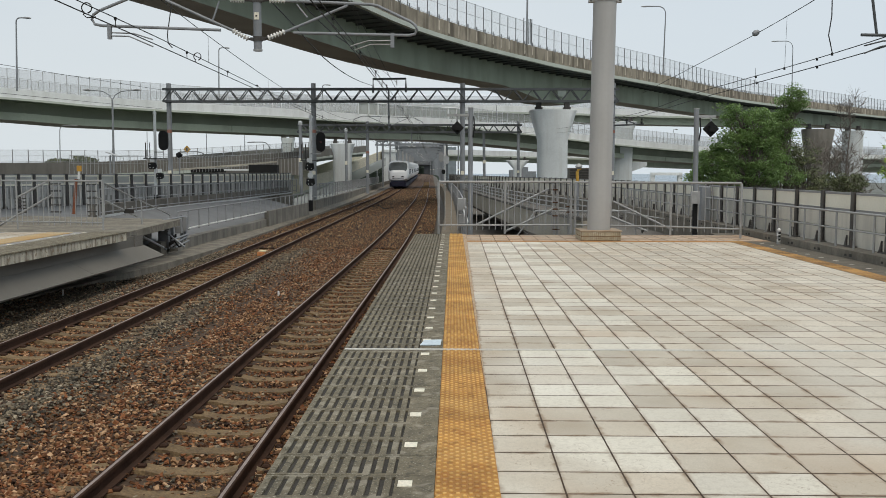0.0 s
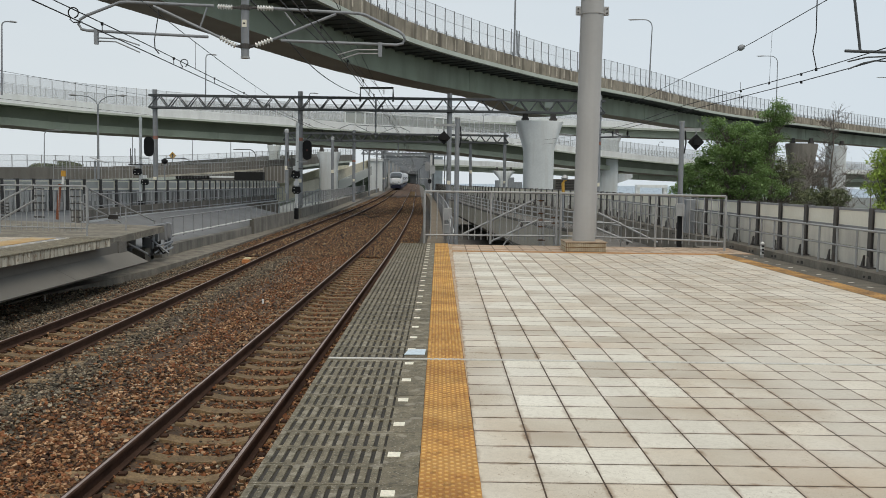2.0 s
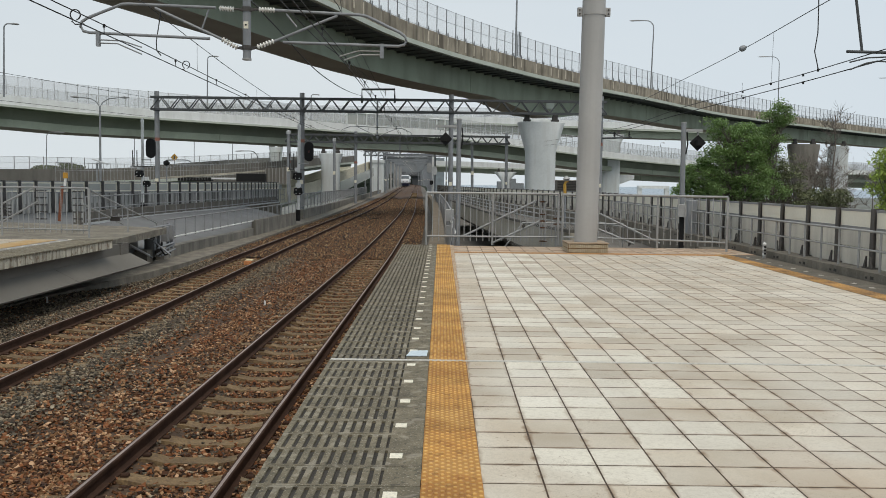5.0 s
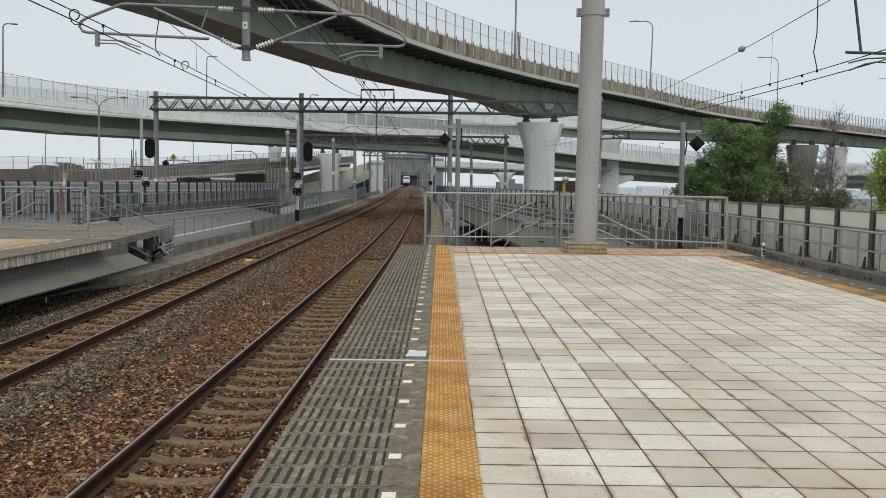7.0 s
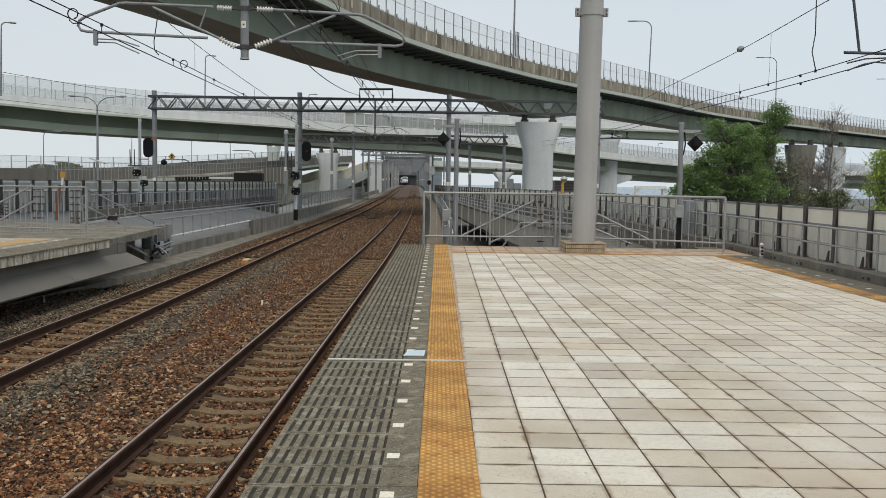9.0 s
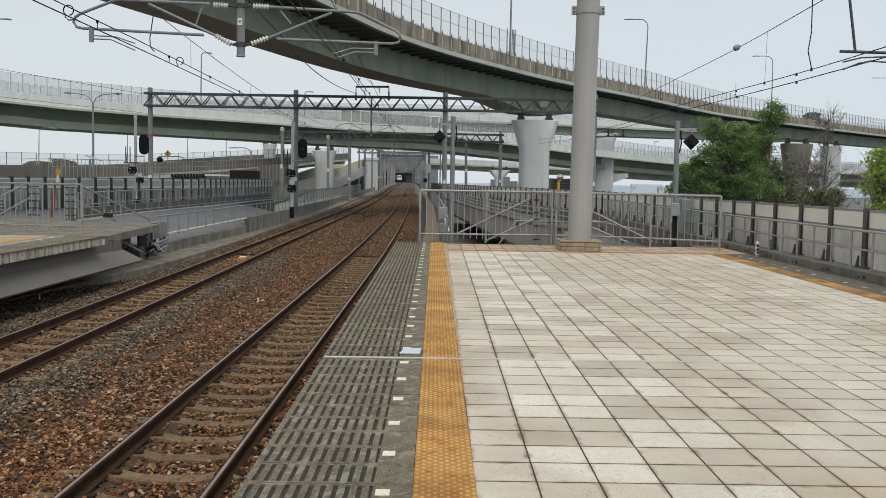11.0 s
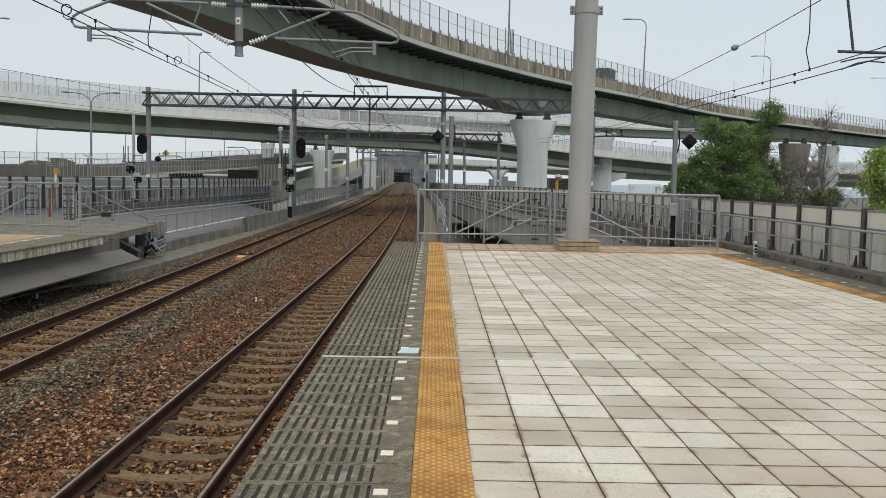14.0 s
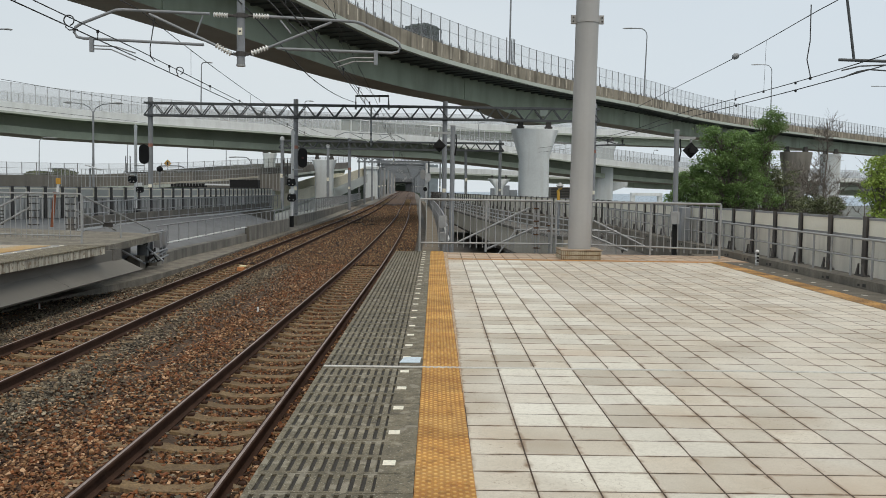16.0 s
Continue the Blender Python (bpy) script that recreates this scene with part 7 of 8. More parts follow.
part("drop_tube", Mesh().tube([(8.71, 20.00, 5.95), (8.86, 20.00, 5.00), (8.96, 20.00, 4.36)], 0.03, 10), M_TRUSS, w, smooth=True)
part("steady_arm", Mesh().tube([(8.71, 20.00, 3.97), (9.05, 20.00, 4.11), (9.29, 20.00, 4.16), (9.66, 20.00, 4.14)], 0.016, 8), M_TRUSS, w, smooth=True)
part("steady_arm", Mesh().tube([(8.70, 20.00, 4.13), (9.10, 20.00, 4.23), (9.65, 20.00, 4.26)], 0.016, 8), M_TRUSS, w, smooth=True)


# ---- street lamps ----
def street_lamp(foot, top, reach, label, r=0.09, drop=0.0):
    """Tapered steel pole whose end bends over to a lamp head; reach: sideways metres, with sign."""
    foot, top = Vector(foot), Vector(top)
    w = hold("street_lamp", foot, label, "street lamp", "street lamps")
    s = math.copysign(1, reach)
    bend = abs(reach) * 0.45
    pts = [foot, foot.lerp(top, 0.5), top - Vector((0, 0, bend))]
    for k in range(1, 6):
        a = k / 5 * math.pi / 2
        pts.append(top - Vector((0, 0, bend)) + Vector((s * bend * (1 - math.cos(a)), 0, bend * math.sin(a))))
    end = top + Vector((reach, 0, -drop))
    pts.append(end)
    part("pole", Mesh().tube(pts, [r, r * 0.85] + [r * 0.65] * (len(pts) - 2), 8), M_POLE, w, smooth=True)
    h = abs(reach) * 0.16 + 0.12
    part("lamp_head", Mesh().tube([end + Vector((-s * h, 0, -0.02)), end, end + Vector((s * h * 1.6, 0, -0.04)), end + Vector((s * h * 2.2, 0, -0.03))], [0.04, 0.085, 0.08, 0.02], 10), M_STEELGREY, w, smooth=True)
    return w


LL = "grey bent-arm street lamp on the road bridge"
street_lamp((23.64, 107.00, 12.48), (23.80, 107.00, 20.36), -1.9, LL)
street_lamp((52.16, 145.00, 12.68), (52.08, 145.00, 21.73), -2.3, LL)
street_lamp((5.95, 80.50, 12.37), (5.99, 80.50, 20.72), -1.5, LL)
street_lamp((94.74, 190.00, 13.02), (93.85, 190.00, 23.98), -3.6, LL)
street_lamp((-38.53, 80.00, 8.42), (-38.39, 80.00, 14.71), 0.8, LL)
street_lamp((-29.18, 112.00, 9.40), (-29.07, 112.00, 16.40), 0.8, LL)
street_lamp((-18.87, 128.00, 9.86), (-18.87, 128.00, 13.44), 0.7, LL)
street_lamp((7.29, 175.00, 9.51), (7.32, 175.00, 14.32), 0.7, LL)
street_lamp((-41.51, 95.00, 2.34), (-41.44, 95.00, 6.19), 1.2, "slim bent-arm street lamp beyond the ramp", 0.06)
street_lamp((-26.78, 130.00, 0.65), (-26.77, 130.00, 5.60), -2.2, "bent-arm street lamp beyond the ramp", 0.1)
street_lamp((-32.48, 118.00, 0.62), (-32.45, 118.00, 3.96), -2.6, "bent-arm street lamp beyond the ramp", 0.1)
street_lamp((-37.29, 160.00, 4.84), (-37.28, 160.00, 8.67), 0.5, "slim street lamp on the far ramp", 0.08)
street_lamp((-40.87, 120.00, 2.72), (-40.81, 120.00, 7.43), 0.3, "slim pole beyond the ramp", 0.06)
street_lamp((-41.27, 150.00, 3.17), (-41.23, 150.00, 8.51), 0.3, "slim pole beyond the ramp", 0.07)
street_lamp((39.64, 170.00, 8.44), (39.72, 170.00, 9.27), 0.4, "small lamp on the far bridge", 0.06)
w = hold("street_lamp", (-34.76, 92.00, 1.53), "tall double-armed street lamp beyond the barrier", "street lamp", "street lamps")
part("pole", Mesh().tube([(-34.77, 92.00, 0.68), (-34.71, 92.00, 8.57)], [0.13, 0.09], 10), M_POLE, w, smooth=True)
for s in (-1, 1):
    c = Vector((-34.71, 92.00, 8.57))
    part("arm", Mesh().tube([c, c + Vector((s * 0.3, 0, 0.5)), c + Vector((s * 0.9, 0, 0.85)), c + Vector((s * 2.0, 0, 0.98)), c + Vector((s * 2.5, 0, 1.0))], 0.05, 8), M_POLE, w, smooth=True)
    part("lamp_head", Mesh().tube([c + Vector((s * 2.1, 0, 0.98)), c + Vector((s * 2.5, 0, 1.0)), c + Vector((s * 2.95, 0, 1.0))], [0.06, 0.13, 0.04], 10), M_STEELGREY, w, smooth=True)

# screen of pale posts and clear panels on the middle of the long bridge
screen = hold("noise_screen", (-12.76, 123.00, 9.15), "pale-framed clear noise screen on the long bridge", "screen")
sp = smooth_path([(-13.39, 123.20, 9.08), (-11.43, 125.00, 9.14), (-7.09, 130.00, 9.11), (-0.72, 136.00, 9.21), (0.97, 138.00, 9.18)], 1.7)
for a, b in zip(sp, sp[1:]):
    part("panel", Mesh().add([a + Vector((0, 0.1, 0.05)), b + Vector((0, 0.1, 0.05)), b + Vector((0, 0.1, 1.5)), a + Vector((0, 0.1, 1.5)), a + Vector((0, 0.13, 0.05)), b + Vector((0, 0.13, 0.05)), b + Vector((0, 0.13, 1.5)), a + Vector((0, 0.13, 1.5))],
         [(0, 1, 2, 3), (7, 6, 5, 4), (0, 4, 5, 1), (2, 6, 7, 3)]), M_ACRYL, screen)
    part("post", Mesh().tube([a, a + Vector((0, 0, 1.6))], 0.11, 6), M_PARAPET_PALE, screen)
part("top_rail", Mesh().tube([p + Vector((0, 0, 1.58)) for p in sp], 0.1, 6), M_PARAPET_PALE, screen)

gate = hold("fence_gate", (5.98, 81.00, 12.44), "cluster of dark steel gate posts beside the lamp on the ramp", "gate")
for x_ in (-0.35, 0.25, 0.42, 0.6):
    c = Vector((5.97, 80.90, 12.58)) + Vector((x_ * 0.8, x_ * 0.9, 0))
    part("gate_post", Mesh().tube([c, c + Vector((0, 0, 2.15))], 0.04, 6), M_FENCEDARK, gate)

# ---- farther things ----
F6 = [(-23.74, 125.00, 0.08), (-24.45, 160.00, 0.97), (-21.95, 180.00, 2.86), (-17.78, 195.00, 5.21), (-15.54, 205.00, 6.45)]
M_TAN = mat("ramp_tan_concrete", (0.64, 0.6, 0.48), (0.55, 0.51, 0.4), 0.9, scale=0.4, fine=5)
flyover("narrow rising road ramp with tan parapets", F6, 2.1, 0.3, 0.7, 5, 1.0, 0, 3.0, M_TAN, step=6.0)
thing("acrylic_screen", Mesh().sweep(smooth_path([(-16.20, 140.00, 0.74), (-14.57, 160.00, 2.47), (-13.80, 178.00, 3.71)], 4), [(0.03, -1.0), (0.03, 0.6), (-0.03, 0.6), (-0.03, -1.0)]), M_ACRYL, "green clear noise screen beside the ramp", "screen")


def square_pier(x, y, w, z1, label, head=True):
    h = hold("bridge_pier", (x, y, -9), label, "pier", "square piers")
    part("shaft", Mesh().bbox(x - w / 2, x + w / 2, y - w / 2, y + w / 2, -9, z1, 0.06), M_PIER if head else M_CONC, h)
    if head:
        part("head", Mesh().bbox(x - w * 0.62, x + w * 0.62, y - w * 0.6, y + w * 0.6, z1, z1 + 0.6, 0.08), M_PIER, h)


square_pier(-14.89, 200, 2.7, 5.6, "square white concrete pier beside the tracks")
for x_, d_ in ((-15.04, 235), (-15.37, 255), (-15.67, 280), (-16.20, 310), (-17.21, 350)):
    square_pier(x_, d_, 0.5, 7.0, "slim distant concrete column in a row beside the tracks", False)
pier(71.68, 168, -9, 8.9, 3.1, 3.2, 0.6, "white concrete pier under the curving ramp")
pier(60.3, 155, -9, 8.6, 2.4, 5.2, 9.5, "wide-headed brown-grey concrete pier under the curving ramp", body=M_RAMPWALL)
pier(29.15, 172, -9, 3.0, 3.4, 3.8, 1.0, "white concrete pier under the far bridge")
w = hold("pier_beam", (31.31, 165.00, 2.47), "white concrete cross beam on the far pier", "beam")
part("beam", Mesh().add([(29.16, 165.00, 3.15), (33.94, 165.00, 3.21), (33.96, 165.00, 2.50), (30.83, 165.00, 1.35), (29.20, 165.00, 1.33), (29.69, 168.00, 3.18), (34.56, 168.00, 3.25), (34.58, 168.00, 2.52), (31.39, 168.00, 1.34), (29.73, 168.00, 1.32)],
     [(0, 1, 2, 3, 4), (9, 8, 7, 6, 5)] + [(k, (k + 1) % 5, 5 + (k + 1) % 5, 5 + k) for k in range(5)]), M_PIER, w)
w = hold("harbour_gantry", (95.45, 420.00, -2.71), "pale steel portal frame by the water", "building")
for x_ in (89.2, 101.7):
    part("leg", Mesh().box(x_ - 0.9, x_ + 0.9, 420, 423, -9, 0.65), M_PARAPET_PALE, w)
part("beam", Mesh().box(88.4, 102.5, 419.5, 423.5, -0.13, 1.17), M_PARAPET_PALE, w)


def shrub(name, x0, x1, y, z0, z1, count, size, label, seed, material=None, dy=2.0, floor_=0.45, crest=99.0):
    rng = random.Random(seed)
    m = Mesh()
    for _ in range(count):
        t = rng.random()
        x = x0 + (x1 - x0) * t
        top = z0 + (z1 - z0) * (floor_ + (1 - floor_) * abs(noise.noise((x * 0.35, seed, 0)) * 1.6) ** 0.8)
        p = Vector((x, y + rng.uniform(-dy, dy), rng.uniform(max(z0, min(top, z1) - crest), min(top, z1))))
        a = Vector((rng.uniform(-1, 1), rng.uniform(-1, 1), rng.uniform(-1, 1))).normalized()
        b = a.cross(Vector((rng.uniform(-1, 1), 1, rng.uniform(-1, 1)))).normalized()
        s = size * rng.uniform(0.5, 1.3)
        m.add([p - a * s, p + b * s * 0.6, p + a * s, p - b * s * 0.6], [(0, 1, 2, 3)])
    me = bpy.data.meshes.new(name)
    me.from_pydata(m.v, [], m.f)
    me.materials.append(material or M_BUSH)
    return tagged(new(name, me), label, "shrubs", kind="stuff")


shrub("shrubs", -44.43, -42.94, 100, 2.02, 3.37, 700, 0.2, "dark green shrubs beyond the ramp fence", 2)
shrub("shrubs", -41.71, -40.16, 100, 2.02, 3.25, 700, 0.2, "dark green shrubs beyond the ramp fence", 21)
shrub("shrubs", -38.35, -35.17, 105, -2, 3.40, 1600, 0.28, "dark green shrubs beyond the ramp fence", 4)
shrub("shrubs", 13.6, 20.5, 44, -3, 1.1, 7000, 0.08, "tangled dull green undergrowth behind the barrier", 6, M_BUSH, 3.0)
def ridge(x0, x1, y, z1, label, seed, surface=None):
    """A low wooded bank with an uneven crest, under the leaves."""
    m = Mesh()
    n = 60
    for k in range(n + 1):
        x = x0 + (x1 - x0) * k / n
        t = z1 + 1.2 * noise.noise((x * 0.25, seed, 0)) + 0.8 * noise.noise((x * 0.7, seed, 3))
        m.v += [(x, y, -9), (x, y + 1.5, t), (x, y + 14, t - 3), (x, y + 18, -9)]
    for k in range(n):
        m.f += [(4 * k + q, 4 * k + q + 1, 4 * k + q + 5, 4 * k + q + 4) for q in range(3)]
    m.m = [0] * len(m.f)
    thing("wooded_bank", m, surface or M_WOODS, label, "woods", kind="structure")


# The first bank is an added backdrop; haze is put into its grey.
ridge(-70, -2, 1100, 31.3, "grey-green backdrop hill behind the line, haze in its colour", 14, M_HAZE_HILL)
ridge(-80, -17, 803, 8.0, "dull green wooded bank at the end of the line", 4)
ridge(-82, -33.4, 604, 5.2, "dull green wooded bank left of the line", 5)
shrub("far_woods", -78, -18, 800, -9, 10.5, 12000, 1.0, "dull green distant woods at the end of the line", 9, M_WOODS, 12.0, 0.85, 4.0)
shrub("far_woods", -80, -33.2, 602, -9, 7.2, 9000, 0.8, "dull green distant woods left of the curving line", 13, M_WOODS, 3.0, 0.8, 4.0)
c = Vector((-32.63, 110.00, 4.09))
w = hold("warning_sign", c - Vector((0, 0, 3)), "yellow diamond road warning sign", "sign")
part("post", Mesh().tube([c - Vector((0, 0, 4)), c], 0.05, 8), M_POLE, w, smooth=True)
part("plate", Mesh().box(-0.32, 0.32, -0.03, 0.0, -0.32, 0.32, m=Matrix.Translation(c) @ Matrix.Rotation(math.pi / 4, 4, "Y")), M_YELLOW, w)
part("symbol", Mesh().box(c.x - 0.08, c.x + 0.08, c.y - 0.05, c.y - 0.03, c.z - 0.2, c.z + 0.2), M_BLACK, w)
w = hold("loudspeaker", (-18.32, 60.00, 2.51), "black horn loudspeaker on a bracket", "loudspeaker")
part("horn", Mesh().tube([(-18.50, 60.00, 2.51), (-18.32, 60.00, 2.51), (-18.13, 60.00, 2.47)], [0.12, 0.2, 0.09], 12), M_BLACK, w, smooth=True)
part("pole", Mesh().tube([(-18.32, 60.00, 2.40), (-18.34, 60.00, 0.44)], 0.04, 8), M_POLE, w, smooth=True)
w = hold("shelter_roof", (-33.01, 88.00, 2.34), "pale sloping shelter roof beyond the barrier", "roof")
part("roof", Mesh().sweep([Vector((-33.93, 88.00, 3.25)), Vector((-32.52, 88.00, 2.78))], [(-0.35, 0), (-0.35, 0.08), (0.35, 0.08), (0.35, 0)]), M_FENCEPALE, w)
part("post", Mesh().tube([(-33.55, 88.00, 2.98), (-33.58, 88.00, 0.71)], 0.08, 8), M_POLE, w, smooth=True)
# openings under the low ramp, as solid black boxes for the shade inside
for a, b, d in (((-22.25, 97.00, 2.16), (-19.21, 97.00, 1.30), 97), ((-29.80, 100.00, 1.70), (-25.67, 100.00, 1.32), 100)):
    thing("culvert", Mesh().box(a[0], b[0], d, d + 1.0, b[2], a[2]), M_BLACK, "black box for the shade in an underpass opening below the ramp", "opening", kind="structure")
thing("road_edge", Mesh().sweep(smooth_path([(-27.44, 88.0, 1.63), (-25.74, 96.0, 1.95), (-23.44, 103.0, 2.31), (-20.04, 116.0, 3.03)], 3), [(0.1, -0.14), (0.1, 0.02), (-0.2, 0.02), (-0.2, -0.14)]), M_BEAM, "pale concrete kerb of the lower road", "kerb", kind="structure")
ribbed = hold("wall_ribbed", (-20.0, 108, 1.2), "brown-grey ribbed concrete wall below the ramp", "wall", kind="structure")
part("slab", Mesh().add([(-21.4, 108, 1.0), (-18.5, 109, 1.0), (-18.5, 109, 3.1), (-21.4, 108, 2.85), (-21.4, 108.4, 1.0), (-18.5, 109.4, 1.0), (-18.5, 109.4, 3.1), (-21.4, 108.4, 2.85)], [(0, 1, 2, 3), (7, 6, 5, 4), (0, 4, 5, 1), (1, 5, 6, 2), (2, 6, 7, 3), (3, 7, 4, 0)]), M_RAMPWALL, ribbed)
for k in range(8):
    x_ = -21.3 + 0.39 * k
    part("rib", Mesh().box(x_ - 0.05, x_ + 0.05, 107.86 + (x_ + 21.4) * 0.345, 108.05 + (x_ + 21.4) * 0.345, 1.0, 2.85 + (x_ + 21.4) * 0.086), M_CONC, ribbed)
thing("footbridge_slab", Mesh().box(-25.14, -21.03, 98, 101, 1.52, 1.70), M_PARAPET_PALE, "pale slab edge behind the panel barrier", "slab")

w = hold("harbour_building", (29.23, 420.00, 0.08), "grey low buildings by the water", "building", "harbour buildings")
for xa, xb, top in ((24.00, 27.37, 2.37), (27.37, 32.29, 3.70), (32.29, 35.92, 1.70)):
    part("block", Mesh().bbox(xa, xb - 0.1, 420, 432, -9, top, 0.2), M_HAZEGREY, w)
w = hold("louvred_building", (30.22, 230.00, 0.16), "grey-brown building with a louvred wall beyond the barrier", "building", "harbour buildings")
part("block", Mesh().bbox(27.93, 35.88, 230, 240, -9, 2.43, 0.1), M_RAMPWALL, w)
for k in range(7):
    part("louvre", Mesh().box(28.08, 35.74, 229.85, 229.98, 2.43 - 0.4 - 0.4 * k, 2.43 - 0.2 - 0.4 * k), M_DARKSTEEL, w)

# ---- small things on the tracks ----
w = hold("track_device", (x_left(29.3), 29.3, -1.25), "small orange and white box between the rails", "device")
q = Vector((-6.33, 29.20, -1.25))
part("housing", Mesh().bbox(q.x - 0.11, q.x + 0.11, q.y - 0.1, q.y + 0.16, -1.27, -1.14, 0.02), mat("device_orange", (0.62, 0.26, 0.09), (0.45, 0.17, 0.06), 0.7, scale=9), w)
part("lid", Mesh().bbox(q.x - 0.06, q.x + 0.13, q.y - 0.08, q.y + 0.16, -1.14, -1.1, 0.01), mat("device_lid_cream", (0.78, 0.68, 0.42), (0.7, 0.6, 0.36), 0.6, scale=9), w)
for p in (Vector((-8.55, 19.48, -1.25)), Vector((-3.91, 19.71, -1.30))):
    thing("marker_peg", Mesh().tube([p, p + Vector((0, 0, 0.12)), p + Vector((0, 0, 0.13))], [0.022, 0.022, 0.005], 8), M_MASTWHITE, "short white marker peg in the ballast", "peg", "marker pegs", smooth=True)
p = Vector((-4.69, 20.89, -1.30))
thing("marker_peg", Mesh().tube([p, p + Vector((0, 0, 0.14))], 0.018, 6), M_DARKSTEEL, "short dark marker peg in the ballast", "peg", "marker pegs")
pp = [Vector((-6.50, 66.96, -1.20)), Vector((-5.96, 69.40, -1.20)), Vector((-5.16, 63.28, -1.20)), Vector((-4.65, 65.44, -1.20))]
thing("track_cable", Mesh().tube([p + Vector((0, 0, 0.06)) for p in pp], 0.03, 6), M_BLACK, "dark cable lying across the ballast", "cable", smooth=True)


# ---- train ----
def nose_car(tail):
    """A coach 20 m long; its origin is on the rail under its rear end, it points along +y. tail: rounded cab end with a windscreen."""
    w = hold("train_coach", (0, 0, 0), "white express train tail coach with a rounded dark windscreen" if tail else "white express train coach with dark windows", "train", "train")
    # sections of the body: distance, half width, lower and upper height
    nose = [(0.0, 0.86, 1.12, 2.05), (0.07, 1.1, 0.98, 2.28), (0.28, 1.27, 0.9, 2.52), (0.75, 1.38, 0.84, 2.86), (1.4, 1.43, 0.8, 3.2), (2.2, 1.46, 0.78, 3.5), (3.2, 1.47, 0.75, 3.72), (4.4, 1.47, 0.75, 3.78), (20.0, 1.47, 0.75, 3.78)]
    rows = nose if tail else [(0.0, 1.47, 0.75, 3.78), (20.0, 1.47, 0.75, 3.78)]

    def ring(row, angle, out=0.0):
        y, hw, lo, hi = row
        c, sn = math.cos(angle), math.sin(angle)
        return ((hw + out) * math.copysign(abs(c) ** 0.45, c), y - out, (lo + hi) / 2 + ((hi - lo) / 2 + out) * math.copysign(abs(sn) ** 0.45, sn))
    m, k = Mesh(), 28
    for row in rows:
        m.v += [ring(row, 2 * math.pi * (j + 0.5) / k) for j in range(k)]
    for i in range(len(rows) - 1):
        m.f += [(i * k + j, i * k + (j + 1) % k, (i + 1) * k + (j + 1) % k, (i + 1) * k + j) for j in range(k)]
    m.f += [tuple(range(k)), tuple(range(len(m.v) - k, len(m.v)))[::-1]]
    m.m = [0] * len(m.f)
    part("body", m, M_TRAIN, w, smooth=True, local=True)
    part("underframe", Mesh().box(-1.2, 1.2, 0.6, 19.6, 0.2, 0.8), M_TRAIN_DARK, w, local=True)
    for y in (3.0, 17.0):
        bogie = part("bogie", Mesh().bbox(-0.95, 0.95, y - 1.3, y + 1.3, 0.3, 0.62, 0.04), M_TRAIN_DARK, w, local=True)
        for s in (-0.566, 0.566):
            for dy in (-1.05, 1.05):
                part("wheel", Mesh().tube([(s - 0.06, y + dy, 0.43), (s + 0.06, y + dy, 0.43)], 0.43, 18), M_RAIL, bogie, local=True, smooth=True)
    for s in (-1, 1):
        for i in range(7):
            part("side_window", Mesh().box(s * 1.465, s * 1.48, 4.0 + 2.1 * i, 5.3 + 2.1 * i, 1.85, 2.55), M_GLASS, w, local=True)
    if tail:
        g, n = Mesh(), 12
        for row, reach in ((tuple(a * 0.5 + b * 0.5 for a, b in zip(nose[1], nose[2])), 52), (nose[2], 56), (nose[3], 58), (nose[4], 56), (nose[5], 46)):
            g.v += [ring(row, math.radians(90 - reach + 2 * reach * j / n), 0.02) for j in range(n + 1)]
        for r in range(4):
            g.f += [((n + 1) * r + j, (n + 1) * r + j + 1, (n + 1) * (r + 1) + j + 1, (n + 1) * (r + 1) + j) for j in range(n)]
        g.m = [0] * len(g.f)
        part("windscreen", g, M_SCREEN, w, local=True, smooth=True)
        part("nose_line", Mesh().box(-0.8, 0.8, -0.03, 0.02, 1.2, 1.24), M_TRAIN_DARK, w, local=True)
        for s in (-1, 1):
            part("tail_light", Mesh().bbox(s * 0.66 - 0.16, s * 0.66 + 0.16, -0.03, 0.1, 1.42, 1.56, 0.02), M_GLASS, w, local=True)
        part("skirt", Mesh().add([(-1.0, -0.05, 0.9), (1.0, -0.05, 0.9), (0.75, 0.1, 0.2), (-0.75, 0.1, 0.2), (-1.0, 0.7, 0.9), (1.0, 0.7, 0.9), (0.75, 0.7, 0.2), (-0.75, 0.7, 0.2)],
             [(0, 1, 2, 3), (7, 6, 5, 4), (0, 4, 5, 1), (1, 5, 6, 2), (2, 6, 7, 3), (3, 7, 4, 0)]), M_TRAIN_DARK, w, local=True)
    for c in w.children:
        if not c.name.startswith(("underframe", "bogie")):
            c.data.transform(Matrix.Translation((0, 0, 0.14)))
    return w


left_far = smooth_path(LEFT_LINE, 1.0)
arc = [0.0]
for a, b in zip(left_far, left_far[1:]):
    arc.append(arc[-1] + (b - a).length)
TRAIN_RUN = [(0, 129), (1, 168), (2, 205), (3, 242), (4, 280), (5, 312), (6, 340), (7, 370), (8, 404), (9, 440), (10, 480), (11, 522), (12, 566), (13, 610), (14, 654), (15, 698), (16, 742)]


def on_left_track(s):
    i = min(range(len(arc)), key=lambda k: abs(arc[k] - s))
    i = min(max(i, 0), len(arc) - 2)
    d = (left_far[i + 1] - left_far[i]).normalized()
    return left_far[i] + d * (s - arc[i]), d


coaches = [nose_car(k == 0) for k in range(6)]


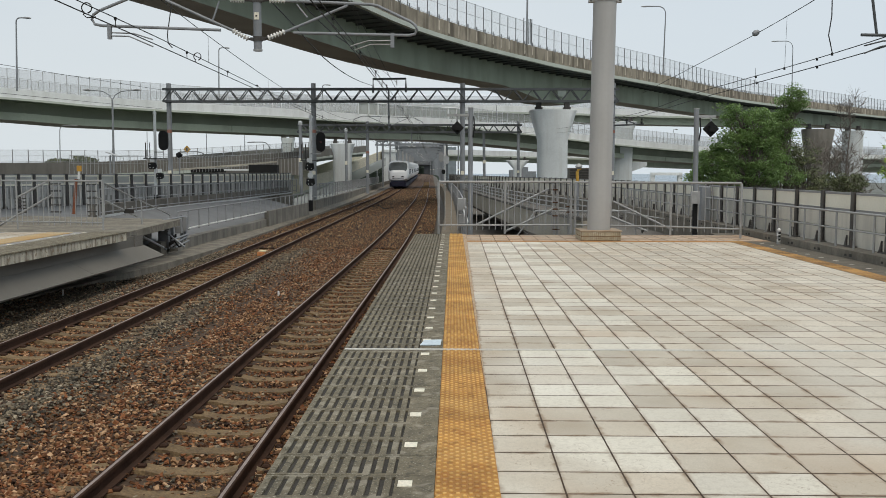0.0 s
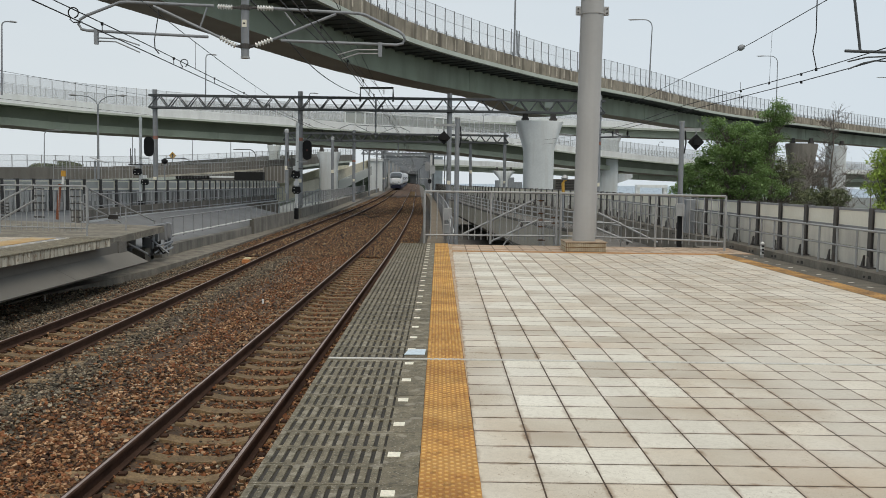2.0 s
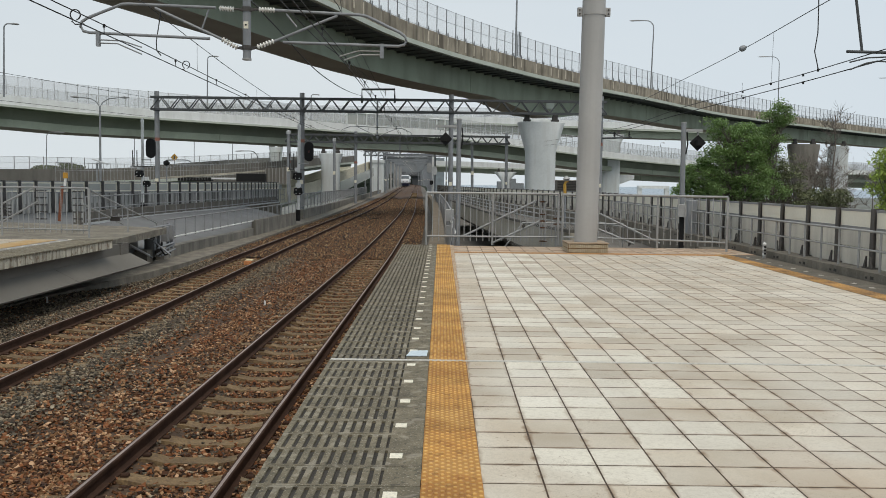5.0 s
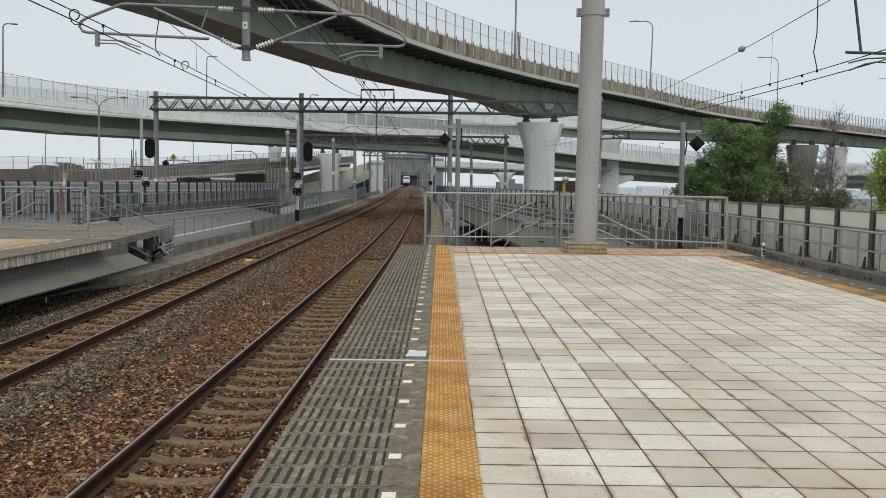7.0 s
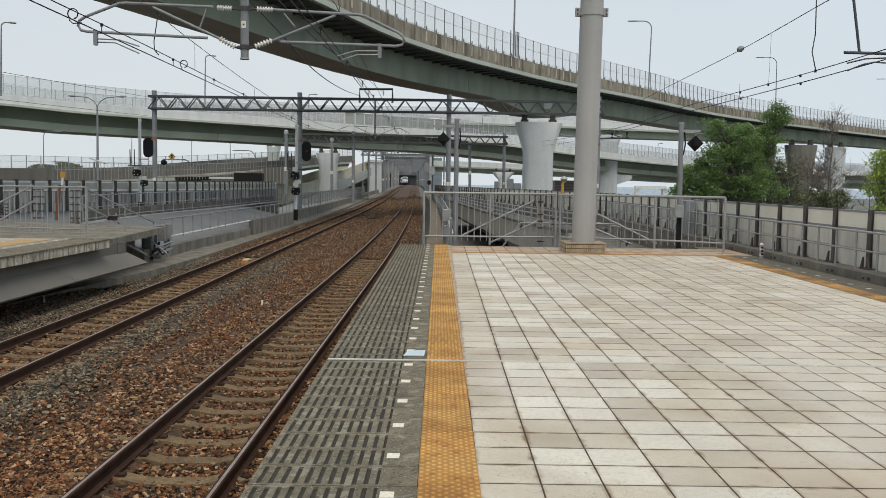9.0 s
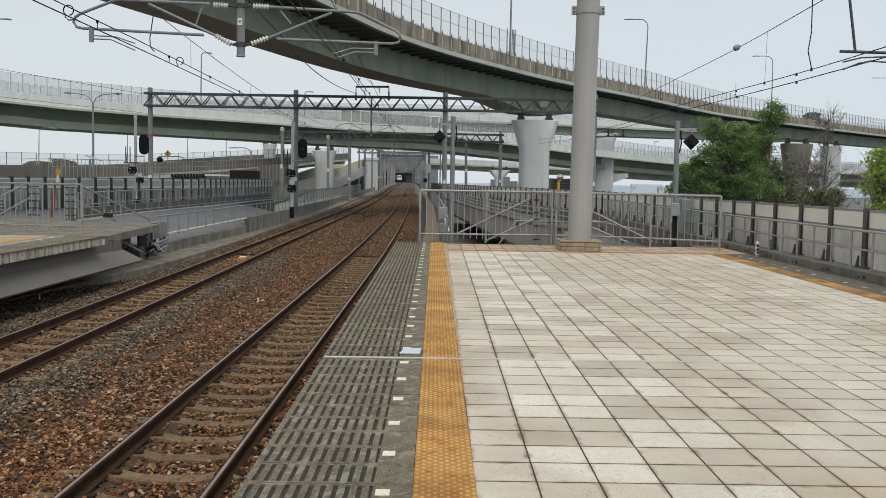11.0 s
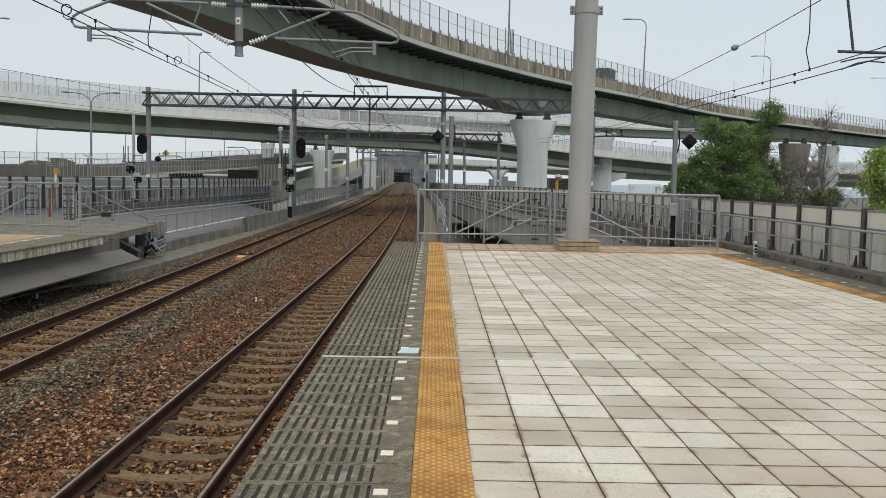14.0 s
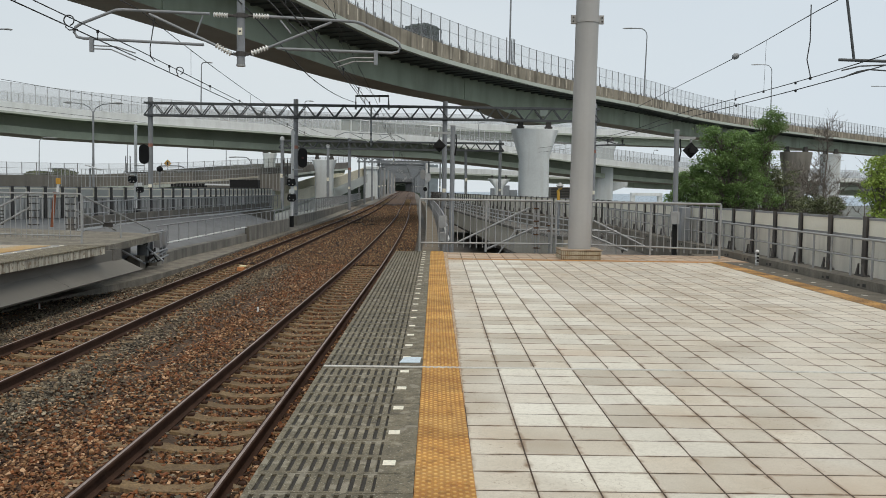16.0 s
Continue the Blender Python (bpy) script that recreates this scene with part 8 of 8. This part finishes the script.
def lorry():
    w = hold("lorry", (0, 0, 0), "small dark grey-green lorry driving along the ramp", "lorry")
    part("cargo_bed", Mesh().box(-0.85, 0.85, -1.9, 0.35, 0.6, 0.72), M_TRUCK, w, local=True)
    part("headboard", Mesh().bbox(-0.85, 0.85, 0.28, 0.36, 0.7, 1.95, 0.03), M_TRUCK, w, local=True)
    for s in (-1, 1):
        part("drop_side", Mesh().bbox(s * 0.85 - 0.03, s * 0.85 + 0.03, -1.9, 0.3, 0.7, 1.1, 0.01), M_TRUCK, w, local=True)
        part("cargo_rack", Mesh().tube([(s * 0.8, 0.3, 1.9), (s * 0.8, -1.85, 1.9), (s * 0.8, -1.85, 0.75)], 0.03, 6), M_TRUCK, w, local=True)
    part("cargo", Mesh().bbox(-0.7, 0.7, -1.75, 0.1, 0.72, 2.1, 0.12), M_TRUCK, w, local=True)
    part("cab", Mesh().add([(-0.85, 0.4, 0.5), (0.85, 0.4, 0.5), (0.85, 1.75, 0.5), (-0.85, 1.75, 0.5), (-0.85, 0.4, 1.2), (0.85, 0.4, 1.2), (0.85, 1.75, 1.15), (-0.85, 1.75, 1.15), (-0.76, 0.45, 1.72), (0.76, 0.45, 1.72), (0.76, 1.4, 1.7), (-0.76, 1.4, 1.7)],
         [(0, 3, 2, 1), (8, 9, 10, 11), (0, 1, 5, 4), (1, 2, 6, 5), (2, 3, 7, 6), (3, 0, 4, 7), (4, 5, 9, 8), (5, 6, 10, 9), (6, 7, 11, 10), (7, 4, 8, 11)]), M_TRUCK, w, local=True)
    part("windscreen", Mesh().add([(-0.72, 1.74, 1.22), (0.72, 1.74, 1.22), (0.66, 1.46, 1.64), (-0.66, 1.46, 1.64), (-0.72, 1.77, 1.22), (0.72, 1.77, 1.22), (0.66, 1.49, 1.64), (-0.66, 1.49, 1.64)],
         [(0, 1, 2, 3), (7, 6, 5, 4), (0, 4, 5, 1), (1, 5, 6, 2), (2, 6, 7, 3), (3, 7, 4, 0)]), M_GLASS, w, local=True)
    part("aerial", Mesh().tube([(-0.7, 1.6, 1.2), (-0.7, 1.7, 2.2)], 0.02, 6), M_TYRE, w, local=True)
    part("bumper", Mesh().bbox(-0.85, 0.85, 1.72, 1.84, 0.4, 0.62, 0.03), M_TYRE, w, local=True)
    for s in (-1, 1):
        part("headlight", Mesh().tube([(s * 0.6, 1.74, 0.8), (s * 0.6, 1.78, 0.8)], 0.1, 12), M_CERAMIC, w, local=True, smooth=True)
        part("side_window", Mesh().bbox(s * 0.81 - 0.03, s * 0.81 + 0.03, 0.6, 1.3, 1.25, 1.62, 0.01), M_GLASS, w, local=True)
        for y in (-1.3, 1.2):
            wheel = part("wheel", Mesh().tube([(s * 0.62, y, 0.32), (s * 0.82, y, 0.32)], 0.32, 16), M_TYRE, w, local=True, smooth=True)
            part("rim", Mesh().tube([(s * 0.8, y, 0.32), (s * 0.83, y, 0.32)], 0.18, 12), M_GALV, wheel, local=True, smooth=True)
    for c in w.children_recursive:
        c.data.transform(Matrix.Diagonal((1.2, 1.0, 1.27, 1.0)))
    return w


van = lorry()
ramp = shifted(smooth_path(F1, 1.0), -1.9, -1.1)
ramp_arc = [0.0]
for a, b in zip(ramp, ramp[1:]):
    ramp_arc.append(ramp_arc[-1] + (b - a).length)


def on_ramp(s):
    i = min(range(len(ramp_arc) - 1), key=lambda k: abs(ramp_arc[k] - s))
    i = min(max(i, 1), len(ramp) - 2)
    d = (ramp[i + 1] - ramp[i - 1]).normalized()
    return ramp[i] + d * (s - ramp_arc[i]), d


LORRY_RUN = [(0, 238.7), (6, 225.7), (9, 211.7), (11.3, 163.7), (12, 143.6), (12.5, 130.5), (13, 118.4), (13.5, 106.4), (14, 96.4), (14.5, 86.4), (15, 77.3), (15.5, 68.7), (16, 58.9)]


def motions():
    for k, c in enumerate(coaches):
        rows = []
        for t, y in TRAIN_RUN:
            s0 = min(range(len(left_far)), key=lambda i: abs(left_far[i].y - y))
            p, d = on_left_track(arc[s0] + (y - left_far[s0].y) + 20.4 * k)
            rows.append((t, pose(p.x, p.y, p.z, math.degrees(math.asin(d.z)), 0, math.degrees(math.atan2(-d.x, d.y)))))
        walk(c, rows)
    rows = []
    for t, s in LORRY_RUN:
        p, d = on_ramp(s)
        rows.append((t, pose(p.x, p.y, p.z, 0, 0, math.degrees(math.atan2(d.x, -d.y)))))
    walk(van, rows)


motions()
